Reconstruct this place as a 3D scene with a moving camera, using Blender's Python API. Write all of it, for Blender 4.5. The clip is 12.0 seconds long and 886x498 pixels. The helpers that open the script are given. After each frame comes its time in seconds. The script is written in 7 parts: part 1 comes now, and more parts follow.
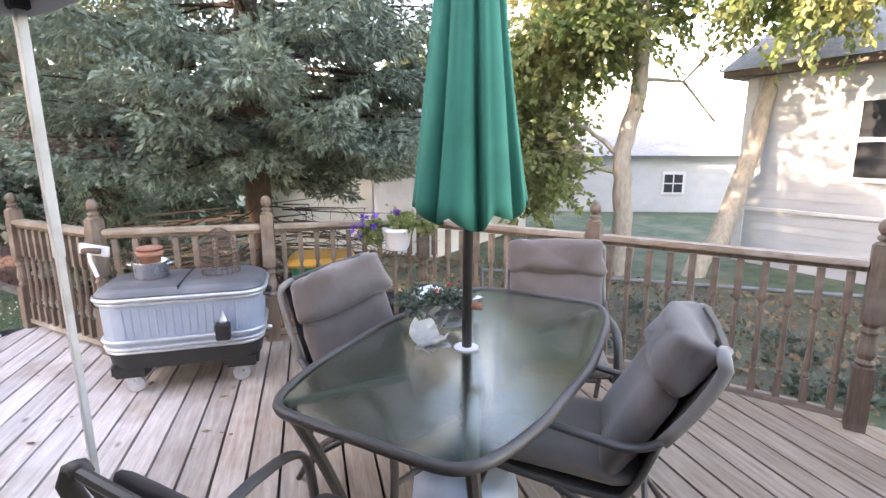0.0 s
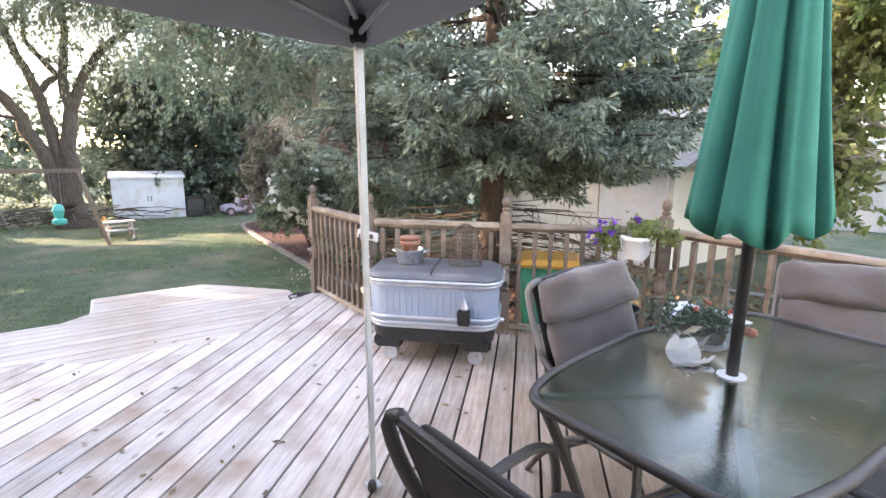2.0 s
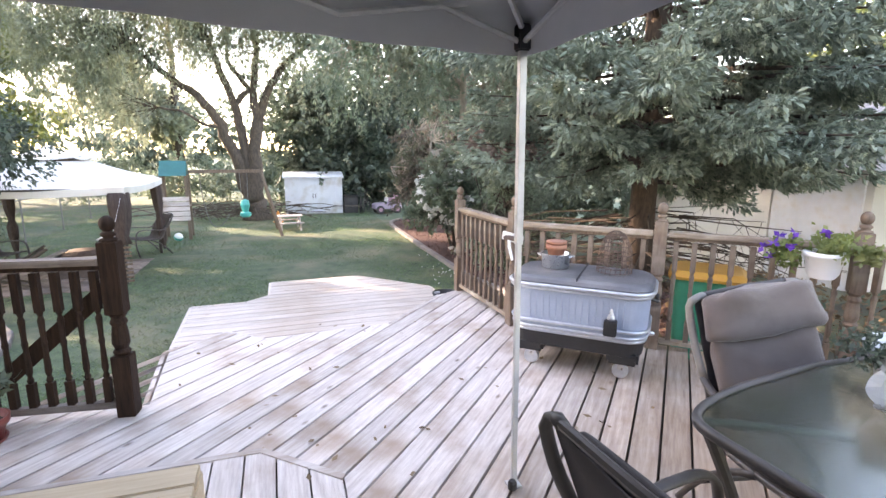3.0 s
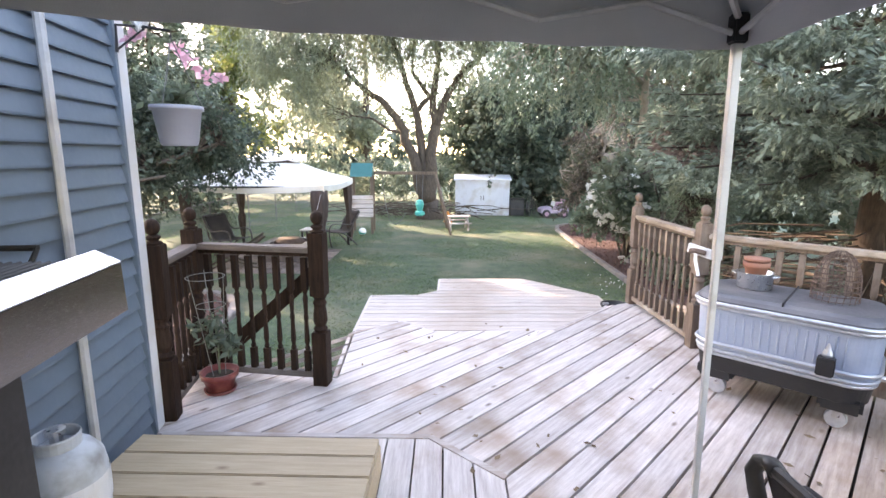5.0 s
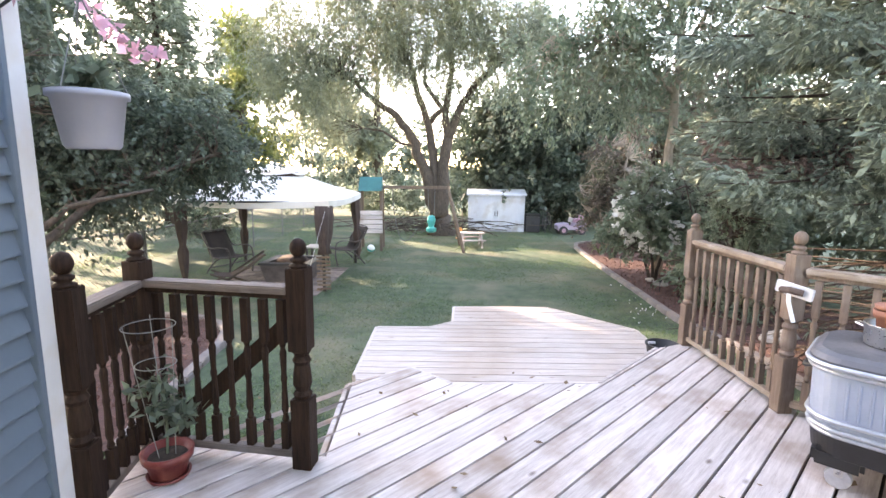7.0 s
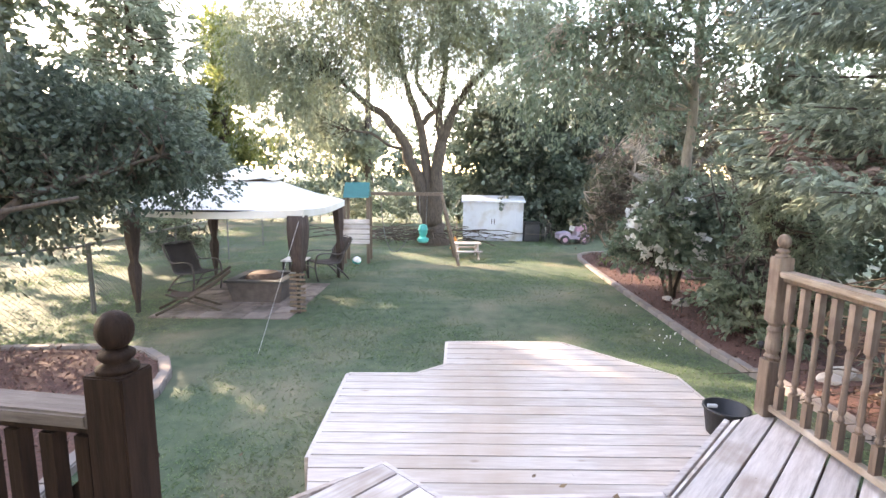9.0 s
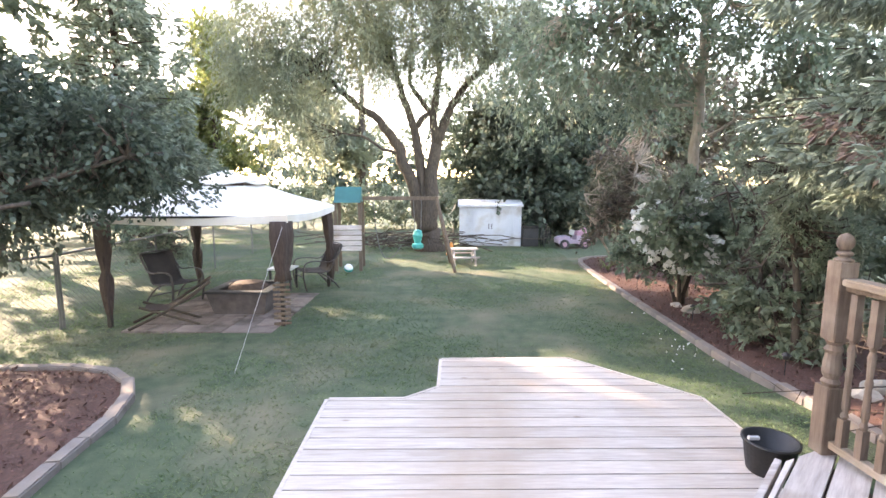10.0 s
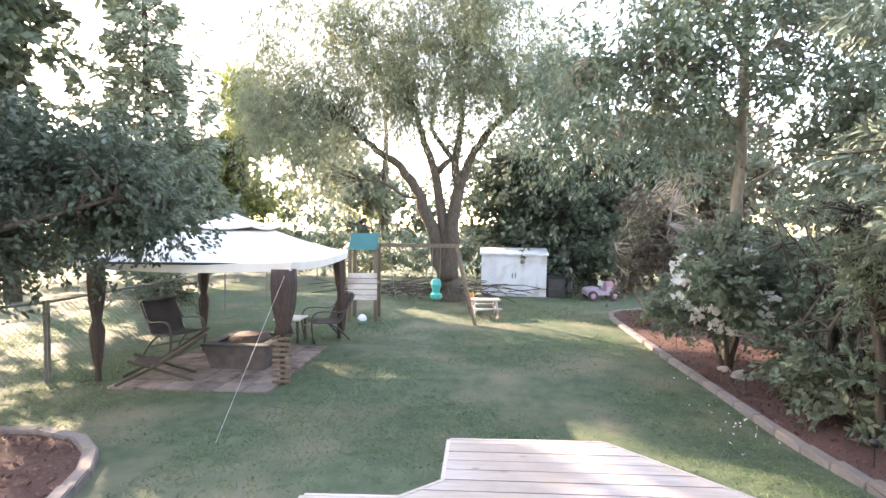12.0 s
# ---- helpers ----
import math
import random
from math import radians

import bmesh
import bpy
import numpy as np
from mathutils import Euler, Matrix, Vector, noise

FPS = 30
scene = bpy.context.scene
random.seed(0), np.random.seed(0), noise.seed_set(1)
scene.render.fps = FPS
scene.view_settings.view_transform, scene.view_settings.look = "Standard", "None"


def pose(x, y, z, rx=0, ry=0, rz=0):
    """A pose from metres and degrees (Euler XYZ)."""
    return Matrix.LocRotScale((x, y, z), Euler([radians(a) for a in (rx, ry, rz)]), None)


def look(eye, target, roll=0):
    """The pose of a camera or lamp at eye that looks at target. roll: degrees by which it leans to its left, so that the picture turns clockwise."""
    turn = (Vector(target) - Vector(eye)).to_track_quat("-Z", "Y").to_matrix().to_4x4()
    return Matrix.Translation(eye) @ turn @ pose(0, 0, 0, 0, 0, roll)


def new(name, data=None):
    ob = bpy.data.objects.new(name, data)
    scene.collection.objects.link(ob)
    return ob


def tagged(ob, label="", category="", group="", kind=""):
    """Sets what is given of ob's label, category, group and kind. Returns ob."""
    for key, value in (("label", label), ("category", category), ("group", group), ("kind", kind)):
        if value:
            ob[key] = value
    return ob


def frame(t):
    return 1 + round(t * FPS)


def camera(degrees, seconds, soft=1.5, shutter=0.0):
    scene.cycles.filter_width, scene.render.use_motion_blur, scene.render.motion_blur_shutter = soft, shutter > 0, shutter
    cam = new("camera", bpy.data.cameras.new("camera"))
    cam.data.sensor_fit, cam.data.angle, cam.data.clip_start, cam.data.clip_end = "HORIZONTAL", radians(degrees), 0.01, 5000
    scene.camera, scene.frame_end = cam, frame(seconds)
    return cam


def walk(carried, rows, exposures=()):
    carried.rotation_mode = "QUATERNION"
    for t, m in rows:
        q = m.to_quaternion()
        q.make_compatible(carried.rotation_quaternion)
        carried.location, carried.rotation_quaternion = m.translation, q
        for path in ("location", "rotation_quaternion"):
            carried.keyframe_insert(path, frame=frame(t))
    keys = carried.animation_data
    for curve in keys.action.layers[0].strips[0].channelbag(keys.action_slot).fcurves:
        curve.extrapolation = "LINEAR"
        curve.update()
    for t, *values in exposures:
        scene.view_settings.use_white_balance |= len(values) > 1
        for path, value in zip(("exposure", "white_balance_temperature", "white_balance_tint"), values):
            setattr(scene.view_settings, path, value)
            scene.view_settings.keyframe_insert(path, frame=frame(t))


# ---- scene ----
cam = camera(83.6, 12.0)
PATH = [
    (0, (0.334, 0.622, 1.441), (2.0, 1.659, 1.055), 0.0),
    (0.5, (0.321, 0.65, 1.441), (1.916, 1.792, 1.053), 0.1),
    (1, (0.292, 0.672, 1.444), (1.755, 1.98, 1.061), 0.2),
    (1.5, (0.244, 0.692, 1.449), (1.533, 2.172, 1.068), 0.4),
    (2, (0.19, 0.707, 1.454), (1.274, 2.343, 1.072), 0.5),
    (2.5, (0.139, 0.71, 1.46), (0.986, 2.481, 1.078), 0.5),
    (3, (0.109, 0.702, 1.469), (0.705, 2.573, 1.089), 0.3),
    (3.5, (0.088, 0.688, 1.476), (0.466, 2.616, 1.1), 0.3),
    (3.7, (0.074, 0.678, 1.493), (0.368, 2.619, 1.111), 0.3),
    (5.3, (0.024, 0.738, 1.471), (-0.047, 2.703, 1.103), 0.6),
    (5.5, (0.006, 0.802, 1.472), (-0.076, 2.766, 1.108), 0.7),
    (6, (-0.031, 0.962, 1.468), (-0.122, 2.931, 1.126), 0.5),
    (6.5, (-0.036, 1.204, 1.454), (-0.123, 3.174, 1.121), 0.4),
    (7, (-0.036, 1.493, 1.454), (-0.119, 3.466, 1.138), 0.6),
    (7.2, (-0.044, 1.614, 1.421), (-0.126, 3.59, 1.124), 0.7),
    (9, (-0.046, 2.69, 1.438), (-0.107, 4.668, 1.144), 0.7),
    (9.5, (-0.066, 2.943, 1.437), (-0.122, 4.922, 1.155), 0.4),
    (10, (-0.015, 3.214, 1.365), (-0.066, 5.195, 1.095), 0.1),
    (10.5, (0.034, 3.455, 1.326), (-0.017, 5.444, 1.119), 0.4),
    (11, (0.053, 3.674, 1.336), (-0.012, 5.667, 1.183), 0.5),
    (11.5, (0.068, 3.818, 1.342), (-0.031, 5.813, 1.238), 0.6),
    (12, (0.079, 3.903, 1.35), (-0.073, 5.895, 1.269), 0.6),
]
EXPOSURE, KELVIN, TINT = 3.72, 8850, 25
walk(cam, [(t, look(eye, target, roll)) for t, eye, target, roll in PATH], [(0.0, EXPOSURE, KELVIN, TINT), (12.0, EXPOSURE, KELVIN, TINT)])

# ---- world and sun ----
SUN_ELEV, SUN_FROM = 20.0, (-1.0, 0.75)
world = bpy.data.worlds.new("world")
scene.world = world
world.use_nodes = True
wn = world.node_tree.nodes
sky = wn.new("ShaderNodeTexSky")
sky.sky_type = "NISHITA"
sky.sun_disc = False
sky.sun_elevation = radians(SUN_ELEV)
sky.sun_rotation = math.atan2(SUN_FROM[0], SUN_FROM[1])
sky.dust_density = 0.6
sky.ozone_density = 1.0
wn["Background"].inputs[1].default_value = 0.15
world.node_tree.links.new(sky.outputs[0], wn["Background"].inputs[0])
sun = new("sun", bpy.data.lights.new("sun", "SUN"))
sun.data.energy, sun.data.angle, sun.data.color = 2.0, radians(0.6), (1.0, 0.93, 0.82)
sf = Vector((SUN_FROM[0], SUN_FROM[1], 0)).normalized()
sun.matrix_world = look(sf * 30 + Vector((0, 0, 30 * math.tan(radians(SUN_ELEV)))), (0, 0, 0))


# ---- materials ----
def nodes_of(name):
    m = bpy.data.materials.new(name)
    m.use_nodes = True
    return m, m.node_tree.nodes, m.node_tree.links, m.node_tree.nodes["Principled BSDF"]


def surface(name, c1, c2, scale=6.0, stretch=(1, 1, 1), rough=0.7, metal=0.0, bump=0.15, fine=60.0, vary=0.0, stain=None, stain_scale=1.3,
            island=False, spec=0.5, coat=0.0, sheen=0.0, knots=None, sheltered=None):
    """Two-scale mottled surface: c1 to c2 by stretched grain, stains over it, fine relief; vary: change from piece to piece."""
    m, n, l, b = nodes_of(name)
    tc = n.new("ShaderNodeTexCoord")
    mp = n.new("ShaderNodeMapping")
    mp.inputs["Scale"].default_value = stretch
    l.new(tc.outputs["Object"], mp.inputs[0])
    rnd = n.new("ShaderNodeNewGeometry") if island else n.new("ShaderNodeObjectInfo")
    rout = rnd.outputs["Random Per Island"] if island else rnd.outputs["Random"]
    off = n.new("ShaderNodeVectorMath")
    off.operation = "MULTIPLY"
    off.inputs[1].default_value = (37.0, 11.0, 23.0)
    l.new(rout, off.inputs[0])
    l.new(off.outputs[0], mp.inputs["Location"])
    g = n.new("ShaderNodeTexNoise")
    g.inputs["Scale"].default_value, g.inputs["Detail"].default_value, g.inputs["Roughness"].default_value = scale, 6, 0.65
    l.new(mp.outputs[0], g.inputs["Vector"])
    ramp = n.new("ShaderNodeMapRange")
    ramp.inputs[1].default_value, ramp.inputs[2].default_value = 0.3, 0.7
    l.new(g.outputs[0], ramp.inputs[0])
    mix = n.new("ShaderNodeMix")
    mix.data_type = "RGBA"
    mix.inputs["A"].default_value, mix.inputs["B"].default_value = (*c1, 1), (*c2, 1)
    l.new(ramp.outputs[0], mix.inputs["Factor"])
    col = mix.outputs["Result"]
    if stain:
        s = n.new("ShaderNodeTexNoise")
        s.inputs["Scale"].default_value, s.inputs["Detail"].default_value = stain_scale, 5
        l.new(tc.outputs["Object"], s.inputs["Vector"])
        r2 = n.new("ShaderNodeMapRange")
        r2.inputs[1].default_value, r2.inputs[2].default_value = 0.5, 0.72
        l.new(s.outputs[0], r2.inputs[0])
        m2 = n.new("ShaderNodeMix")
        m2.data_type = "RGBA"
        l.new(r2.outputs[0], m2.inputs["Factor"])
        l.new(col, m2.inputs["A"])
        m2.inputs["B"].default_value = (*stain, 1)
        col = m2.outputs["Result"]
    if knots:
        kv = n.new("ShaderNodeTexVoronoi")
        kv.inputs["Scale"].default_value = 1.0
        km = n.new("ShaderNodeMapping")
        km.inputs["Scale"].default_value = (2.6, 5.5, 5.5)
        l.new(tc.outputs["Object"], km.inputs[0])
        l.new(off.outputs[0], km.inputs["Location"])
        l.new(km.outputs[0], kv.inputs["Vector"])
        kr = n.new("ShaderNodeMapRange")
        kr.inputs[1].default_value, kr.inputs[2].default_value, kr.inputs[3].default_value, kr.inputs[4].default_value = 0.03, 0.1, 0.85, 0.0
        l.new(kv.outputs["Distance"], kr.inputs[0])
        m3 = n.new("ShaderNodeMix")
        m3.data_type = "RGBA"
        l.new(kr.outputs[0], m3.inputs["Factor"])
        l.new(col, m3.inputs["A"])
        m3.inputs["B"].default_value = (*knots, 1)
        col = m3.outputs["Result"]
    if sheltered:
        # boards that lie out of the weather keep their tan colour, in ragged patches
        pos = n.new("ShaderNodeNewGeometry")
        dot = n.new("ShaderNodeVectorMath")
        dot.operation = "DOT_PRODUCT"
        dot.inputs[1].default_value = (0.5, -0.45, 0.0)
        l.new(pos.outputs["Position"], dot.inputs[0])
        pn_ = n.new("ShaderNodeTexNoise")
        pn_.inputs["Scale"].default_value, pn_.inputs["Detail"].default_value, pn_.inputs["Roughness"].default_value = 1.7, 6, 0.7
        l.new(pos.outputs["Position"], pn_.inputs["Vector"])
        sm = n.new("ShaderNodeMath")
        sm.operation = "MULTIPLY_ADD"
        sm.inputs[1].default_value = 1.6
        l.new(pn_.outputs[0], sm.inputs[0])
        l.new(dot.outputs["Value"], sm.inputs[2])
        rm = n.new("ShaderNodeMapRange")
        rm.inputs[1].default_value, rm.inputs[2].default_value, rm.inputs[4].default_value = -0.15, 0.75, 0.85
        l.new(sm.outputs[0], rm.inputs[0])
        tanmix = n.new("ShaderNodeMix")
        tanmix.data_type = "RGBA"
        tanmix.inputs["A"].default_value, tanmix.inputs["B"].default_value = (*sheltered[0], 1), (*sheltered[1], 1)
        l.new(ramp.outputs[0], tanmix.inputs["Factor"])
        m4 = n.new("ShaderNodeMix")
        m4.data_type = "RGBA"
        l.new(rm.outputs[0], m4.inputs["Factor"])
        l.new(col, m4.inputs["A"])
        l.new(tanmix.outputs["Result"], m4.inputs["B"])
        col = m4.outputs["Result"]
    if vary:
        hv = n.new("ShaderNodeHueSaturation")
        mr = n.new("ShaderNodeMapRange")
        mr.inputs[3].default_value, mr.inputs[4].default_value = 1 - vary, 1 + vary
        l.new(rout, mr.inputs[0])
        l.new(mr.outputs[0], hv.inputs["Value"])
        l.new(col, hv.inputs["Color"])
        col = hv.outputs[0]
    l.new(col, b.inputs["Base Color"])
    f = n.new("ShaderNodeTexNoise")
    f.inputs["Scale"].default_value, f.inputs["Detail"].default_value = fine, 4
    l.new(mp.outputs[0], f.inputs["Vector"])
    rr = n.new("ShaderNodeMapRange")
    rr.inputs[3].default_value, rr.inputs[4].default_value = max(0.02, rough - 0.12), min(1, rough + 0.12)
    l.new(f.outputs[0], rr.inputs[0])
    l.new(rr.outputs[0], b.inputs["Roughness"])
    if bump:
        bp = n.new("ShaderNodeBump")
        bp.inputs["Strength"].default_value, bp.inputs["Distance"].default_value = bump, 0.004
        l.new(f.outputs[0], bp.inputs["Height"])
        l.new(bp.outputs[0], b.inputs["Normal"])
    b.inputs["Metallic"].default_value = metal
    b.inputs["Specular IOR Level"].default_value = spec
    b.inputs["Coat Weight"].default_value = coat
    b.inputs["Sheen Weight"].default_value = sheen
    return m


def foliage(name, c1, c2, rough=0.55, through_light=0.35, c3=None):
    """Leaves that change from leaf to leaf and let some light through."""
    m, n, l, b = nodes_of(name)
    geo = n.new("ShaderNodeNewGeometry")
    mix = n.new("ShaderNodeMix")
    mix.data_type = "RGBA"
    mix.inputs["A"].default_value, mix.inputs["B"].default_value = (*c1, 1), (*c2, 1)
    l.new(geo.outputs["Random Per Island"], mix.inputs["Factor"])
    col = mix.outputs["Result"]
    tc = n.new("ShaderNodeTexCoord")
    s = n.new("ShaderNodeTexNoise")
    s.inputs["Scale"].default_value, s.inputs["Detail"].default_value = 0.9, 3
    l.new(tc.outputs["Object"], s.inputs["Vector"])
    mr = n.new("ShaderNodeMapRange")
    mr.inputs[1].default_value, mr.inputs[2].default_value = 0.42, 0.66
    l.new(s.outputs[0], mr.inputs[0])
    m2 = n.new("ShaderNodeMix")
    m2.data_type = "RGBA"
    l.new(mr.outputs[0], m2.inputs["Factor"])
    l.new(col, m2.inputs["A"])
    m2.inputs["B"].default_value = (*(c3 or c2), 1)
    col = m2.outputs["Result"]
    l.new(col, b.inputs["Base Color"])
    b.inputs["Roughness"].default_value = rough
    if through_light:
        tr = n.new("ShaderNodeBsdfTranslucent")
        l.new(col, tr.inputs[0])
        mx = n.new("ShaderNodeMixShader")
        mx.inputs[0].default_value = through_light
        l.new(b.outputs[0], mx.inputs[1])
        l.new(tr.outputs[0], mx.inputs[2])
        l.new(mx.outputs[0], n["Material Output"].inputs[0])
    return m


WOOD_GREY = surface("weathered_deck_wood", (0.4, 0.34, 0.315), (0.66, 0.6, 0.57), 3.0, (1.2, 14, 14), 0.75, bump=0.5, fine=16, vary=0.16,
                    stain=(0.3, 0.205, 0.15), stain_scale=2.1, knots=(0.11, 0.07, 0.055), sheltered=((0.22, 0.135, 0.085), (0.4, 0.285, 0.2)))
WOOD_PALE = surface("bleached_platform_wood", (0.42, 0.36, 0.325), (0.63, 0.565, 0.525), 3.0, (1.2, 14, 14), 0.75, bump=0.4, fine=16, vary=0.1,
                    stain=(0.4, 0.31, 0.25), stain_scale=1.1, knots=(0.28, 0.21, 0.17))
WOOD_NEW = surface("new_pine", (0.4, 0.3, 0.19), (0.52, 0.4, 0.27), 3.0, (1.2, 16, 16), 0.6, bump=0.3, fine=14, vary=0.1, knots=(0.2, 0.12, 0.07))
WOOD_RAIL = surface("stained_rail_wood", (0.1, 0.068, 0.051), (0.21, 0.148, 0.114), 4.0, (12, 12, 1.2), 0.7, bump=0.5, fine=14, vary=0.15,
                    stain=(0.25, 0.2, 0.165), stain_scale=5)
WOOD_RAILTOP = surface("worn_rail_cap_wood", (0.18, 0.133, 0.1), (0.34, 0.268, 0.212), 4.0, (1.2, 14, 14), 0.7, bump=0.5, fine=14, vary=0.1,
                       stain=(0.44, 0.38, 0.33), stain_scale=4)
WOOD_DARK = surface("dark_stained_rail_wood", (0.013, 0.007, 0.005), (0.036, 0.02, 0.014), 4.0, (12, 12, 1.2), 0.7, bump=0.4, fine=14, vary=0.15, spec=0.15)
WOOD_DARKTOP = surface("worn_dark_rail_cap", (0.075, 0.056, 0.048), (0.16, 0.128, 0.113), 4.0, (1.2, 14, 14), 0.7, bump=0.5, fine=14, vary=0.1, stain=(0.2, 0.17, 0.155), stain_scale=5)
WOOD_UNDER = surface("old_timber", (0.05, 0.04, 0.03), (0.1, 0.08, 0.06), 3.0, rough=0.9)
SIDING = surface("pale_blue_vinyl_siding", (0.1, 0.142, 0.187), (0.122, 0.168, 0.213), 2.0, (1, 1, 1), 0.5, bump=0.08, fine=40, vary=0.03)
WHITE_TRIM = surface("white_trim_paint", (0.58, 0.58, 0.59), (0.68, 0.68, 0.69), 3.0, rough=0.5, bump=0.1, stain=(0.6, 0.56, 0.52), stain_scale=6)
GRASS_SOIL = surface("lawn", (0.03, 0.06, 0.033), (0.092, 0.125, 0.07), 4.5, rough=0.95, bump=1.0, fine=45, stain=(0.16, 0.15, 0.1), stain_scale=0.9)
GRASS_BLADE = foliage("grass_blades", (0.1, 0.175, 0.088), (0.165, 0.24, 0.12), 0.7, 0.45, (0.2, 0.23, 0.135))
MULCH = surface("red_bark_mulch", (0.05, 0.024, 0.02), (0.14, 0.066, 0.053), 30.0, rough=0.95, bump=1.0, fine=120, stain=(0.1, 0.05, 0.042), stain_scale=2)
CHIP = surface("bark_chip", (0.07, 0.036, 0.03), (0.2, 0.11, 0.09), 20.0, rough=0.95, bump=0.3, vary=0.5, island=True)
KERB = surface("cast_kerb_concrete", (0.17, 0.147, 0.14), (0.25, 0.222, 0.212), 5.0, rough=0.9, bump=0.6, fine=60, stain=(0.24, 0.2, 0.17), stain_scale=4, vary=0.08)
BARK = surface("grey_brown_bark", (0.035, 0.027, 0.022), (0.115, 0.09, 0.072), 7.0, (4, 4, 0.8), 0.95, bump=1.0, fine=10)
BARK_PALE = surface("pale_bark", (0.26, 0.21, 0.165), (0.44, 0.38, 0.32), 6.0, (3, 3, 0.8), 0.95, bump=0.9, fine=12)
BARK_DARK = surface("spruce_bark", (0.03, 0.021, 0.017), (0.085, 0.059, 0.047), 9.0, (4, 4, 1), 0.95, bump=1.0, fine=12)
SPRUCE = foliage("blue_spruce_needles", (0.075, 0.11, 0.085), (0.3, 0.37, 0.3), 0.8, 0.08, (0.19, 0.235, 0.175))
DEAD = foliage("dead_needles", (0.1, 0.072, 0.062), (0.21, 0.15, 0.128), 0.8, 0.05)
LEAF_DARK = foliage("dark_green_leaves", (0.042, 0.072, 0.052), (0.112, 0.152, 0.112), 0.5, 0.32, (0.09, 0.115, 0.082))
LEAF_MID = foliage("green_leaves", (0.115, 0.172, 0.12), (0.24, 0.3, 0.215), 0.5, 0.42, (0.2, 0.23, 0.165))
LEAF_GREY = foliage("grey_green_willow_leaves", (0.15, 0.19, 0.145), (0.28, 0.32, 0.245), 0.4, 0.5, (0.28, 0.3, 0.19))
LEAF_LIGHT = foliage("sunny_maple_leaves", (0.12, 0.18, 0.055), (0.24, 0.29, 0.11), 0.5, 0.5, (0.3, 0.3, 0.14))
LEAF_YELLOW = foliage("yellow_green_leaves", (0.16, 0.2, 0.06), (0.3, 0.32, 0.12), 0.5, 0.45, (0.1, 0.14, 0.06))
LEAF_PURPLE = foliage("bronze_leaves", (0.12, 0.095, 0.085), (0.2, 0.165, 0.13), 0.5, 0.4, (0.15, 0.17, 0.11))
PETAL_WHITE = foliage("white_petals", (0.75, 0.74, 0.7), (0.85, 0.84, 0.82), 0.6, 0.3)
PETAL_PINK = foliage("pink_petals", (0.68, 0.34, 0.45), (0.85, 0.55, 0.65), 0.6, 0.3)
PETAL_PURPLE = foliage("purple_petals", (0.1, 0.03, 0.35), (0.2, 0.07, 0.5), 0.6, 0.3)
PETAL_RED = foliage("red_petals", (0.4, 0.06, 0.04), (0.55, 0.12, 0.07), 0.6, 0.3)
CUSHION = surface("taupe_cushion_cloth", (0.108, 0.084, 0.079), (0.138, 0.11, 0.103), 5.0, rough=0.95, bump=0.35, fine=420, sheen=0.3,
                  stain=(0.1, 0.078, 0.073), stain_scale=6)
SLING = surface("dark_sling_fabric", (0.042, 0.035, 0.036), (0.06, 0.051, 0.052), 5.0, rough=0.9, bump=0.4, fine=500)
FRAME_BRONZE = surface("bronze_powder_coat", (0.045, 0.038, 0.036), (0.07, 0.06, 0.057), 4.0, rough=0.45, bump=0.1, fine=200)
FRAME_LIGHT = surface("worn_grey_frame_paint", (0.16, 0.15, 0.145), (0.24, 0.225, 0.215), 4.0, rough=0.4, bump=0.1, fine=200)
UMB_GREEN = surface("green_umbrella_canvas", (0.012, 0.19, 0.135), (0.018, 0.235, 0.17), 3.0, rough=0.85, bump=0.25, fine=300, stain=(0.01, 0.155, 0.11), stain_scale=2.5)
POLE_DARK = surface("dark_pole_paint", (0.02, 0.016, 0.014), (0.04, 0.034, 0.03), 4.0, rough=0.4, bump=0.05)
CANOPY = surface("grey_canopy_polyester", (0.4, 0.4, 0.42), (0.46, 0.46, 0.48), 2.5, rough=0.8, bump=0.3, fine=260, stain=(0.36, 0.36, 0.38), stain_scale=1.5)
GALV = surface("galvanised_steel", (0.5, 0.53, 0.57), (0.68, 0.7, 0.74), 18.0, rough=0.42, metal=0.75, bump=0.08, fine=90)
GALV_BLUE = surface("zinc_blue_steel", (0.3, 0.36, 0.46), (0.37, 0.43, 0.53), 8.0, rough=0.5, metal=0.2, bump=0.08, fine=80)
PALE_STEEL = surface("white_powder_coat_steel", (0.42, 0.42, 0.42), (0.52, 0.52, 0.52), 5.0, rough=0.4, bump=0.03, stain=(0.36, 0.35, 0.34), stain_scale=9)
STEEL_DULL = surface("brushed_grill_steel", (0.24, 0.235, 0.225), (0.34, 0.33, 0.32), 4.0, (2, 2, 30), 0.38, 0.85, 0.1)
# base colour darkened to stand for the deck mirrored in the grill front
POLISHED = surface("steel_reflecting_deck", (0.2, 0.19, 0.18), (0.25, 0.24, 0.23), 3.0, (1, 1, 20), 0.24, 1.0, 0.0)
STEEL = surface("steel", (0.5, 0.5, 0.5), (0.68, 0.68, 0.68), 8.0, rough=0.3, metal=0.95, bump=0.04)
LID_GREY = surface("grey_plastic_lid", (0.085, 0.085, 0.095), (0.12, 0.12, 0.13), 5.0, rough=0.4, bump=0.1, stain=(0.16, 0.155, 0.16), stain_scale=5)
BLACK = surface("black_plastic", (0.012, 0.012, 0.014), (0.025, 0.025, 0.027), 5.0, rough=0.5, bump=0.1)
BLACK_MESH = surface("charcoal_paint", (0.035, 0.035, 0.037), (0.06, 0.06, 0.062), 5.0, rough=0.55, bump=0.2)
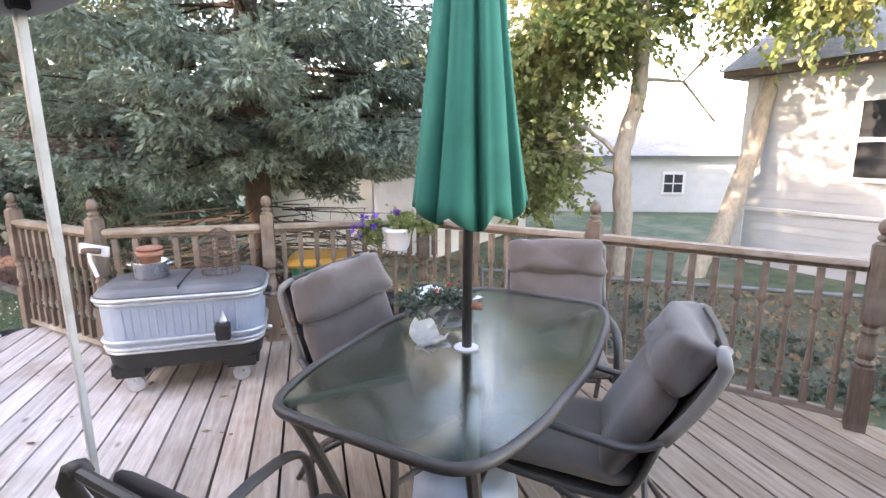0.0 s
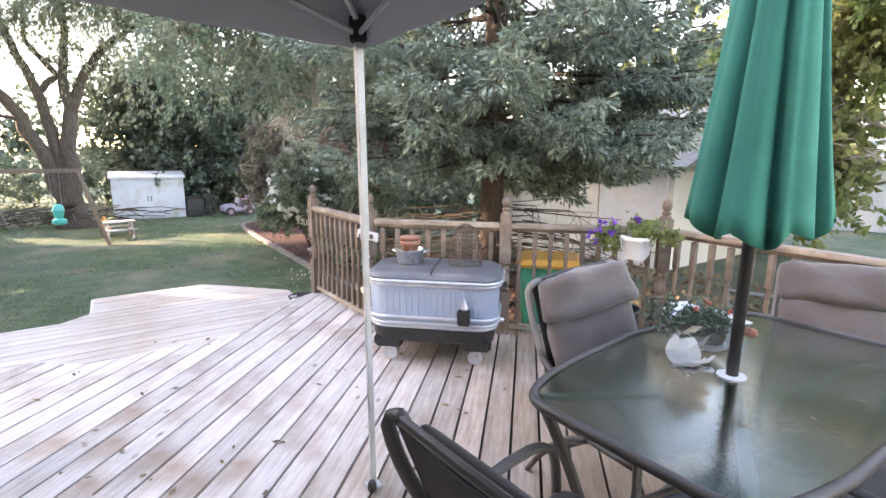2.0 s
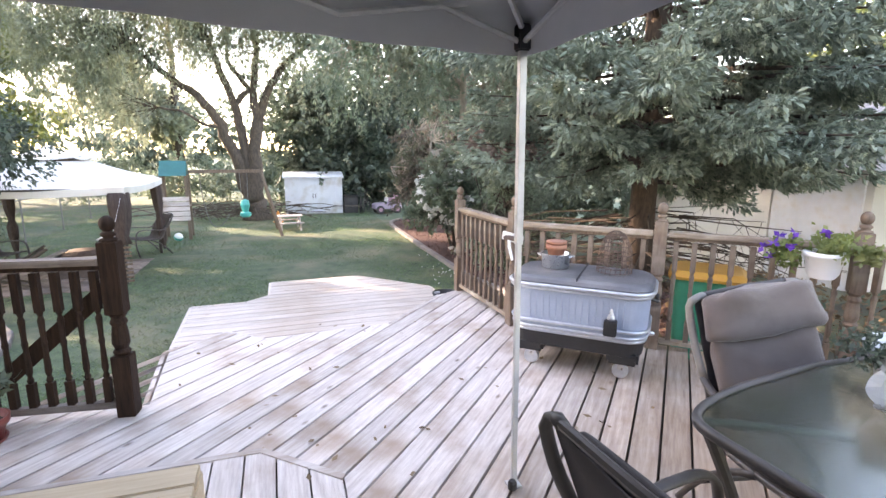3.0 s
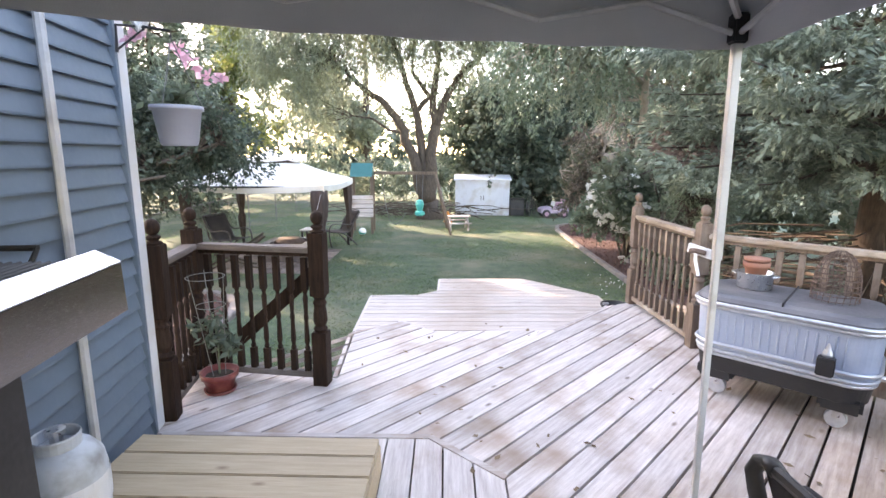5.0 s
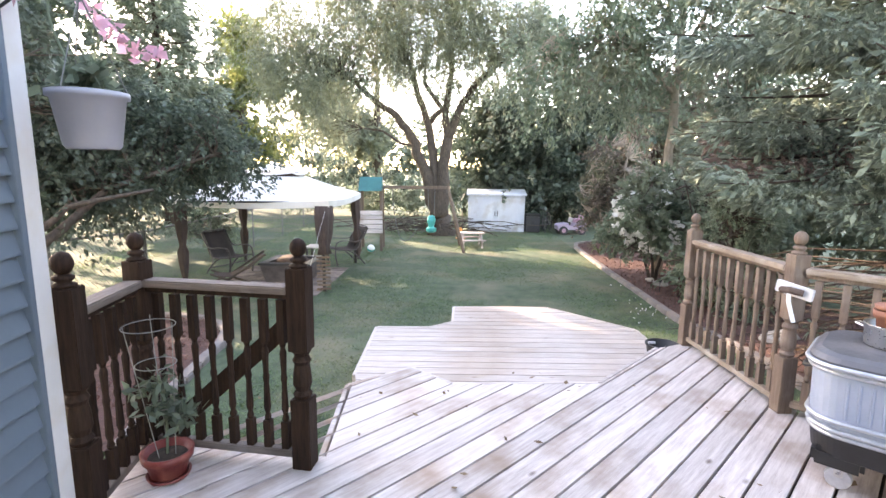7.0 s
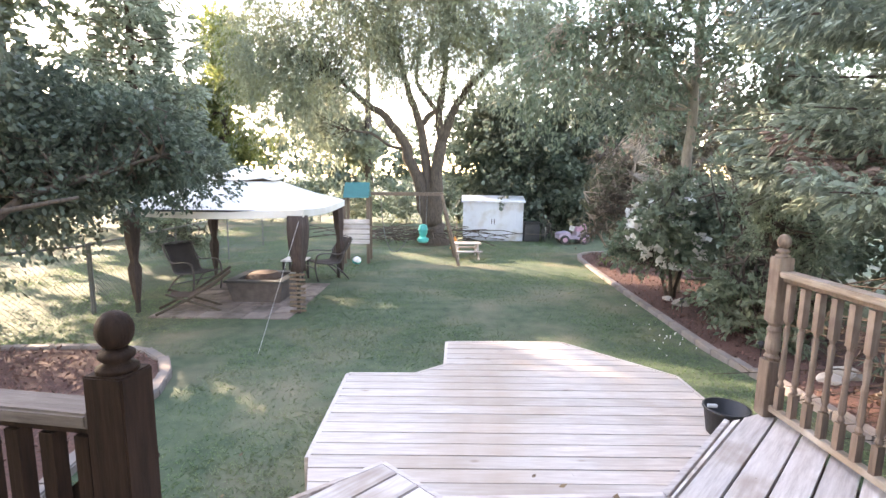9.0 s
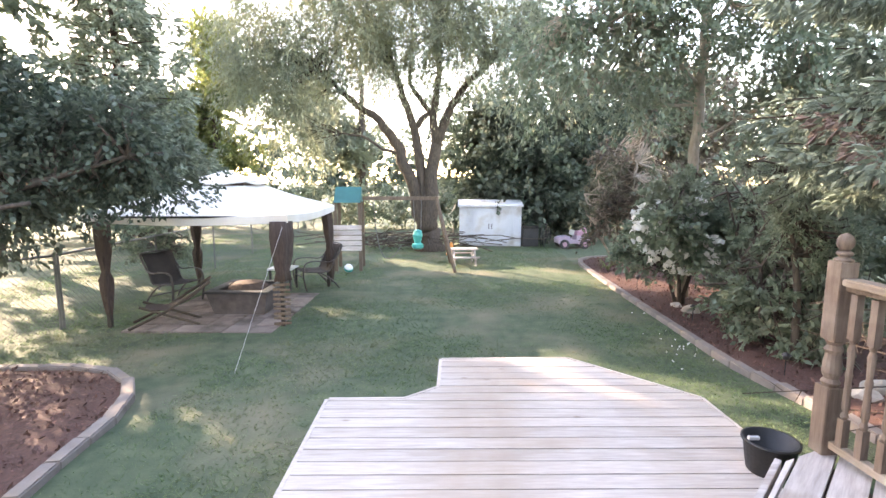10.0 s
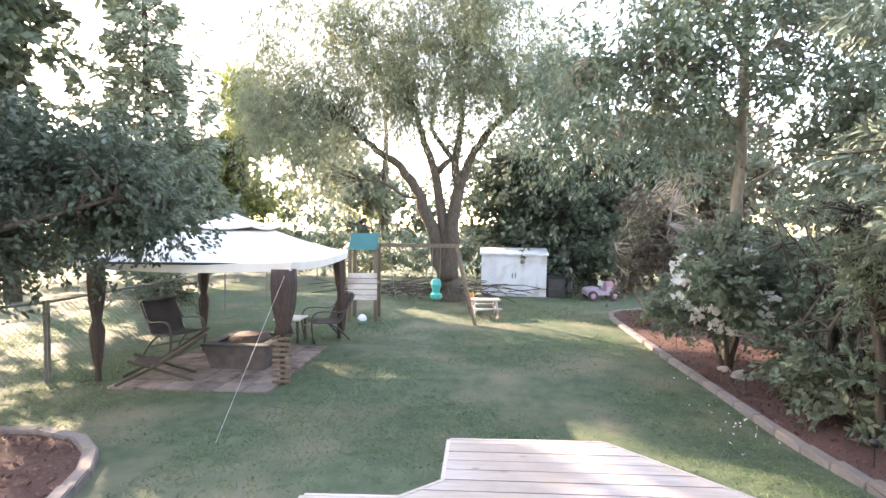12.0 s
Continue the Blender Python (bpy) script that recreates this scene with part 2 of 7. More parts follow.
TERRA = surface("terracotta_red_glaze", (0.15, 0.023, 0.02), (0.22, 0.04, 0.034), 5.0, rough=0.4, bump=0.1, stain=(0.36, 0.12, 0.09), stain_scale=8)
TERRA2 = surface("orange_terracotta", (0.27, 0.105, 0.068), (0.38, 0.185, 0.13), 7.0, rough=0.85, bump=0.3)
WHITE_POT = surface("white_plastic_pot", (0.68, 0.69, 0.72), (0.76, 0.77, 0.8), 3.0, rough=0.4, bump=0.05)
LILAC_POT = surface("grey_white_plastic_pot", (0.31, 0.32, 0.37), (0.37, 0.38, 0.43), 3.0, rough=0.5, bump=0.08)
SOIL = surface("potting_soil", (0.02, 0.014, 0.01), (0.06, 0.045, 0.035), 40.0, rough=1.0, bump=1.0, fine=80)
WHITE_SHED = surface("white_metal_shed_paint", (0.62, 0.65, 0.7), (0.72, 0.75, 0.79), 1.5, rough=0.5, bump=0.06, stain=(0.5, 0.47, 0.44), stain_scale=2.2)
WHITE_FABRIC = surface("cream_gazebo_canvas", (0.7, 0.68, 0.64), (0.78, 0.76, 0.72), 2.0, rough=0.85, bump=0.2, stain=(0.62, 0.59, 0.54), stain_scale=1.2)
BROWN_CLOTH = surface("brown_curtain_cloth", (0.04, 0.026, 0.022), (0.085, 0.06, 0.052), 8.0, (6, 6, 0.8), 0.9, bump=0.5, fine=20)
TEAL = surface("teal_vinyl", (0.01, 0.11, 0.11), (0.015, 0.15, 0.145), 3.0, rough=0.5, bump=0.1)
TEAL_BRIGHT = surface("bright_teal_plastic", (0.01, 0.36, 0.32), (0.015, 0.42, 0.38), 3.0, rough=0.4, bump=0.05)
PLAY_WOOD = surface("play_set_timber", (0.11, 0.075, 0.055), (0.2, 0.15, 0.11), 4.0, (10, 10, 1), 0.8, bump=0.3)
PAVER = surface("patio_pavers", (0.17, 0.13, 0.115), (0.29, 0.235, 0.21), 4.0, rough=0.9, bump=0.5, vary=0.28, stain=(0.085, 0.062, 0.05), stain_scale=3)
STONE = surface("field_stone", (0.3, 0.27, 0.24), (0.48, 0.44, 0.4), 5.0, rough=0.9, bump=0.7, vary=0.2)
GREY_SIDING = surface("pale_grey_siding", (0.42, 0.43, 0.45), (0.5, 0.51, 0.53), 2.0, rough=0.6, bump=0.06)
CREAM_SIDING = surface("cream_siding", (0.62, 0.58, 0.52), (0.7, 0.66, 0.6), 2.0, rough=0.6, bump=0.06)
ROOF = surface("asphalt_shingles", (0.2, 0.19, 0.19), (0.32, 0.31, 0.31), 9.0, rough=0.95, bump=0.8, fine=50)
DARK_PANE = surface("dark_window_glass", (0.02, 0.022, 0.025), (0.03, 0.032, 0.036), 2.0, rough=0.06, bump=0.0)
LILAC = surface("lilac_toy_plastic", (0.36, 0.29, 0.38), (0.45, 0.38, 0.47), 3.0, rough=0.4, bump=0.05)
PINK = surface("pink_toy_plastic", (0.4, 0.22, 0.3), (0.5, 0.31, 0.38), 3.0, rough=0.4, bump=0.05)
ORANGE = surface("orange_plastic", (0.7, 0.22, 0.03), (0.78, 0.28, 0.05), 3.0, rough=0.45, bump=0.05)
YELLOW = surface("yellow_plastic_lid", (0.42, 0.2, 0.04), (0.5, 0.26, 0.06), 3.0, rough=0.45, bump=0.05)
GREEN_BIN = surface("green_plastic_bin", (0.01, 0.14, 0.09), (0.015, 0.19, 0.12), 3.0, rough=0.45, bump=0.05)
WHITE_GLOSS = surface("white_glazed_ceramic", (0.8, 0.8, 0.8), (0.86, 0.86, 0.86), 3.0, rough=0.15, bump=0.02)
TANK = surface("white_tank_enamel", (0.4, 0.43, 0.46), (0.48, 0.51, 0.54), 3.0, rough=0.4, bump=0.05, stain=(0.24, 0.23, 0.22), stain_scale=9)
WIRE = surface("galvanised_wire", (0.13, 0.135, 0.13), (0.2, 0.205, 0.2), 8.0, rough=0.6, metal=0.4, bump=0)
RUST = surface("rusty_wire", (0.07, 0.046, 0.038), (0.13, 0.088, 0.072), 12.0, rough=0.9, bump=0.2)
DRY_LEAF = foliage("dry_fallen_leaves", (0.1, 0.06, 0.035), (0.22, 0.15, 0.09), 0.9, 0.1)
PINE_WALL = surface("fire_pit_brick", (0.07, 0.06, 0.06), (0.14, 0.12, 0.115), 6.0, rough=0.9, bump=0.6)


def glass(name, tint, rough, bump_scale=0.0, bump=0.0):
    m, n, l, b = nodes_of(name)
    b.inputs["Base Color"].default_value = (*tint, 1)
    b.inputs["Roughness"].default_value = rough
    b.inputs["Transmission Weight"].default_value = 1.0
    b.inputs["IOR"].default_value = 1.5
    if bump:
        f = n.new("ShaderNodeTexNoise")
        f.inputs["Scale"].default_value = bump_scale
        f.inputs["Detail"].default_value = 2
        tc = n.new("ShaderNodeTexCoord")
        l.new(tc.outputs["Object"], f.inputs["Vector"])
        bp = n.new("ShaderNodeBump")
        bp.inputs["Strength"].default_value, bp.inputs["Distance"].default_value = bump, 0.003
        l.new(f.outputs[0], bp.inputs["Height"])
        l.new(bp.outputs[0], b.inputs["Normal"])
    return m


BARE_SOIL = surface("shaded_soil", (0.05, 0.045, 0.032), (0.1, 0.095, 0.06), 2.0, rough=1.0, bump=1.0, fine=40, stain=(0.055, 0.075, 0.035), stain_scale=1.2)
TABLE_GLASS = glass("rippled_table_glass", (0.62, 0.72, 0.66), 0.12, 55.0, 0.25)
CLEAR = glass("clear_glass", (0.95, 0.96, 0.96), 0.03)


# ---- building helpers ----
def put(name, bm, material, smooth=False):
    me = bpy.data.meshes.new(name)
    bmesh.ops.recalc_face_normals(bm, faces=bm.faces[:])
    bm.to_mesh(me)
    bm.free()
    me.materials.append(material)
    if smooth:
        for p in me.polygons:
            p.use_smooth = True
    return new(name, me)


def part(name, bm, material, parent, label="", smooth=False):
    ob = put(name, bm, material, smooth)
    ob.parent = parent
    return tagged(ob, label)


def thing(name, m, label, category, group="", kind=""):
    """An Empty at the thing's base, which parents its parts."""
    e = new(name)
    e.empty_display_size = 0.1
    e.matrix_world = m
    return tagged(e, label, category, group, kind)


def box(bm, x0, x1, y0, y1, z0, z1, m=None, bevel=0.0):
    r = bmesh.ops.create_cube(bm, size=1.0)
    vs = r["verts"]
    for v in vs:
        v.co = Vector((x0 + (v.co.x + 0.5) * (x1 - x0), y0 + (v.co.y + 0.5) * (y1 - y0), z0 + (v.co.z + 0.5) * (z1 - z0)))
    if bevel:
        es = list({e for v in vs for e in v.link_edges})
        vs = [v for v in bmesh.ops.bevel(bm, geom=es, offset=bevel, segments=2, affect="EDGES")["verts"]] + [v for v in vs if v.is_valid]
    if m is not None:
        for v in set(vs):
            v.co = m @ v.co
    return bm


def tube(bm, pts, radii, sides=8, caps=True, flat=1.0):
    """A tube along points; flat squeezes it upright."""
    pts = [Vector(p) for p in pts]
    if not isinstance(radii, (list, tuple)):
        radii = [radii] * len(pts)
    rings = []
    a = None
    for i, p in enumerate(pts):
        d = (pts[min(i + 1, len(pts) - 1)] - pts[max(i - 1, 0)]).normalized()
        if a is None:
            a = d.cross(Vector((0, 0, 1)) if abs(d.z) < 0.95 else Vector((0, 1, 0))).normalized()
        a = (a - d * a.dot(d)).normalized()
        c = a.cross(d).normalized()
        rings.append([bm.verts.new(p + radii[i] * (math.cos(2 * math.pi * k / sides) * a + flat * math.sin(2 * math.pi * k / sides) * c)) for k in range(sides)])
    for r0, r1 in zip(rings, rings[1:]):
        for k in range(sides):
            bm.faces.new((r0[k], r0[(k + 1) % sides], r1[(k + 1) % sides], r1[k]))
    if caps:
        bm.faces.new(rings[0][::-1])
        bm.faces.new(rings[-1])
    return bm


def lathe(bm, profile, sides=16, m=None, caps=True, cx=0.0, cy=0.0):
    """A turned body from (radius, height) pairs."""
    rings = []
    for r, z in profile:
        ring = []
        for k in range(sides):
            a = 2 * math.pi * k / sides
            p = Vector((cx + r * math.cos(a), cy + r * math.sin(a), z))
            ring.append(bm.verts.new(m @ p if m is not None else p))
        rings.append(ring)
    for r0, r1 in zip(rings, rings[1:]):
        for k in range(sides):
            bm.faces.new((r0[k], r0[(k + 1) % sides], r1[(k + 1) % sides], r1[k]))
    if caps:
        bm.faces.new(rings[0][::-1])
        bm.faces.new(rings[-1])
    return bm


def prism(bm, poly, z0, z1):
    lo = [bm.verts.new((x, y, z0)) for x, y in poly]
    hi = [bm.verts.new((x, y, z1)) for x, y in poly]
    bm.faces.new(lo[::-1])
    bm.faces.new(hi)
    n = len(poly)
    for k in range(n):
        bm.faces.new((lo[k], lo[(k + 1) % n], hi[(k + 1) % n], hi[k]))
    return bm


def arc(p0, p1, p2, n=8):
    """Points on a soft bend from p0 by p1 to p2."""
    p0, p1, p2 = Vector(p0), Vector(p1), Vector(p2)
    return [(1 - t) ** 2 * p0 + 2 * t * (1 - t) * p1 + t * t * p2 for t in [i / n for i in range(n + 1)]]


def clip_half(poly, a, b, c):
    """The part of a polygon where a*x + b*y <= c."""
    out = []
    for (x0, y0), (x1, y1) in zip(poly, poly[1:] + poly[:1]):
        d0, d1 = a * x0 + b * y0 - c, a * x1 + b * y1 - c
        if d0 <= 0:
            out.append((x0, y0))
        if (d0 < 0 < d1) or (d1 < 0 < d0):
            t = d0 / (d0 - d1)
            out.append((x0 + t * (x1 - x0), y0 + t * (y1 - y0)))
    return out


def boards(parent, poly, angle, pitch, gap, z0, z1, material, name="plank"):
    """Planks side by side over a polygon, cut to its edge; each an object of its own."""
    c, s = math.cos(radians(angle)), math.sin(radians(angle))
    loc = [(x * c + y * s, -x * s + y * c) for x, y in poly]
    lo, hi = min(v for _, v in loc), max(v for _, v in loc)
    rng = random.Random(5)
    k = 0
    v = lo
    while v < hi:
        piece = clip_half(clip_half(loc, 0, 1, v + pitch - gap), 0, -1, -v)
        if len(piece) > 2 and max(u for u, _ in piece) - min(u for u, _ in piece) > 0.03:
            u0 = sum(u for u, _ in piece) / len(piece)
            dz = rng.uniform(-0.0015, 0.0015)
            clean = [p for q, p in enumerate(piece) if math.dist(p, piece[q - 1]) > 0.002]
            if len(clean) > 2:
                bm = prism(bmesh.new(), [(u - u0, w - v) for u, w in clean], z0 + dz, z1 + dz)
                ob = part(name, bm, material, parent)
                ob.matrix_parent_inverse = parent.matrix_world.inverted()
                ob.matrix_world = pose(u0 * c - v * s, u0 * s + v * c, 0, 0, 0, angle)
                k += 1
        v += pitch
    return k


def raw_mesh(name, verts, faces, material, parent=None, label="", smooth=False):
    me = bpy.data.meshes.new(name)
    me.from_pydata(verts.tolist() if hasattr(verts, "tolist") else verts, [], faces.tolist() if hasattr(faces, "tolist") else faces)
    me.materials.append(material)
    if smooth:
        me.polygons.foreach_set("use_smooth", [True] * len(me.polygons))
    ob = new(name, me)
    ob.parent = parent
    return tagged(ob, label)


def leaf_cloud(points, size, rng, width=0.5, droop=0.0, spread=0.3, up=0.4, dirs=None):
    """Pointed leaves, one quad each, at the points given."""
    n = len(points)
    d = rng.normal(size=(n, 3)) if dirs is None else dirs + rng.normal(size=(n, 3)) * 0.55
    d[:, 2] -= droop
    d /= np.linalg.norm(d, axis=1)[:, None]
    nrm = rng.normal(size=(n, 3))
    nrm[:, 2] += up
    w = np.cross(d, nrm)
    w /= np.linalg.norm(w, axis=1)[:, None] + 1e-9
    ln = size * rng.uniform(1 - spread, 1 + spread, size=(n, 1))
    verts = np.empty((n, 4, 3))
    verts[:, 0] = points
    verts[:, 1] = points + d * ln * 0.45 + w * ln * width * 0.5
    verts[:, 2] = points + d * ln
    verts[:, 3] = points + d * ln * 0.45 - w * ln * width * 0.5
    return verts.reshape(-1, 3), np.arange(n * 4).reshape(-1, 4)


def clumps(rng, ellipsoids, sub, per, r_sub, shell=0.55, lobes=1, tall=0.6):
    """Leaf places: sub-clumps spread in and near the skin of the ellipsoids, thinned into gaps."""
    pts, cores = [], []
    lobed = []
    for (c, r, share) in ellipsoids:
        c, r = np.array(c, float), np.array(r, float)
        if lobes < 2:
            lobed.append((c, r, share))
            continue
        for _ in range(lobes):
            d = rng.normal(size=3)
            d /= np.linalg.norm(d)
            s = rng.uniform(0.26, 0.52)
            lobed.append((c + d * r * rng.uniform(0.3, 0.98), r * s * rng.uniform(0.75, 1.3, size=3), share / lobes))
    for (c, r, share) in lobed:
        m = max(1, int(sub * share))
        d = rng.normal(size=(m, 3))
        d /= np.linalg.norm(d, axis=1)[:, None]
        rad = shell + (1.15 - shell) * rng.random((m, 1))
        cc = c + d * rad * r
        cores.append(cc)
        k = rng.integers(int(per * 0.4), int(per * 1.6), size=m)
        idx = np.repeat(np.arange(m), k)
        sc = r_sub * rng.uniform(0.45, 1.3, size=(m, 1))
        ax = rng.normal(size=(m, 3)) * 0.5 + 0.8
        pts.append(cc[idx] + rng.normal(size=(len(idx), 3)) * sc[idx] * np.abs(ax[idx]) * np.array([1, 1, tall]))
    return np.concatenate(pts), np.concatenate(cores)


def sprays(rng, ellipsoids, sub, per, length, droop, shell, lobes):
    """Leaf places along thin twigs that grow outwards and hang: places, twig directions, twig roots."""
    pts, dirs, cores = [], [], []
    for (c, r, share) in ellipsoids:
        c, r = np.array(c, float), np.array(r, float)
        blobs = [(c, r * 0.8, 0.25)]
        for _ in range(lobes):
            d = rng.normal(size=3)
            d /= np.linalg.norm(d)
            k = rng.uniform(0.16, 0.5)
            blobs.append((c + d * r * rng.uniform(0.45, 1.05), r * k * rng.uniform(0.6, 1.5, size=3), 0.75 / lobes))
        for bc, br, bs in blobs:
            m = max(1, int(sub * share * bs))
            d = rng.normal(size=(m, 3))
            d /= np.linalg.norm(d, axis=1)[:, None]
            root = bc + d * br * (shell + (1.0 - shell) * rng.random((m, 1)))
            grow = d * 0.7 + rng.normal(size=(m, 3)) * 0.55 + np.array([0, 0, -0.35 * droop])
            grow /= np.linalg.norm(grow, axis=1)[:, None]
            ln = length * rng.uniform(0.4, 1.5, size=(m, 1))
            cores.append(root)
            k = rng.integers(int(per * 0.5), int(per * 1.5) + 1, size=m)
            idx = np.repeat(np.arange(m), k)
            t = rng.random((len(idx), 1))
            sag = np.zeros((len(idx), 3))
            sag[:, 2] = (-0.55 * droop * ln[idx] * t * t)[:, 0]
            pts.append(root[idx] + grow[idx] * ln[idx] * t + sag + rng.normal(size=(len(idx), 3)) * 0.065 * ln[idx])
            dirs.append(grow[idx] + sag * 1.2)
    return np.concatenate(pts), np.concatenate(dirs), np.concatenate(cores)


def tree(name, m, label, limbs, ellipsoids, leaf, bark, size, sub, per, r_sub, seed, width=0.5, droop=0.0, shell=0.5, twigs=0.5, sides=9, category="tree", lobes=9, reach=1.9):
    """limbs: lists of (x, y, z, radius); crown leaves gather round sub-clumps, tied to the limbs by twigs."""
    rng = np.random.default_rng(seed)
    t = thing(name, m, label, category)
    first = True
    allp = []
    for lb in limbs:
        pts = [Vector(p[:3]) for p in lb]
        rad = [p[3] for p in lb]
        # bends between the given places
        fine, fr = [], []
        for i in range(len(pts) - 1):
            for q in range(4):
                f = q / 4
                wob = Vector(rng.normal(size=3)) * rad[i] * (0.18 if q else 0.0)
                fine.append(pts[i].lerp(pts[i + 1], f) + wob)
                fr.append(rad[i] * (1 - f) + rad[i + 1] * f)
        fine.append(pts[-1])
        fr.append(rad[-1])
        part("trunk" if first else "limb", tube(bmesh.new(), fine, fr, sides), bark, t, smooth=True)
        first = False
        allp += [tuple(p) for p in fine[len(fine) // 3:]]
    pts, dirs, cores = sprays(rng, ellipsoids, int(sub * 1.9), per / 1.9, r_sub * reach, droop, shell, lobes)
    v, f = leaf_cloud(pts, size, rng, width, droop * 0.3, 0.4, 0.4, dirs)
    raw_mesh("crown", v, f, leaf, t)["kind"] = "stuff"
    if twigs:
        ap = np.array(allp)
        bm = bmesh.new()
        for c in cores[rng.random(len(cores)) < twigs]:
            a = ap[np.argmin(((ap - c) ** 2).sum(1) + rng.random(len(ap)) * 0.4)]
            if np.linalg.norm(a - c) > 1.3:
                continue
            mid = (a + c) / 2 + rng.normal(size=3) * 0.12
            tube(bm, [a, mid, c], [0.02, 0.012, 0.004], 4, caps=False)
        part("twigs", bm, bark, t)["kind"] = "stuff"
    return t

# ---- ground ----
LAWN = -0.85


def ground_z(x, y):
    """The lawn lies lower than the deck and rises a little beside it."""
    t = min(1.0, max(0.0, (9.5 - y) / 3.0))
    return LAWN + 0.17 * t * t * (3 - 2 * t)


gb = bmesh.new()
xs = [-400, -120, -40, -16] + [-12 + 0.5 * i for i in range(61)] + [24, 50, 130, 400]
ys = [-400, -120, -40, -10] + [-6 + 0.5 * i for i in range(73)] + [36, 60, 130, 400]
grid = [[gb.verts.new((x, y, ground_z(x, y) + (0.03 * noise.noise((x * 0.5, y * 0.5, 0)) if abs(x) < 13 and abs(y) < 32 else 0))) for y in ys] for x in xs]
for i in range(len(xs) - 1):
    for j in range(len(ys) - 1):
        gb.faces.new((grid[i][j], grid[i + 1][j], grid[i + 1][j + 1], grid[i][j + 1]))
tagged(put("ground", gb, GRASS_SOIL, True), "mown green lawn with bare dry patches", "lawn", kind="structure")

# short grass where the walk looks down on it
rng = np.random.default_rng(11)
N = 95000
gx = rng.uniform(-9.5, 3.25, N)
gy = 4.0 + 20.0 * rng.random(N) ** 1.4
keep = ~((gx > -1.1) & (gx < 2.0) & (gy < 7.8)) & ~((gx < -2.75) & (gy < 8.45) & (gx > -6.05)) & ~((gx < -2.7) & (gx > -4.95) & (gy > 10.15) & (gy < 12.8))
patch = np.array([noise.noise((x * 0.45, y * 0.45, 3.0)) for x, y in zip(gx, gy)])
keep &= rng.random(N) < np.clip(1.05 + 1.6 * patch, 0.15, 1.0)
gx, gy = gx[keep], gy[keep]
gp = np.stack([gx, gy, np.array([ground_z(x, y) for x, y in zip(gx, gy)])], 1)
gp = np.repeat(gp, 3, 0) + rng.normal(size=(len(gp) * 3, 3)) * (0.035, 0.035, 0.0)
dirs = rng.normal(size=gp.shape) * (1.0, 1.0, 0.1) + (0, 0, 0.55)
dirs /= np.linalg.norm(dirs, axis=1)[:, None]
side = np.cross(dirs, rng.normal(size=gp.shape))
side /= np.linalg.norm(side, axis=1)[:, None]
h = rng.uniform(0.02, 0.055, (len(gp), 1))
gv = np.stack([gp - side * 0.005, gp + side * 0.005, gp + dirs * h], 1).reshape(-1, 3)
tagged(raw_mesh("grass", gv, np.arange(len(gv)).reshape(-1, 3), GRASS_BLADE), "short mown grass blades on the lawn", "grass", kind="stuff")

# ---- deck ----
POST = {"e": (1.87, 5.64), "a": (1.94, 4.46), "b": (2.75, 3.67), "f": (3.62, 2.86), "c": (3.6, 1.48), "d": (3.52, 0.04),
        "g": (-0.8, 3.72), "k": (-1.64, 3.82), "h": (-1.545, 3.26)}
HOUSE = (-1.565, 3.195)
DECK_MAIN = [(-1.53, 3.1), (-0.07, 3.12), (0.3, 2.79), (0.3, 2.0), (0.3, -1.6), (3.58, -1.6), (3.6, 0.0), (3.68, 1.48), (3.7, 2.9), (2.8, 3.74), (2.02, 4.5), (1.96, 5.7),
             (1.62, 5.54), (0.94, 4.79), (-0.1, 4.71), (-0.41, 4.98), (-0.78, 4.66), (-0.72, 3.8), (-1.7, 3.9)]
DECK_NEAR = [(-1.5, 3.09), (-0.08, 3.108), (0.292, 2.777), (0.292, -1.6), (-1.0, -1.6), (-1.0, 2.4)]
deck = tagged(new("deck"), "weathered grey timber deck with diagonal boards", "deck", kind="structure")
boards(deck, DECK_MAIN, 47.0, 0.146, 0.014, -0.032, 0.0, WOOD_GREY)
boards(deck, DECK_NEAR, 91.0, 0.146, 0.009, -0.036, -0.002, WOOD_GREY)
# joists and fascia under the boards
bm = bmesh.new()
prism(bm, [(-1.5, 3.1), (-1.5, -1.6), (3.5, -1.6), (3.5, 0.0), (3.58, 1.48), (3.6, 2.86), (2.75, 3.66), (1.95, 4.46), (1.88, 5.56), (1.62, 5.44), (0.96, 4.72),
           (-0.12, 4.64), (-0.41, 4.88), (-0.72, 4.6), (-0.66, 3.74), (-1.6, 3.8)], -0.22, -0.05)
part("frame_timber", bm, WOOD_UNDER, deck)
for p, q in (((-0.82, 4.68), (-0.41, 5.02)), ((-0.41, 5.02), (-0.1, 4.75)), ((-0.1, 4.75), (0.93, 4.83)), ((0.93, 4.83), (1.61, 5.58)), ((-0.82, 4.68), (-0.75, 3.8))):
    a, b = Vector((*p, 0)), Vector((*q, 0))
    ang = math.degrees(math.atan2(b.y - a.y, b.x - a.x))
    part("fascia_board", box(bmesh.new(), 0, (b - a).length, -0.015, 0.015, -0.26, -0.012, pose(a.x, a.y, 0, 0, 0, ang), 0.003), WOOD_GREY, deck)
# trim seam beside the new step
for p, q in (((-1.5, 3.1), (-0.07, 3.115)), ((-0.07, 3.115), (0.3, 2.785))):
    a, b = Vector((*p, 0)), Vector((*q, 0))
    ang = math.degrees(math.atan2(b.y - a.y, b.x - a.x))
    part("trim_board", box(bmesh.new(), 0, (b - a).length, -0.02, 0.02, -0.02, 0.005, pose(a.x, a.y, 0, 0, 0, ang), 0.002), WOOD_GREY, deck)

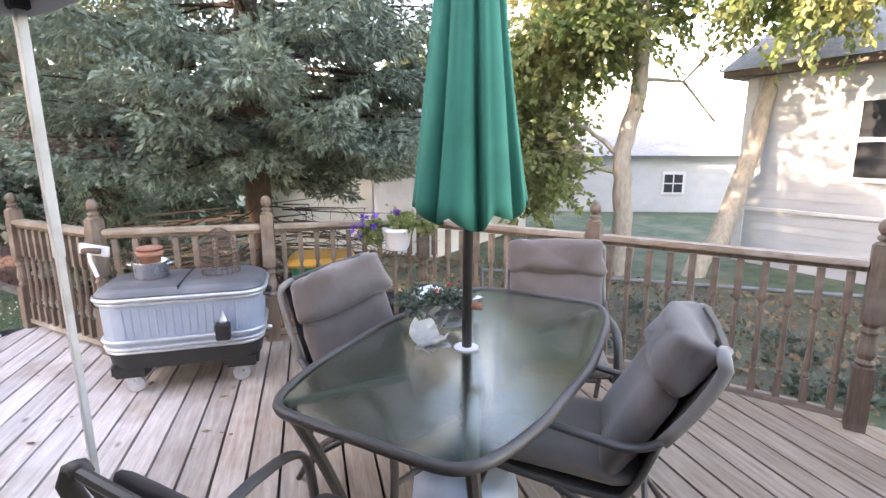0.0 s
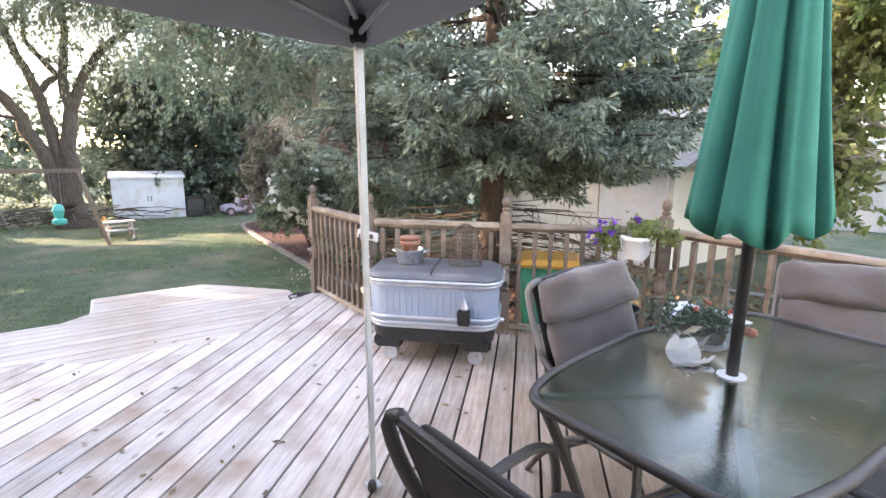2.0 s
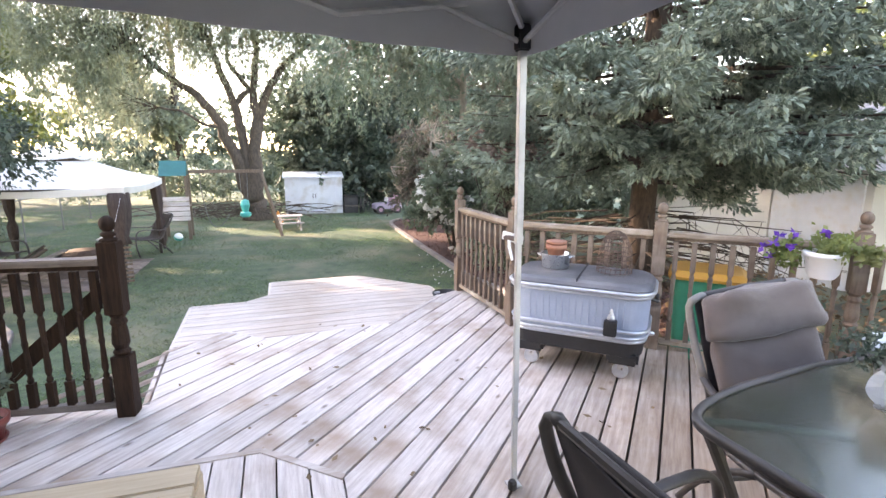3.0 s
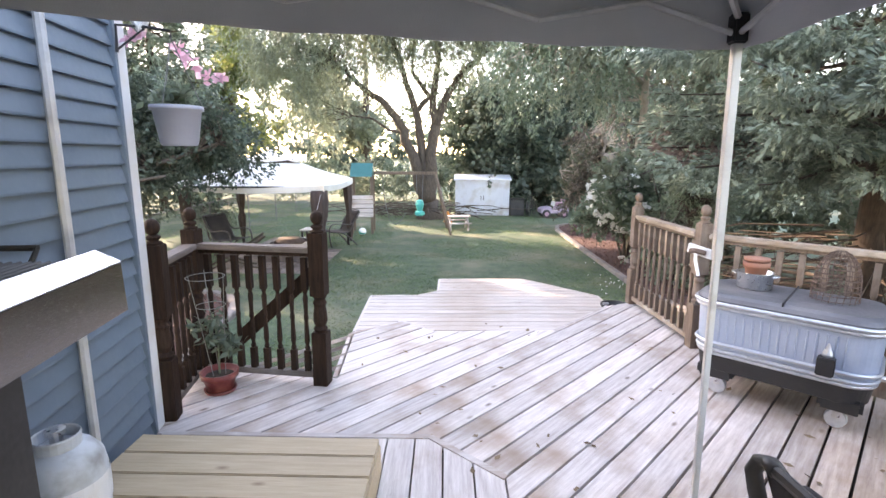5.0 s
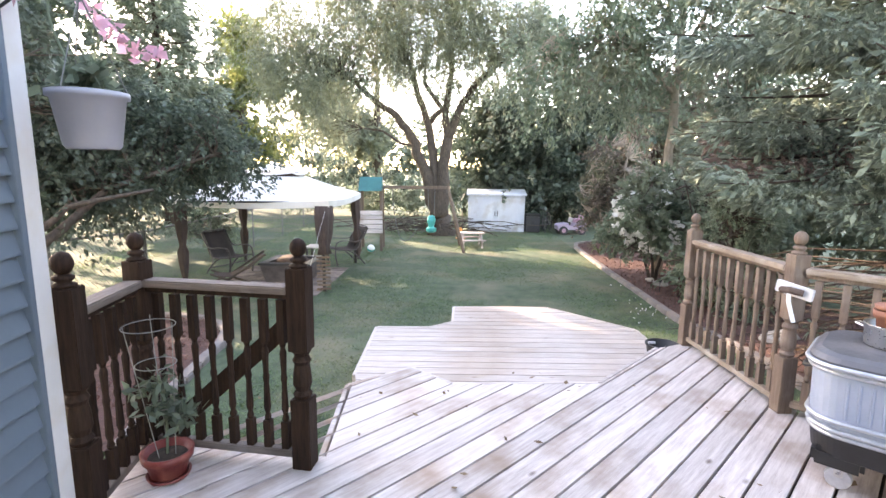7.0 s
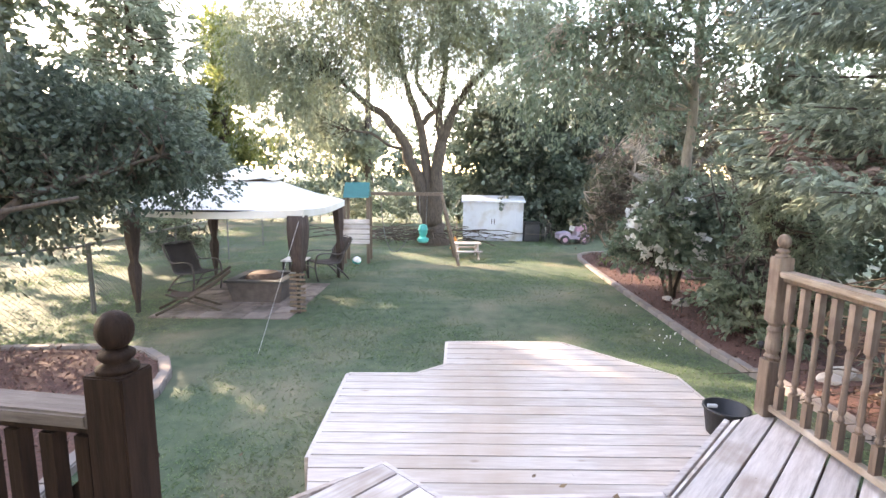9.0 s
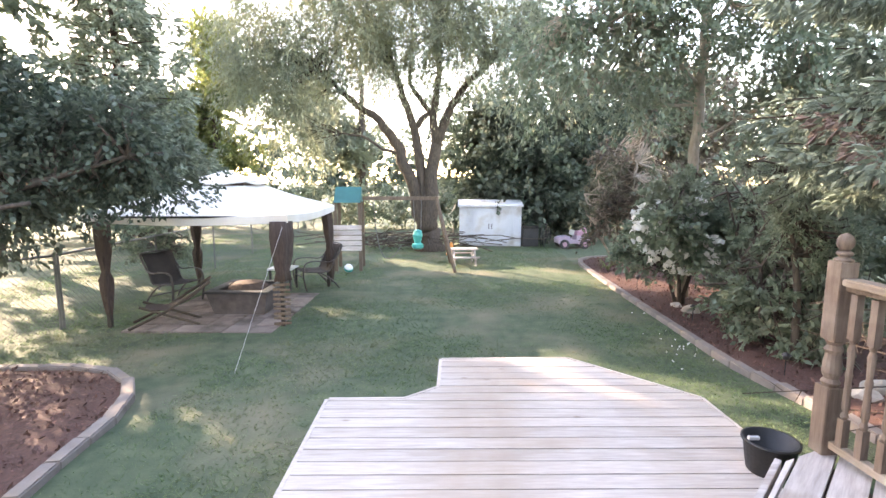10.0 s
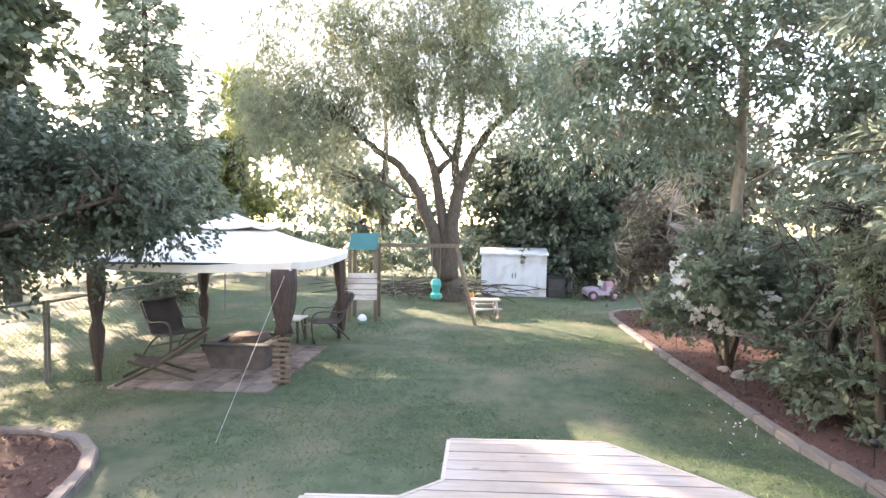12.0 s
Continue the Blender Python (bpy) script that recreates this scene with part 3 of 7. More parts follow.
PLAT_Z = -0.3
PLAT = [(-0.95, 5.5), (-0.99, 6.82), (-0.4, 6.85), (-0.14, 7.08), (-0.14, 7.72), (1.05, 7.78), (1.9, 6.93), (1.93, 6.3), (1.6, 5.3), (0.9, 4.5), (-0.1, 4.5), (-0.45, 4.7), (-0.7, 4.6)]
platform = tagged(new("platform"), "lower deck platform of bleached pale boards", "deck platform", kind="structure")
boards(platform, PLAT, 2.0, 0.139, 0.011, PLAT_Z - 0.032, PLAT_Z, WOOD_PALE)
bm = bmesh.new()
prism(bm, [(x * 0.975 + 0.012, 6.1 + (y - 6.1) * 0.975) for x, y in PLAT], LAWN, PLAT_Z - 0.05)
part("frame_timber", bm, WOOD_UNDER, platform)
for (p, q) in zip(PLAT[:8], PLAT[1:8] + PLAT[8:9]):
    a, b = Vector((*p, 0)), Vector((*q, 0))
    ang = math.degrees(math.atan2(b.y - a.y, b.x - a.x))
    part("fascia_board", box(bmesh.new(), 0, (b - a).length, -0.004, 0.026, LAWN + 0.1, PLAT_Z + 0.003, pose(a.x, a.y, 0, 0, 0, ang), 0.003), WOOD_PALE, platform)

# new step in front of the house door
step = thing("wooden_step", pose(-0.86, 1.94, 0), "low step of new yellow pine boards against the house", "step")
for i in range(12):
    y0 = -0.86 + i * 0.143
    part("plank", box(bmesh.new(), -0.535 + (0.02 if i < 3 else 0), 0.57, y0, y0 + 0.136, 0.15, 0.188, None, 0.004), WOOD_NEW, step)
part("side_board", box(bmesh.new(), 0.545, 0.575, -0.86, 0.858, 0.0, 0.149, None, 0.003), WOOD_NEW, step)
part("front_board", box(bmesh.new(), -0.53, 0.544, 0.828, 0.856, 0.0, 0.149, None, 0.003), WOOD_NEW, step)

# ---- railing ----
bal_sq = 0.036


def baluster_mesh(ht):
    bm = bmesh.new()
    s = bal_sq / 2
    box(bm, -s, s, -s, s, 0, 0.2 * ht)
    box(bm, -s, s, -s, s, 0.72 * ht, ht)
    lathe(bm, [(0.010, 0.195 * ht), (0.018, 0.22 * ht), (0.011, 0.25 * ht), (0.018, 0.285 * ht), (0.016, 0.36 * ht), (0.013, 0.46 * ht), (0.017, 0.49 * ht),
               (0.013, 0.52 * ht), (0.016, 0.62 * ht), (0.018, 0.66 * ht), (0.011, 0.69 * ht), (0.017, 0.715 * ht), (0.012, 0.73 * ht)], 8)
    me = bpy.data.meshes.new("baluster")
    bm.to_mesh(me)
    bm.free()
    return me


def post_meshes(ht, w, dark):
    bm = bmesh.new()
    s = w / 2
    box(bm, -s, s, -s, s, 0, 0.36 * ht, None, 0.004)
    box(bm, -s, s, -s, s, 0.60 * ht, ht, None, 0.004)
    lathe(bm, [(0.7 * s, 0.355 * ht), (0.98 * s, 0.38 * ht), (0.7 * s, 0.4 * ht), (0.95 * s, 0.43 * ht), (0.9 * s, 0.48 * ht), (0.75 * s, 0.53 * ht), (0.95 * s, 0.55 * ht),
               (0.7 * s, 0.575 * ht), (0.98 * s, 0.595 * ht), (0.7 * s, 0.61 * ht)], 14)
    fin = bmesh.new()
    prof = [(0.9 * s, 0), (0.9 * s, 0.012), (0.5 * s, 0.02), (0.78 * s, 0.032), (0.78 * s, 0.042), (0.42 * s, 0.055)]
    prof += [(0.82 * s * math.sin(math.pi * (0.14 + 0.84 * i / 10)), 0.092 - 0.045 * math.cos(math.pi * (0.14 + 0.84 * i / 10))) for i in range(11)]
    lathe(fin, prof, 16)
    out = []
    for nm, b in (("post", bm), ("finial", fin)):
        me = bpy.data.meshes.new(nm)
        bmesh.ops.recalc_face_normals(b, faces=b.faces[:])
        b.to_mesh(me)
        b.free()
        me.materials.append(WOOD_DARK if dark else WOOD_RAIL)
        out.append(me)
    for p in out[1].polygons:
        p.use_smooth = True
    return out


RAIL_Z = 0.91
BAL = baluster_mesh(RAIL_Z - 0.14)
BAL.materials.append(WOOD_RAIL)
BAL_D = baluster_mesh(RAIL_Z - 0.14)
BAL_D.materials.append(WOOD_DARK)
POST_L = post_meshes(0.985, 0.09, False)
POST_D = post_meshes(1.0, 0.095, True)


def railing(a, b, n, dark, label, posts):
    pa, pb = Vector((*POST[a], 0)), Vector((*POST[b], 0))
    d = pb - pa
    ang = math.degrees(math.atan2(d.y, d.x))
    r = thing("deck_railing", pose(pa.x, pa.y, 0, 0, 0, ang), label, "railing", "railing sections round the deck")
    ln = d.length
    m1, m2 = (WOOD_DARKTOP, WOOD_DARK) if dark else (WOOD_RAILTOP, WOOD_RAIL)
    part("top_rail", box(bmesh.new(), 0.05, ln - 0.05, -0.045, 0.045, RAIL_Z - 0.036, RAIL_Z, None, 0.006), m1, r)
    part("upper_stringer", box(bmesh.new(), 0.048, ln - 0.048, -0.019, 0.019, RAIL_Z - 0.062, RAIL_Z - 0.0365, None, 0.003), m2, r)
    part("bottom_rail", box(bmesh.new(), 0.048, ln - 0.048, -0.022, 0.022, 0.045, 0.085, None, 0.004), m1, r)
    for i in range(n):
        ob = new("baluster", BAL_D if dark else BAL)
        ob.parent = r
        ob.location = (0.05 + (ln - 0.1) * (i + 0.5) / n, -0.002, 0.07)
    for x, yes in ((0, posts[0]), (ln, posts[1])):
        if yes:
            me = POST_D if dark else POST_L
            p = new("post", me[0])
            p.parent = r
            p.location = (x, 0, 0)
            f = new("finial", me[1])
            f.parent = p
            f.location = (0, 0, 0.985 if not dark else 1.0)
    return r


L1 = "weathered brown baluster railing with ball finials"
railing("e", "a", 10, False, L1 + " above the lawn", (True, True))
railing("a", "b", 8, False, L1 + " behind the steel cooler", (False, True))
railing("b", "f", 9, False, L1 + " and flower pot", (False, True))
railing("f", "c", 10, False, L1 + " behind the table", (False, True))
railing("c", "d", 11, False, L1 + " towards the neighbour", (False, True))
railing("g", "k", 8, True, "dark brown stained deck railing with turned balusters", (True, True))
railing("h", "k", 5, True, "short dark brown deck railing at the house corner", (True, False))
# handrail board that slopes down behind the dark railing
hr = thing("stair_handrail", pose(-0.8, 3.79, 0), "dark brown board sloping down behind the railing", "handrail")
part("board", box(bmesh.new(), 0, 0.98, -0.018, 0.018, -0.045, 0.045, pose(-0.02, 0.03, 0.76, 0, 42, 180), 0.004), WOOD_DARK, hr)

# ---- own house ----
house = tagged(new("house_wall"), "house corner clad in pale blue vinyl siding", "house", kind="structure")
HA = 278.6
hm = pose(HOUSE[0], HOUSE[1], 0, 0, 0, HA)      # x runs back along the wall, y points away from the house
bm = box(bmesh.new(), 0.0, 9.0, -0.3, -0.022, LAWN, 4.6, hm)
part("wall_core", bm, WHITE_TRIM, house)
bm = box(bmesh.new(), 0.0, 0.27, -8.0, -0.3, LAWN, 4.6, hm)
part("wall_core", bm, WHITE_TRIM, house)
bm = bmesh.new()


def course(bm, ln, z, m):
    prof = [(-0.02, z), (0.006, z), (0.006, z + 0.009), (-0.014, z + PITCH + 0.004), (-0.02, z + PITCH + 0.004)]
    rings = [[bm.verts.new(m @ Vector((x, y, zz))) for y, zz in prof] for x in (0.03, ln)]
    for k in range(4):
        bm.faces.new((rings[0][k], rings[1][k], rings[1][k + 1], rings[0][k + 1]))
    bm.faces.new(rings[0][::-1])
    bm.faces.new(rings[1])


PITCH = 0.09
for i in range(52):
    b2 = bmesh.new()
    course(b2, 9.0, -0.2 + i * PITCH, hm)
    part("siding_board", b2, SIDING, house)
hm2 = hm @ pose(0, 0, 0, 0, 0, 90) @ Matrix.Diagonal((-1, 1, 1, 1))
for i in range(52):
    b2 = bmesh.new()
    course(b2, 8.0, -0.2 + i * PITCH, hm2)
    part("siding_board", b2, SIDING, house)
bm = box(bmesh.new(), -0.012, 0.075, -0.02, 0.016, -0.2, 4.5, hm, 0.003)
box(bm, -0.014, 0.02, -0.09, 0.012, -0.2, 4.5, hm, 0.003)
part("corner_board", bm, WHITE_TRIM, house, "white corner board")
part("siding_channel", box(bmesh.new(), 0.072, 0.1, -0.02, 0.0165, -0.2, 4.5, hm, 0.002), SIDING, house)
part("conduit", tube(bmesh.new(), [hm @ Vector((0.64, 0.026, z)) for z in (0.25, 1.0, 2.0, 4.0)], 0.018, 8), PALE_STEEL, house, "painted pale conduit")
roof = tagged(put("house_roof", prism(bmesh.new(), [(-9.0, -7.0), (-0.7, -7.0), (-1.3, 3.5), (-9.6, 3.5)], 4.5, 4.75), ROOF), "shingled roof over the house", "roof", kind="structure")
part("ridge", box(bmesh.new(), -7.6, -2.6, -7, 3.1, 4.75, 6.2), ROOF, roof)

# ---- canopy over the terrace ----
cn = thing("pop_up_canopy", pose(1.02, 2.5, 0), "grey pop-up canopy on white steel legs, standing on the deck", "canopy")
D1, D2 = Vector((-0.965, -0.26, 0)), Vector((-0.045, -1.0, 0))
CZ, CL = 1.86, 3.0
cs = [Vector((0, 0, 0)), D1 * CL, D1 * CL + D2 * CL, D2 * CL]
for i, c in enumerate(cs):
    if i != 1:
        bm = box(bmesh.new(), c.x - 0.0115, c.x + 0.0115, c.y - 0.0115, c.y + 0.0115, 0.012, 1.12, None, 0.003)
        leg = part("leg", bm, PALE_STEEL, cn, "white enamelled steel leg")
        part("outer_leg", box(bmesh.new(), c.x - 0.0145, c.x + 0.0145, c.y - 0.0145, c.y + 0.0145, 1.1, CZ + 0.05, None, 0.002), PALE_STEEL, leg)
        part("foot_plate", box(bmesh.new(), c.x - 0.03, c.x + 0.03, c.y - 0.03, c.y + 0.03, 0.0, 0.012, None, 0.002), PALE_STEEL, leg)
        part("foot_knob", lathe(bmesh.new(), [(0.02, 0.012), (0.02, 0.04), (0.014, 0.05)], 10, None, True, c.x - 0.02, c.y - 0.03), BLACK, leg)
        part("bracket", box(bmesh.new(), c.x - 0.026, c.x + 0.026, c.y - 0.026, c.y + 0.026, CZ + 0.0, CZ + 0.1, None, 0.006), BLACK, leg)
# roof cloth with sagging edges and a valance
bm = bmesh.new()
NN = 14
g = []
for i in range(NN + 1):
    row = []
    for j in range(NN + 1):
        u, v = i / NN, j / NN
        e = min(u, 1 - u, v, 1 - v) * 2
        p = D1 * CL * (u * 1.02 - 0.01) + D2 * CL * (v * 1.02 - 0.01)
        z = CZ + 0.12 + 0.62 * e ** 0.9 - 0.03 * math.sin(math.pi * u) * (1 - e) - 0.03 * math.sin(math.pi * v) * (1 - e)
        row.append(bm.verts.new((p.x, p.y, z)))
    g.append(row)
for i in range(NN):
    for j in range(NN):
        bm.faces.new((g[i][j], g[i + 1][j], g[i + 1][j + 1], g[i][j + 1]))
rim = [g[i][0] for i in range(NN + 1)] + [g[NN][j] for j in range(1, NN + 1)] + [g[i][NN] for i in range(NN - 1, -1, -1)] + [g[0][j] for j in range(NN - 1, 0, -1)]
low = [bm.verts.new(v.co + Vector((0, 0, -0.13 - 0.008 * (k % 2)))) for k, v in enumerate(rim)]
for k in range(len(rim)):
    bm.faces.new((rim[k], rim[(k + 1) % len(rim)], low[(k + 1) % len(rim)], low[k]))
cloth = part("roof_cloth", bm, CANOPY, cn, "grey polyester roof cloth", True)
so = cloth.modifiers.new("thick", "SOLIDIFY")
so.thickness = 0.003
for a, b in ((0, 1), (0, 3), (1, 2), (2, 3)):
    pa, pb = cs[a], cs[b]
    d = (pb - pa) / 4
    for k in range(4):
        for z0, z1 in ((0.03, 0.19), (0.19, 0.03)):
            p0, p1 = pa + d * k, pa + d * (k + 1)
            part("truss_bar", tube(bmesh.new(), [(p0.x, p0.y, CZ + z0), (p1.x, p1.y, CZ + z1)], 0.011, 6), PALE_STEEL, cn)
for p1 in (Vector((0, 0, 0)),):
    q = (D1 + D2) * CL / 2
    part("roof_rib", tube(bmesh.new(), [(p1.x, p1.y, CZ + 0.08), (q.x * 0.5, q.y * 0.5, CZ + 0.4), (q.x, q.y, CZ + 0.7)], 0.012, 6), PALE_STEEL, cn)

# the whole frame leans a little away from the house door
for ob in cn.children_recursive:
    ob.data.transform(Matrix(((1, 0, 0, 0), (0, 1, 0.03, 0), (0, 0, 1, 0), (0, 0, 0, 1))))

# ---- trees and shrubs ----
def spruce(name, m, label, height, z_low, reach, whorls, per_whorl, seed, finger, material, coarse=1.0, dead=None, lift=lambda a: 0.0, side=lambda a: 1.0):
    """Whorls of drooping boughs hung with fingers of needles."""
    rng = np.random.default_rng(seed)
    t = thing(name, m, label, "tree")
    part("trunk", tube(bmesh.new(), [(0, 0, 0), (0.03, 0.02, height * 0.3), (0, 0, height * 0.7), (0, 0, height)], [0.17, 0.14, 0.08, 0.02], 12), BARK_DARK, t, smooth=True)
    boughs = bmesh.new()
    base, axis, deadflag = [], [], []
    for w in range(whorls):
        f = w / (whorls - 1)
        z = z_low + (height - z_low) * f ** 1.7
        ln0 = reach * (1 - f ** 1.7) ** 0.6 + 0.15
        if f < 0.12:
            ln0 *= 0.86
        for k in range(per_whorl):
            a = 2 * math.pi * (k + 0.5 * (w % 2) + rng.uniform(-0.3, 0.3)) / per_whorl
            ln = ln0 * rng.uniform(0.78, 1.1) * side(a)
            d = np.array([math.cos(a), math.sin(a), 0.0])
            sidev = np.array([-d[1], d[0], 0.0])
            droop = rng.uniform(0.12, 0.42) * (1 - 0.8 * f)
            zb = z + rng.uniform(-0.28, 0.28) + lift(a) * (1 - f) ** 4
            n_seg = 9
            pts = []
            for i in range(n_seg + 1):
                s = i / n_seg
                pts.append(d * ln * s + np.array([0, 0, zb + ln * (0.10 * s - droop * 1.5 * s * s + droop * 0.95 * s ** 3)]))
            tube(boughs, pts, [0.03 * (1 - i / n_seg) * (0.4 + 0.25 * ln) + 0.004 for i in range(n_seg + 1)], 5, caps=False)
            dd = dead is not None and dead(a, zb, rng)
            thin = 1.0 if z < 4.6 else 2.0 if z < 6.0 or coarse > 2 else 4.0
            s = 0.36 * ln + 0.12
            while s < ln:
                u = s / ln
                p = pts[int(u * n_seg)] + (pts[min(n_seg, int(u * n_seg) + 1)] - pts[int(u * n_seg)]) * (u * n_seg - int(u * n_seg))
                wide = (0.42 * (1 - u) + 0.1) * min(1.0, 0.4 + 0.35 * ln)
                if rng.random() < 0.08:
                    s += 0.21 * coarse * thin
                    continue
                for lat in ((0.0,) if u > 0.9 else (-1.0, 0.0, 1.0)):
                    c = p + sidev * lat * wide * rng.uniform(0.7, 1.3) + d * rng.uniform(-0.08, 0.1) + np.array([0, 0, -0.1 * abs(lat) + rng.uniform(-0.07, 0.05)])
                    grow = d * 0.7 + sidev * lat * 0.5 + np.array([0, 0, -0.45])
                    n_f = int(rng.integers(21, 33) / thin)
                    r_c = rng.uniform(0.09, 0.15) * coarse
                    dv = rng.normal(size=(n_f, 3))
                    dv /= np.linalg.norm(dv, axis=1)[:, None]
                    ax = dv * 0.75 + grow + rng.normal(size=(n_f, 3)) * 0.18
                    base += list(c + dv * r_c * np.array([1, 1, 0.6]) * rng.uniform(0.3, 1.0, (n_f, 1)))
                    axis += list(ax / np.linalg.norm(ax, axis=1)[:, None])
                    deadflag += [dd] * n_f
                s += 0.21 * coarse * thin
    part("boughs", boughs, BARK_DARK, t)["kind"] = "stuff"
    base, axis, deadflag = np.array(base), np.array(axis), np.array(deadflag)

    def needles(b, ax, mat, nm):
        n, nb = len(b), 7
        ln = finger * rng.uniform(0.65, 1.3, size=(n, 1))
        ref = rng.normal(size=(n, 3))
        e1 = np.cross(ax, ref)
        e1 /= np.linalg.norm(e1, axis=1)[:, None]
        e2 = np.cross(ax, e1)
        verts = np.empty((n, nb, 3, 3))
        for k in range(nb):
            th = 2.399 * k
            u = k / nb
            o = e1 * math.cos(th) + e2 * math.sin(th)
            perp = -e1 * math.sin(th) + e2 * math.cos(th)
            root = b + ax * ln * (0.1 + u * 0.85)
            verts[:, k, 0] = root + perp * ln * 0.045
            verts[:, k, 1] = root - perp * ln * 0.045
            verts[:, k, 2] = root + (o * (0.4 * (1 - 0.35 * u)) + ax * 0.25) * ln
        # a short blunt shoot under the needles
        core = np.empty((n, 5, 3))
        for k in range(3):
            core[:, k] = b + ax * ln * 0.55 + (e1 * math.cos(2.094 * k) + e2 * math.sin(2.094 * k)) * ln * 0.17
        core[:, 3] = b
        core[:, 4] = b + ax * ln * 0.95
        fc = [(3, 1, 0), (3, 2, 1), (3, 0, 2), (0, 1, 4), (1, 2, 4), (2, 0, 4)]
        nv = n * nb * 3
        f1 = np.arange(nv).reshape(-1, 3)
        f2 = (np.arange(n)[:, None, None] * 5 + np.array(fc)[None] + nv).reshape(-1, 3)
        raw_mesh(nm, np.concatenate([verts.reshape(-1, 3), core.reshape(-1, 3)]), np.concatenate([f1, f2]), mat, t)["kind"] = "stuff"

    needles(base[~deadflag], axis[~deadflag], material, "needles")
    if deadflag.any():
        needles(base[deadflag], axis[deadflag], DEAD, "dead_needles")
    return t


def dead_side(a, z, rng):
    a = math.degrees(a) % 360
    return 158 < a < 186 and 2.2 < z < 3.1 and rng.random() < 0.4


spruce("blue_spruce", pose(4.45, 5.95, LAWN), "large blue spruce with drooping boughs and some dead brown twigs", 13.5, 2.25, 2.75, 24, 12, 3, 0.098, SPRUCE, 1.0, dead_side,
       lambda a: 0.4 * max(0.0, math.cos(a - radians(285))) - 0.1 + 0.3 * max(0.0, math.cos(a - radians(135))),
       lambda a: 0.98 + 0.14 * max(0.0, math.cos(a - radians(238))) ** 2 - 0.08 * max(0.0, math.cos(a - radians(135))))
# bare lower twigs of the spruce
rng = np.random.default_rng(8)
bm = bmesh.new()
for i in range(150):
    a = rng.uniform(0, 2 * math.pi)
    r0, z0 = rng.uniform(0.1, 0.5), rng.uniform(0.5, 1.6)
    l = rng.uniform(0.7, 1.7)
    e = Vector((math.cos(a), math.sin(a), 0))
    p0 = e * r0 + Vector((0, 0, z0))
    p1 = p0 + e * l * 0.5 + Vector((rng.normal() * 0.1, rng.normal() * 0.1, -0.05))
    p2 = p0 + e * l + Vector((rng.normal() * 0.25, rng.normal() * 0.25, -0.35 * rng.random()))
    tube(bm, [p0, p1, p2], [0.011, 0.007, 0.003], 4, caps=False)
    for k in range(3):
        q = p1.lerp(p2, rng.random())
        tube(bm, [q, q + Vector((rng.normal() * 0.2, rng.normal() * 0.2, -0.15 + rng.normal() * 0.12))], [0.005, 0.002], 3, caps=False)
ob = put("bare_twigs", bm, BARK_DARK)
ob.matrix_world = pose(4.45, 5.95, LAWN)
tagged(ob, "bare dark lower twigs round the spruce trunk", "twigs", kind="stuff")

TREE_AT = (-0.9, 19.2)
tree("willow_tree", pose(*TREE_AT, LAWN), "large old willow with spreading forked limbs and grey-green leaves",
     [[(0.05, 0, -0.1, 0.496), (0.0, 0, 0.35, 0.368), (0, 0, 1.0, 0.288), (0.08, 0, 2.2, 0.208), (0.25, 0, 3.3, 0.192), (0.15, 0.1, 4.2, 0.128), (0.35, 0.2, 5.6, 0.096), (0.3, 0.2, 7.5, 0.048)],
      [(-0.15, 0, 0.6, 0.224), (-0.4, 0, 1.8, 0.200), (-0.85, -0.1, 3.2, 0.176), (-1.5, -0.2, 4.1, 0.128), (-2.4, -0.3, 4.75, 0.096), (-3.4, -0.4, 5.6, 0.056)],
      [(-0.05, 0, 1.0, 0.176), (-0.25, 0.1, 2.6, 0.160), (-0.45, 0.1, 3.9, 0.136), (-0.9, 0.2, 5.2, 0.104), (-1.3, 0.2, 6.4, 0.080), (-1.5, 0.2, 7.9, 0.040)],
      [(-0.45, 0.1, 3.9, 0.104), (0.05, 0.2, 4.4, 0.096), (-0.6, 0.3, 5.3, 0.072), (-0.5, 0.3, 6.8, 0.040)],
      [(0.25, 0, 3.3, 0.160), (0.75, 0, 4.6, 0.128), (1.3, -0.1, 5.3, 0.104), (2.0, -0.1, 5.9, 0.064), (3.2, -0.2, 6.5, 0.032)],
      [(-0.8, -0.1, 3.1, 0.056), (-1.4, -0.1, 3.2, 0.048), (-2.0, -0.2, 3.6, 0.040), (-2.7, -0.3, 3.7, 0.024)]],
     [((-2.6, -0.6, 6.4), (2.4, 1.6, 1.4), 1.0), ((0.5, -0.8, 7.6), (3.0, 2.0, 1.9), 1.4), ((2.6, -1.0, 6.6), (1.6, 1.4, 1.2), 0.6), ((-4.4, -0.8, 5.2), (1.5, 1.2, 1.9), 0.6),
      ((-1.0, -1.2, 8.6), (3.4, 2.2, 1.6), 1.0), ((-4.2, -0.8, 7.9), (2.2, 1.4, 1.7), 0.6), ((-5.6, -0.6, 6.3), (1.4, 1.1, 1.3), 0.3)],
     LEAF_GREY, BARK, 0.135, 400, 60, 0.4, 21, 0.24, 1.2, 0.1, 0.6, lobes=22, reach=2.6)

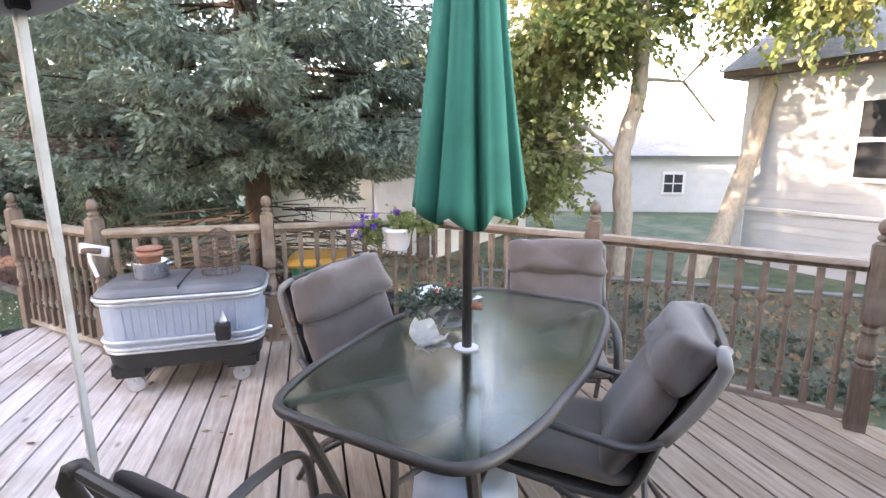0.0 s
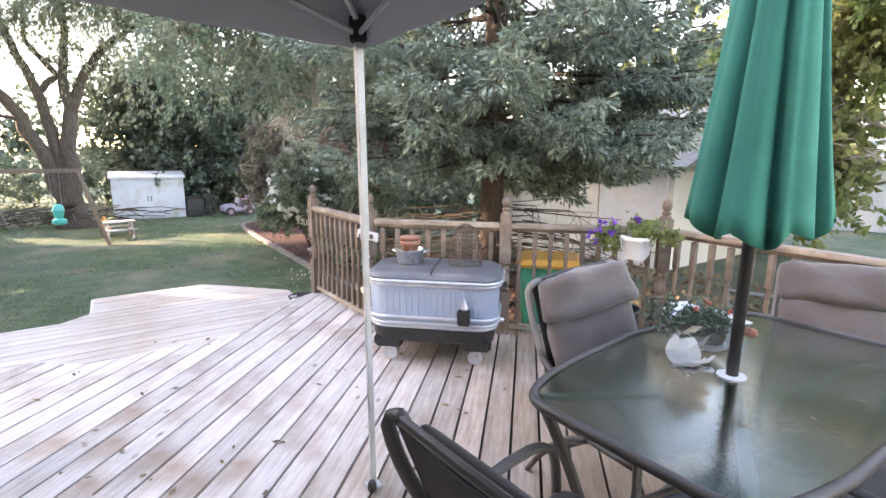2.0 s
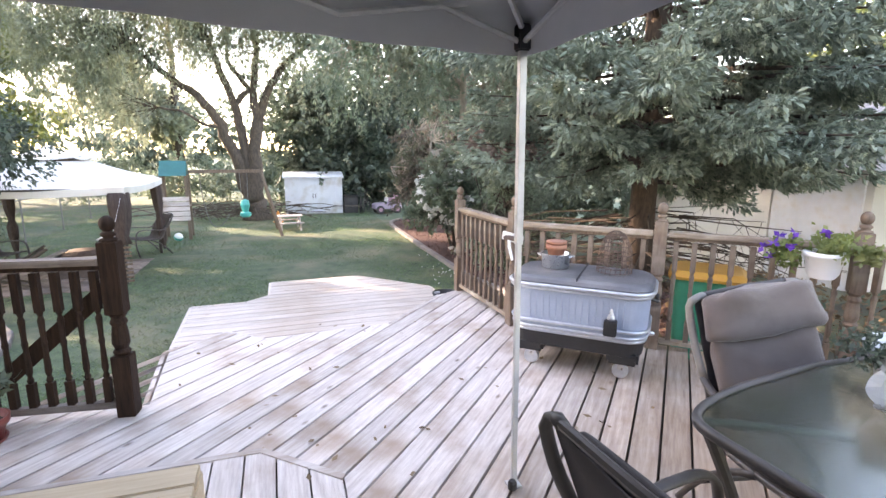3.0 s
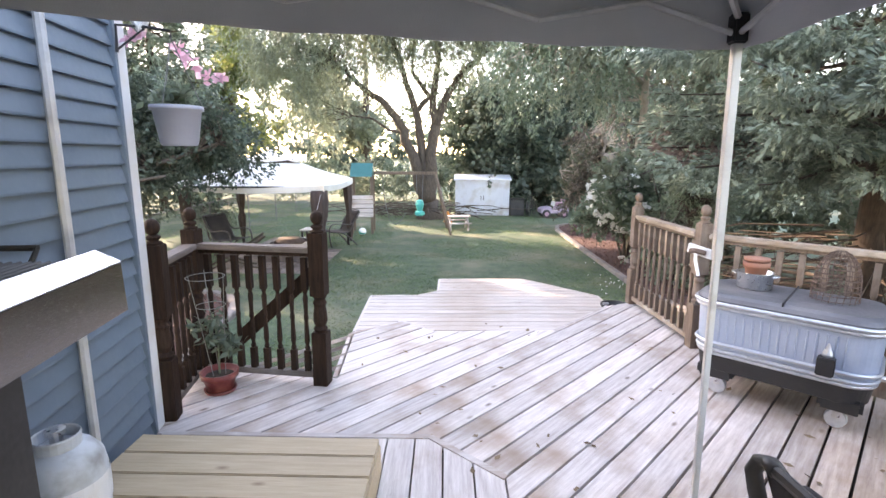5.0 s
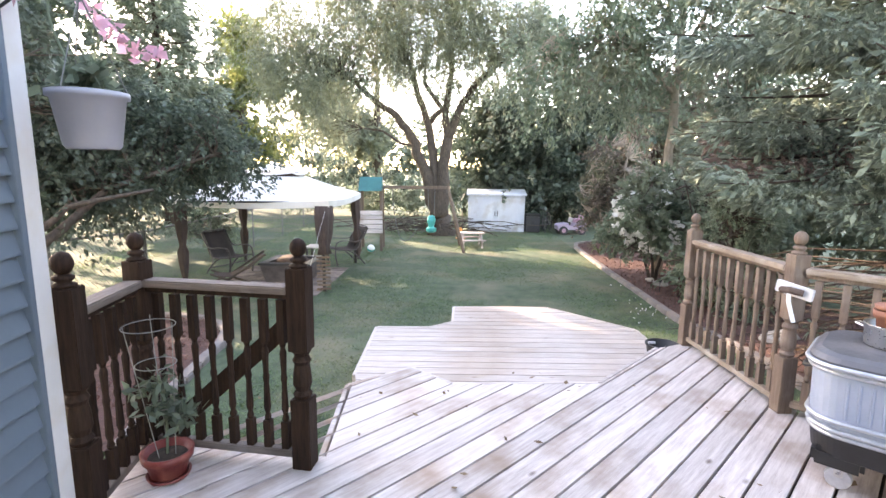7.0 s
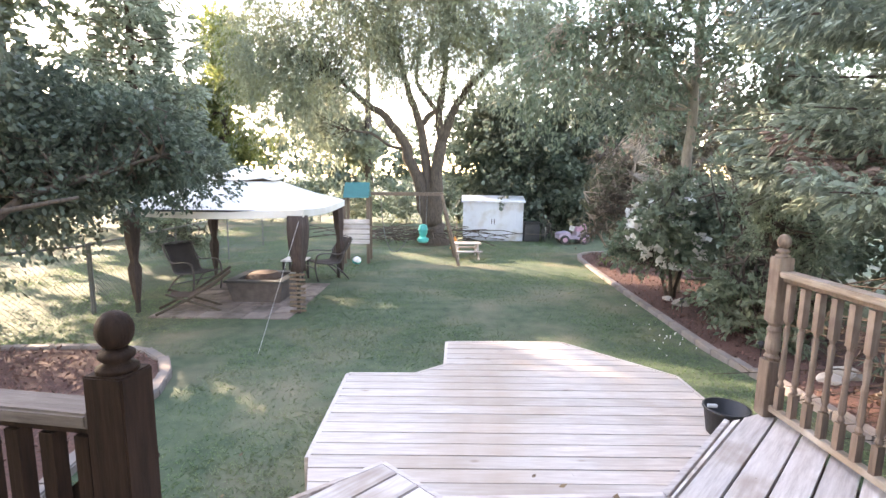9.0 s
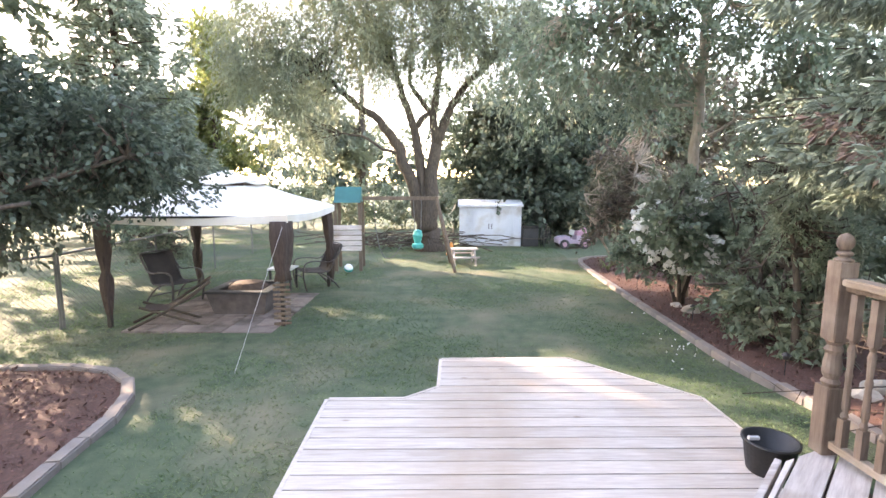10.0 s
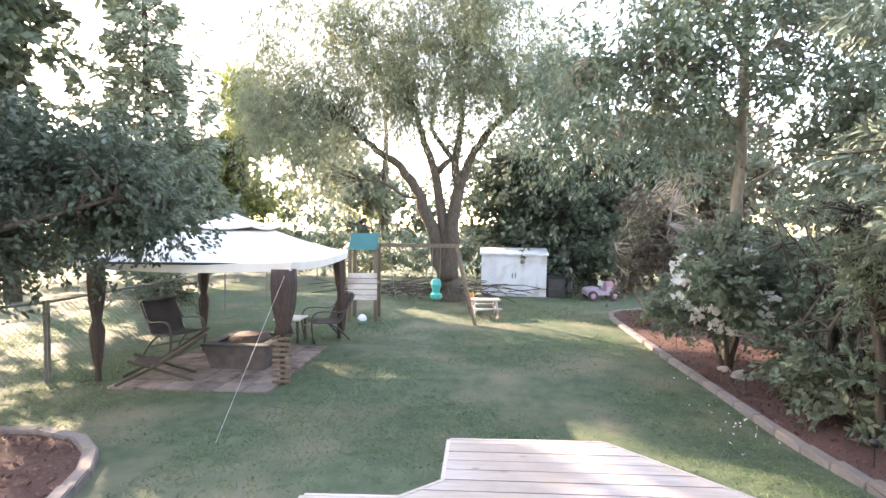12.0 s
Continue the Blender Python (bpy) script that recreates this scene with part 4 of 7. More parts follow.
tree("maple_tree", pose(4.2, 24.0, LAWN), "dark leafy maple behind the shed", [[(0, 0, -0.1, 0.3), (0.1, 0, 1.5, 0.24), (-0.1, 0.1, 4, 0.16), (0.2, 0, 7, 0.06)],
     [(0, 0, 1.4, 0.14), (-1.4, -0.3, 3.0, 0.08), (-2.6, -0.6, 4.2, 0.04)]],
     [((-2.3, -1.4, 2.6), (2.1, 1.2, 1.6), 1.0), ((-0.4, -1.8, 1.8), (2.6, 1.3, 1.5), 1.0), ((-2.6, -0.8, 4.4), (1.8, 1.2, 1.2), 0.8), ((1.2, -1.0, 3.8), (2.4, 1.4, 2.0), 1.0)],
     LEAF_DARK, BARK, 0.17, 210, 62, 0.5, 22, 0.75, 0.3, 0.15, 0.3, lobes=18)
tree("bronze_leaved_tree", pose(8.6, 25.0, LAWN), "bronze-leaved tree at the back of the garden", [[(0, 0, -0.1, 0.25), (0, 0, 3, 0.18), (0.2, 0, 7, 0.06)]],
     [((-2.0, 0, 5.5), (2.6, 1.6, 1.5), 1.0), ((1.5, 0, 4.5), (2.6, 1.6, 2.0), 1.0), ((-0.5, 0, 2.6), (3.4, 1.4, 1.6), 1.0)], LEAF_PURPLE, BARK, 0.2, 140, 70, 0.5, 23, 0.7, 0.2, 0.4, 0.3)
tree("walnut_tree", pose(4.3, 12.6, LAWN), "tall thin-trunked walnut leaning over the garden",
     [[(0, 0, -0.1, 0.12), (0.03, 0, 2.0, 0.1), (0.1, 0, 3.6, 0.09), (0.15, 0.1, 5.2, 0.075), (0.1, 0.1, 7.5, 0.04)], [(0.12, 0, 4.6, 0.05), (0.6, -0.1, 5.6, 0.035), (1.1, -0.3, 6.6, 0.015)],
      [(0.1, 0, 3.9, 0.045), (-1.0, -0.4, 4.8, 0.03), (-2.4, -0.4, 5.0, 0.012)], [(0.15, 0, 5.0, 0.045), (-0.9, -0.6, 6.0, 0.03), (-1.9, -1.0, 6.3, 0.012)], [(0.05, 0, 2.9, 0.03), (0.7, -0.5, 3.4, 0.02), (1.3, -1.0, 3.6, 0.01)]],
     [((-1.7, -0.6, 4.9), (1.5, 1.1, 0.7), 1.1), ((-0.6, -1.0, 6.2), (2.0, 1.5, 0.8), 1.2), ((1.1, -1.1, 4.9), (1.3, 1.1, 1.4), 1.2), ((-2.7, 0.2, 4.1), (0.9, 0.8, 0.45), 0.4), ((1.3, -1.2, 3.5), (1.0, 0.8, 0.7), 0.6), ((-0.6, 0.6, 4.0), (1.0, 0.8, 0.5), 0.4)],
     LEAF_MID, BARK_PALE, 0.115, 135, 52, 0.36, 24, 0.42, 0.7, 0.2, 0.6, lobes=26, reach=2.4)
tree("lilac_bush", pose(4.3, 16.4, LAWN), "twiggy half-bare lilac bush in the mulch bed", [[(0, 0, -0.05, 0.05), (-0.35, 0, 1.2, 0.03), (-0.6, 0.1, 2.4, 0.015)], [(0.1, 0, -0.05, 0.05), (0.2, -0.1, 1.3, 0.035), (0.4, 0, 2.7, 0.015)],
     [(0.05, 0.1, -0.05, 0.04), (0.0, 0.2, 1.6, 0.03), (-0.1, 0.3, 3.0, 0.01)], [(0.0, 0, -0.05, 0.04), (-0.6, -0.2, 0.9, 0.025), (-1.0, -0.2, 1.9, 0.01)]],
     [((-0.2, 0, 2.0), (1.0, 0.8, 1.1), 1.0), ((0.9, 0.6, 2.4), (1.1, 0.8, 1.3), 1.0), ((1.2, -1.0, 1.6), (0.8, 0.7, 1.0), 0.6)], LEAF_PURPLE, BARK_PALE, 0.1, 110, 60, 0.22, 25, 0.5, 0.1, 0.2, 0.9, category="bush")
rose = tree("rose_of_sharon", pose(4.0, 12.0, LAWN), "rose of Sharon shrub covered in white flowers", [[(0, 0, -0.05, 0.04), (-0.2, -0.3, 1.0, 0.025), (-0.5, -0.8, 2.0, 0.012)], [(0.05, 0, -0.05, 0.04), (0.2, 0, 1.1, 0.025), (0.3, -0.1, 2.2, 0.012)],
     [(-0.05, 0, -0.05, 0.035), (-0.35, -0.1, 0.9, 0.02), (-0.6, -0.1, 1.7, 0.01)]],
     [((-0.45, -0.6, 1.65), (0.6, 0.7, 0.6), 1.0), ((0.15, -0.1, 1.5), (0.7, 0.7, 0.8), 1.0), ((-0.75, -1.2, 1.6), (0.35, 0.4, 0.35), 0.3), ((-0.5, 0.5, 1.2), (0.5, 0.5, 0.6), 0.5)], LEAF_MID, BARK, 0.08, 130, 62, 0.17, 26, 0.6, 0.3, 0.3, 0.6, category="bush")
rng = np.random.default_rng(27)
d = rng.normal(size=(60, 3))
d /= np.linalg.norm(d, axis=1)[:, None]
d[:, 0] = -abs(d[:, 0])
d[:, 1] = -abs(d[:, 1])
cc = np.array([(-0.1, -0.4, 1.5)]) + d * (0.95, 1.05, 0.8)
v, f = leaf_cloud(np.repeat(cc, 7, 0) + rng.normal(size=(420, 3)) * 0.02, 0.1, rng, 0.85)
raw_mesh("flowers", v, f, PETAL_WHITE, rose, "white flowers")["kind"] = "stuff"
tree("dogwood_bush", pose(4.35, 10.1, LAWN), "dense dark green shrub with many thin stems in the mulch bed",
     [[(0.25 * math.cos(k), 0.3 * math.sin(k), -0.05, 0.028), (0.3 * math.cos(k) - 0.1, 0.35 * math.sin(k), 1.1, 0.02), (0.55 * math.cos(k * 1.7) - 0.1, 0.5 * math.sin(k * 1.3), 2.4, 0.008)] for k in range(7)],
     [((-0.25, 0.0, 0.75), (0.55, 0.7, 0.6), 0.9), ((0.25, 0.4, 1.5), (0.7, 0.8, 0.8), 0.9), ((-0.1, -0.8, 0.5), (0.5, 0.5, 0.4), 0.6), ((0.5, -0.5, 0.9), (0.7, 0.7, 0.7), 0.7)], LEAF_MID, BARK, 0.085, 85, 62, 0.18, 28, 0.5, 0.4, 0.3, 0.7, category="bush")
tree("cedar_shrub", pose(4.0, 9.1, LAWN), "light green feathery cedar shrub beside the spruce", [[(0.1, 0, -0.05, 0.05), (0.05, 0, 1.0, 0.04), (-0.2, 0, 2.4, 0.012)]],
     [((-0.25, -0.1, 2.25), (0.5, 0.5, 0.35), 1.0), ((0.2, 0.0, 1.7), (0.55, 0.5, 0.35), 0.8)], LEAF_MID, BARK, 0.06, 95, 80, 0.15, 45, 0.22, 0.7, 0.2, 0.6, category="bush")
tree("viburnum_bush", pose(6.6, 13.0, LAWN), "tall green shrub at the garden edge", [[(0, 0, -0.05, 0.08), (0, 0, 1.5, 0.05), (0.1, 0, 3.2, 0.02)]],
     [((0, 0, 1.8), (1.4, 2.4, 1.5), 1.0), ((0.3, -2.0, 2.2), (1.4, 1.6, 1.7), 0.8)], LEAF_MID, BARK, 0.13, 170, 70, 0.3, 29, 0.55, 0.3, 0.4, 0.3, category="bush")

# the last two crown lobes, far to -x, are added to shade the mulch bed
tree("plum_tree", pose(-5.6, 7.2, LAWN), "dark-leaved plum tree in the round mulch bed, hanging towards the gazebo, with outer lobes added to shade the bed",
     [[(0, 0, -0.05, 0.12), (0.05, 0, 0.9, 0.1), (0, 0.1, 1.8, 0.08), (-0.1, 0.1, 3.4, 0.03)], [(0.05, 0, 1.0, 0.07), (0.7, 0.9, 2.0, 0.045), (1.8, 1.7, 2.5, 0.02)], [(0, 0, 1.2, 0.06), (0.6, 0.3, 1.8, 0.035), (1.4, 0.8, 2.0, 0.02)]],
     [((0.7, 1.9, 2.8), (1.0, 0.8, 0.75), 1.2), ((-0.3, 1.2, 3.1), (1.4, 1.2, 1.0), 1.2), ((1.4, 2.6, 2.45), (0.6, 0.5, 0.3), 0.3), ((0.5, 1.3, 2.2), (0.8, 0.6, 0.35), 0.7), ((-0.9, 0.2, 3.9), (1.4, 1.3, 1.1), 0.8),
      ((-0.2, 1.0, 2.2), (0.9, 0.8, 0.5), 0.6), ((-2.4, 1.6, 2.4), (1.3, 1.5, 1.5), 0.9), ((-2.8, 3.6, 2.6), (1.2, 1.3, 1.6), 0.8)],
     LEAF_DARK, BARK, 0.075, 230, 55, 0.26, 31, 0.55, 0.6, 0.1, 0.15, lobes=14)
tree("fence_shrub", pose(-6.5, 13.8, LAWN), "small leafy shrub growing along the fence", [[(0, 0, -0.05, 0.03), (-0.2, 0, 0.6, 0.02), (-0.4, 0, 1.2, 0.01)], [(0.05, 0, -0.05, 0.03), (0.2, -0.1, 0.7, 0.02), (0.4, -0.1, 1.3, 0.01)]],
     [((0, 0, 1.0), (0.75, 0.6, 0.5), 1.0)], LEAF_MID, BARK, 0.08, 70, 60, 0.18, 46, 0.55, 0.3, 0.3, 0.6, category="bush")
# the crown lobes towards -y are added out of view to shade deck and spruce
tree("oak_tree", pose(-13.2, 17.0, LAWN), "large dark oak in the neighbouring garden, with unseen crown lobes added to shade the deck", [[(0, 0, -0.1, 0.22), (0.1, 0, 4, 0.17), (0, 0, 10, 0.1)], [(0, 0, 3.2, 0.15), (0.6, -3, 5.5, 0.1), (0.8, -4.6, 7.0, 0.04)], [(0, 0, 3.6, 0.2), (-1.5, -2.4, 6.0, 0.1), (-2.0, -4, 7.5, 0.04)]],
     [((-0.8, 0, 7.6), (1.7, 1.6, 2.6), 0.8), ((0.7, -5.0, 7.2), (3.0, 2.8, 3.2), 1.6), ((-1, -4, 7.5), (3, 3.0, 2.4), 0.9), ((0.7, -4.6, 11.0), (3.2, 3.2, 2.6), 1.3), ((0.2, -1.6, 10.4), (2.6, 2.4, 2.6), 0.9), ((-0.6, 0.6, 4.6), (1.4, 1.4, 1.4), 0.5)], LEAF_DARK, BARK, 0.24, 150, 60, 0.45, 39, 0.65, 0.3, 0.2, 0.4, lobes=16)
spruce("background_spruce", pose(-11.9, 20.9, LAWN), "tall grey-green spruce beyond the fence", 14.5, 2.2, 2.9, 24, 10, 32, 0.33, SPRUCE, 2.6)
tree("ash_tree", pose(-12.0, 28.0, LAWN), "slender yellow-green ash beyond the fence", [[(0, 0, -0.1, 0.25), (0.1, 0, 4, 0.18), (0, 0, 9, 0.06)]],
     [((0.3, 0, 8.6), (1.3, 1.2, 2.2), 1.0), ((-0.6, 0, 5.6), (1.5, 1.2, 1.4), 0.8), ((1.2, -0.3, 6.8), (1.5, 1.0, 1.0), 0.7), ((0.2, 0, 3.6), (2.4, 1.2, 1.4), 1.0), ((-2.4, 0, 5.0), (1.8, 1.2, 1.8), 0.9)], LEAF_YELLOW, BARK, 0.2, 190, 60, 0.36, 33, 0.5, 0.3, 0.3, 0.5)
tree("poplar_tree", pose(-5.0, 30.0, LAWN), "leafy poplar in the distance", [[(0, 0, -0.1, 0.3), (0, 0, 5, 0.2), (0, 0, 9, 0.06)]],
     [((-1.0, 0, 4.2), (2.2, 1.5, 1.6), 1.0), ((-2.6, 0, 6.0), (1.6, 1.2, 1.6), 0.7)], LEAF_GREY, BARK, 0.25, 130, 60, 0.5, 35, 0.5, 0.3, 0.4, 0.3)
hedge_rng = np.random.default_rng(36)
# the row near x = -17 is added to keep sun off the lawn beyond the fence
pts, _ = clumps(hedge_rng, [((x, 26.5 + hedge_rng.uniform(-0.8, 0.8), LAWN + 0.9 + hedge_rng.uniform(-0.1, 0.5)), (1.2, 0.8, 1.0 + hedge_rng.uniform(0, 0.5)), 1.0) for x in np.arange(-16, 15, 1.5)] + [((-17 + hedge_rng.uniform(-1, 1), y, LAWN + 1.6), (1.3, 1.1, 2.2), 1.6) for y in np.arange(9, 25, 1.6)], 26, 55, 0.25, 0.3)
v, f = leaf_cloud(pts, 0.17, hedge_rng, 0.55)
tagged(raw_mesh("hedge", v, f, LEAF_MID), "loose green hedge along the back of the garden, with a left row added as a sun block", "hedge", kind="stuff")
pts, _ = clumps(hedge_rng, [((x, 42 + hedge_rng.uniform(-2, 2), 2.2), (3.2, 1.5, 3.0 + hedge_rng.uniform(0, 1.5)), 1.0) for x in np.arange(-60, 70, 5.0)], 24, 45, 0.7, 0.3)
v, f = leaf_cloud(pts, 0.5, hedge_rng, 0.6)
tagged(raw_mesh("far_trees", v, f, LEAF_DARK), "line of distant leafy trees", "woods", kind="stuff")
# maple beside the neighbour's house
tree("sugar_maple", pose(9.3, 2.5, LAWN), "sunlit maple with a pale forked trunk near the neighbour's house",
     [[(-0.1, 0, -0.1, 0.2), (0, 0, 0.8, 0.17), (0.0, 0.05, 1.6, 0.155), (0.05, 0.1, 2.3, 0.15), (0.3, -0.05, 3.2, 0.14), (0.25, -0.05, 4.2, 0.13), (0.1, 0.1, 6.0, 0.08)],
      [(0.3, -1.0, -0.1, 0.2), (0.9, -1.5, 1.0, 0.17), (1.6, -1.8, 2.3, 0.15), (2.1, -2.0, 3.6, 0.13), (2.4, -2.3, 5.4, 0.07)],
      [(0.02, 0.1, 2.2, 0.05), (-0.1, 0.7, 2.7, 0.035), (0.1, 1.4, 3.0, 0.02)], [(0.25, -0.05, 3.5, 0.045), (0.6, -0.7, 3.45, 0.03), (1.0, -1.2, 2.8, 0.015)],
      [(0.05, 0.05, 1.9, 0.04), (0.0, 0.5, 2.0, 0.03), (-0.1, 0.9, 2.4, 0.015)]],
     [((0.2, 0.6, 4.6), (1.6, 1.6, 1.0), 1.0), ((0.6, 2.4, 3.4), (1.4, 1.2, 1.2), 0.8), ((1.2, -1.6, 5.2), (1.8, 1.8, 0.9), 0.8), ((0.2, 1.6, 2.2), (0.9, 0.8, 0.8), 0.4), ((0.4, -0.6, 6.6), (2.6, 2.8, 1.2), 1.0),
      ((-0.3, 1.9, 2.7), (0.9, 1.0, 1.3), 0.9), ((-0.2, 1.0, 4.6), (1.2, 1.3, 1.0), 0.9), ((-0.6, -2.6, 4.7), (1.2, 1.3, 0.6), 0.6)],
     LEAF_LIGHT, BARK_PALE, 0.115, 165, 58, 0.28, 37, 0.6, 0.6, 0.25, 0.35, lobes=14)
tree("redbud_tree", pose(13.0, 6.8, LAWN), "small bronze tree across the neighbour's lawn", [[(0, 0, -0.1, 0.12), (0, 0, 1.6, 0.08), (0.1, 0, 3, 0.03)]],
     [((0, 0, 3.0), (1.6, 1.8, 1.4), 1.0), ((0, -1.2, 1.6), (0.9, 1.0, 0.7), 0.4), ((0.4, 1.8, 4.4), (1.8, 1.8, 1.4), 1.0)], LEAF_YELLOW, BARK, 0.17, 130, 60, 0.3, 38, 0.6, 0.2, 0.4, 0.5)

# ---- neighbours' buildings ----
def sided_wall(parent, m, ln, z0, z1, pitch, material, name="siding_board"):
    """Lapped boards on the wall's outer face (its y = 0); x along it."""
    i = 0
    z = z0
    while z < z1:
        bm = bmesh.new()
        prof = [(-0.04, z), (0.014, z), (0.014, z + 0.01), (0.0, z + pitch), (-0.04, z + pitch)]
        rings = [[bm.verts.new(m @ Vector((x, y, zz))) for y, zz in prof] for x in (0.0, ln)]
        for k in range(4):
            bm.faces.new((rings[0][k], rings[1][k], rings[1][k + 1], rings[0][k + 1]))
        bm.faces.new(rings[0][::-1])
        bm.faces.new(rings[1])
        part(name, bm, material, parent)
        z += pitch


nh = thing("neighbour_house", pose(0, 0, 0), "neighbour's house with pale grey siding in dappled sun", "house")
FLIP = Matrix.Diagonal((1, -1, 1, 1))
nm = pose(11.5, 0.86, 0, 0, 0, -117) @ FLIP      # x along the wall from its corner, y out of the wall
part("wall", box(bmesh.new(), 0.0, 8.0, -6.0, -0.03, LAWN, 2.75, nm), GREY_SIDING, nh)
sided_wall(nh, nm, 8.0, -0.45, 2.7, 0.15, GREY_SIDING)
part("corner_board", box(bmesh.new(), -0.03, 0.16, -0.1, 0.03, -0.5, 2.75, nm, 0.004), WHITE_TRIM, nh, "white corner board")
part("corner_board", box(bmesh.new(), -0.032, 0.0, -0.2, 0.028, -0.5, 2.75, nm, 0.004), WHITE_TRIM, nh, "white corner board")
part("drip_cap", box(bmesh.new(), 0.16, 8.0, 0.0, 0.05, 0.36, 0.42, nm, 0.004), WHITE_TRIM, nh, "white band board")
bm = prism(bmesh.new(), [(-0.35, 0.3), (8.3, 0.3), (8.3, -6.5), (-0.35, -6.5)], 2.78, 2.9)
bm.transform(nm)
part("eave", bm, WOOD_RAIL, nh, "brown soffit and fascia")
bm = bmesh.new()
vs = [nm @ Vector(p) for p in ((-0.4, 0.34, 2.9), (8.4, 0.34, 2.9), (8.4, -3.0, 4.7), (-0.55, -3.0, 4.7), (-0.55, -6.5, 2.9), (8.4, -6.5, 2.9))]
vv = [bm.verts.new(p) for p in vs]
for q in ((0, 1, 2, 3), (3, 2, 5, 4), (0, 3, 4), (1, 5, 2), (0, 4, 5, 1)):
    bm.faces.new([vv[k] for k in q])
part("roof", bm, ROOF, nh, "grey shingled roof")
win = part("window", box(bmesh.new(), 1.7, 3.1, 0.016, 0.07, 0.95, 2.3, nm, 0.006), WHITE_TRIM, nh, "white window frame")
for zz in (1.03, 1.66):
    part("pane", box(bmesh.new(), 1.8, 3.0, 0.05, 0.074, zz, zz + 0.56, nm), DARK_PANE, win)

gar = thing("neighbour_garage", pose(0, 0, 0), "white garage across the neighbour's lawn", "garage")
gm = pose(18.4, 5.2, 0, 0, 0, -62) @ FLIP
part("wall", box(bmesh.new(), -2.0, 7.0, -6.0, -0.03, LAWN, 1.3, gm), GREY_SIDING, gar)
sided_wall(gar, gm @ pose(-2, 0, 0), 9.0, LAWN, 1.3, 0.22, GREY_SIDING)
bm = bmesh.new()
vs = [gm @ Vector(p) for p in ((-2.4, 0.4, 1.3), (7.4, 0.4, 1.3), (7.4, -3.0, 2.9), (-2.4, -3.0, 2.9), (-2.4, -6.4, 1.3), (7.4, -6.4, 1.3))]
vv = [bm.verts.new(p) for p in vs]
for q in ((0, 1, 2, 3), (3, 2, 5, 4), (0, 3, 4), (1, 5, 2), (0, 4, 5, 1)):
    bm.faces.new([vv[k] for k in q])
part("roof", bm, ROOF, gar, "grey shingled roof")
gw = part("window", box(bmesh.new(), 2.05, 2.85, 0.016, 0.06, -0.05, 0.75, gm, 0.01), WHITE_TRIM, gar, "white window frame")
for k in range(2):
    for j in range(2):
        part("pane", box(bmesh.new(), 2.13 + 0.33 * k, 2.42 + 0.33 * k, 0.05, 0.066, 0.03 + 0.33 * j, 0.32 + 0.33 * j, gm), DARK_PANE, gw)

cg = thing("cream_garage", pose(0, 0, 0), "cream-sided garage behind the spruce", "garage")
cm = pose(8.4, 11.5, 0, 0, 0, -88) @ FLIP
part("wall", box(bmesh.new(), 0.0, 5.6, -5.0, -0.03, LAWN, 1.25, cm), CREAM_SIDING, cg)
sided_wall(cg, cm, 4.0, LAWN, 1.25, 0.2, CREAM_SIDING)
# white stretch at the near end of the cream wall
part("garage_door", box(bmesh.new(), 4.05, 5.5, -0.02, 0.03, LAWN, 1.1, cm, 0.004), WHITE_TRIM, cg, "white panel at the wall's end")
bm = bmesh.new()
vs = [cm @ Vector(p) for p in ((-0.4, 0.35, 1.25), (6.0, 0.35, 1.25), (6.0, -2.5, 2.5), (-0.4, -2.5, 2.5), (-0.4, -5.4, 1.25), (6.0, -5.4, 1.25))]
vv = [bm.verts.new(p) for p in vs]
for q in ((0, 1, 2, 3), (3, 2, 5, 4), (0, 3, 4), (1, 5, 2), (0, 4, 5, 1)):
    bm.faces.new([vv[k] for k in q])
part("roof", bm, ROOF, cg, "grey shingled roof")

# ---- garden edging and beds ----
def kerb_run(name, pts, label, w=0.12, h=0.08, seg=0.42):
    """Cast kerb stones laid end to end along a line."""
    k = thing(name, pose(0, 0, 0), label, "garden edging")
    dense = []
    for a, b in zip(pts, pts[1:]):
        n = max(1, round(math.dist(a, b) / seg))
        dense += [(a[0] + (b[0] - a[0]) * i / n, a[1] + (b[1] - a[1]) * i / n) for i in range(n)]
    dense.append(pts[-1])
    for a, b in zip(dense, dense[1:]):
        ln = math.dist(a, b)
        z = ground_z((a[0] + b[0]) / 2, (a[1] + b[1]) / 2)
        bm = box(bmesh.new(), 0.002, ln - 0.002, -w / 2, w / 2, -0.05, h, None, 0.012)
        ob = part("kerb_stone", bm, KERB, k)
        ob.matrix_world = pose(a[0], a[1], z, 0, 0, math.degrees(math.atan2(b[1] - a[1], b[0] - a[0])))
    return k


KR = [(3.42, 5.2), (3.4, 7.0), (3.33, 9.0), (3.3, 12.0), (3.3, 15.0), (3.34, 16.4), (3.5, 17.1), (3.85, 17.5), (4.5, 17.7)]
kerb_run("garden_kerb", KR, "pinkish concrete kerb edging between lawn and mulch bed")
KL = [(-6.0, 8.35), (-5.1, 8.5), (-4.4, 8.58), (-3.85, 8.42), (-3.45, 8.1), (-3.16, 7.66), (-2.95, 7.1), (-2.86, 6.4), (-2.75, 5.6), (-2.6, 4.8)]
kerb_run("garden_kerb", KL, "curved concrete kerb edging round a small mulch bed", seg=0.36)


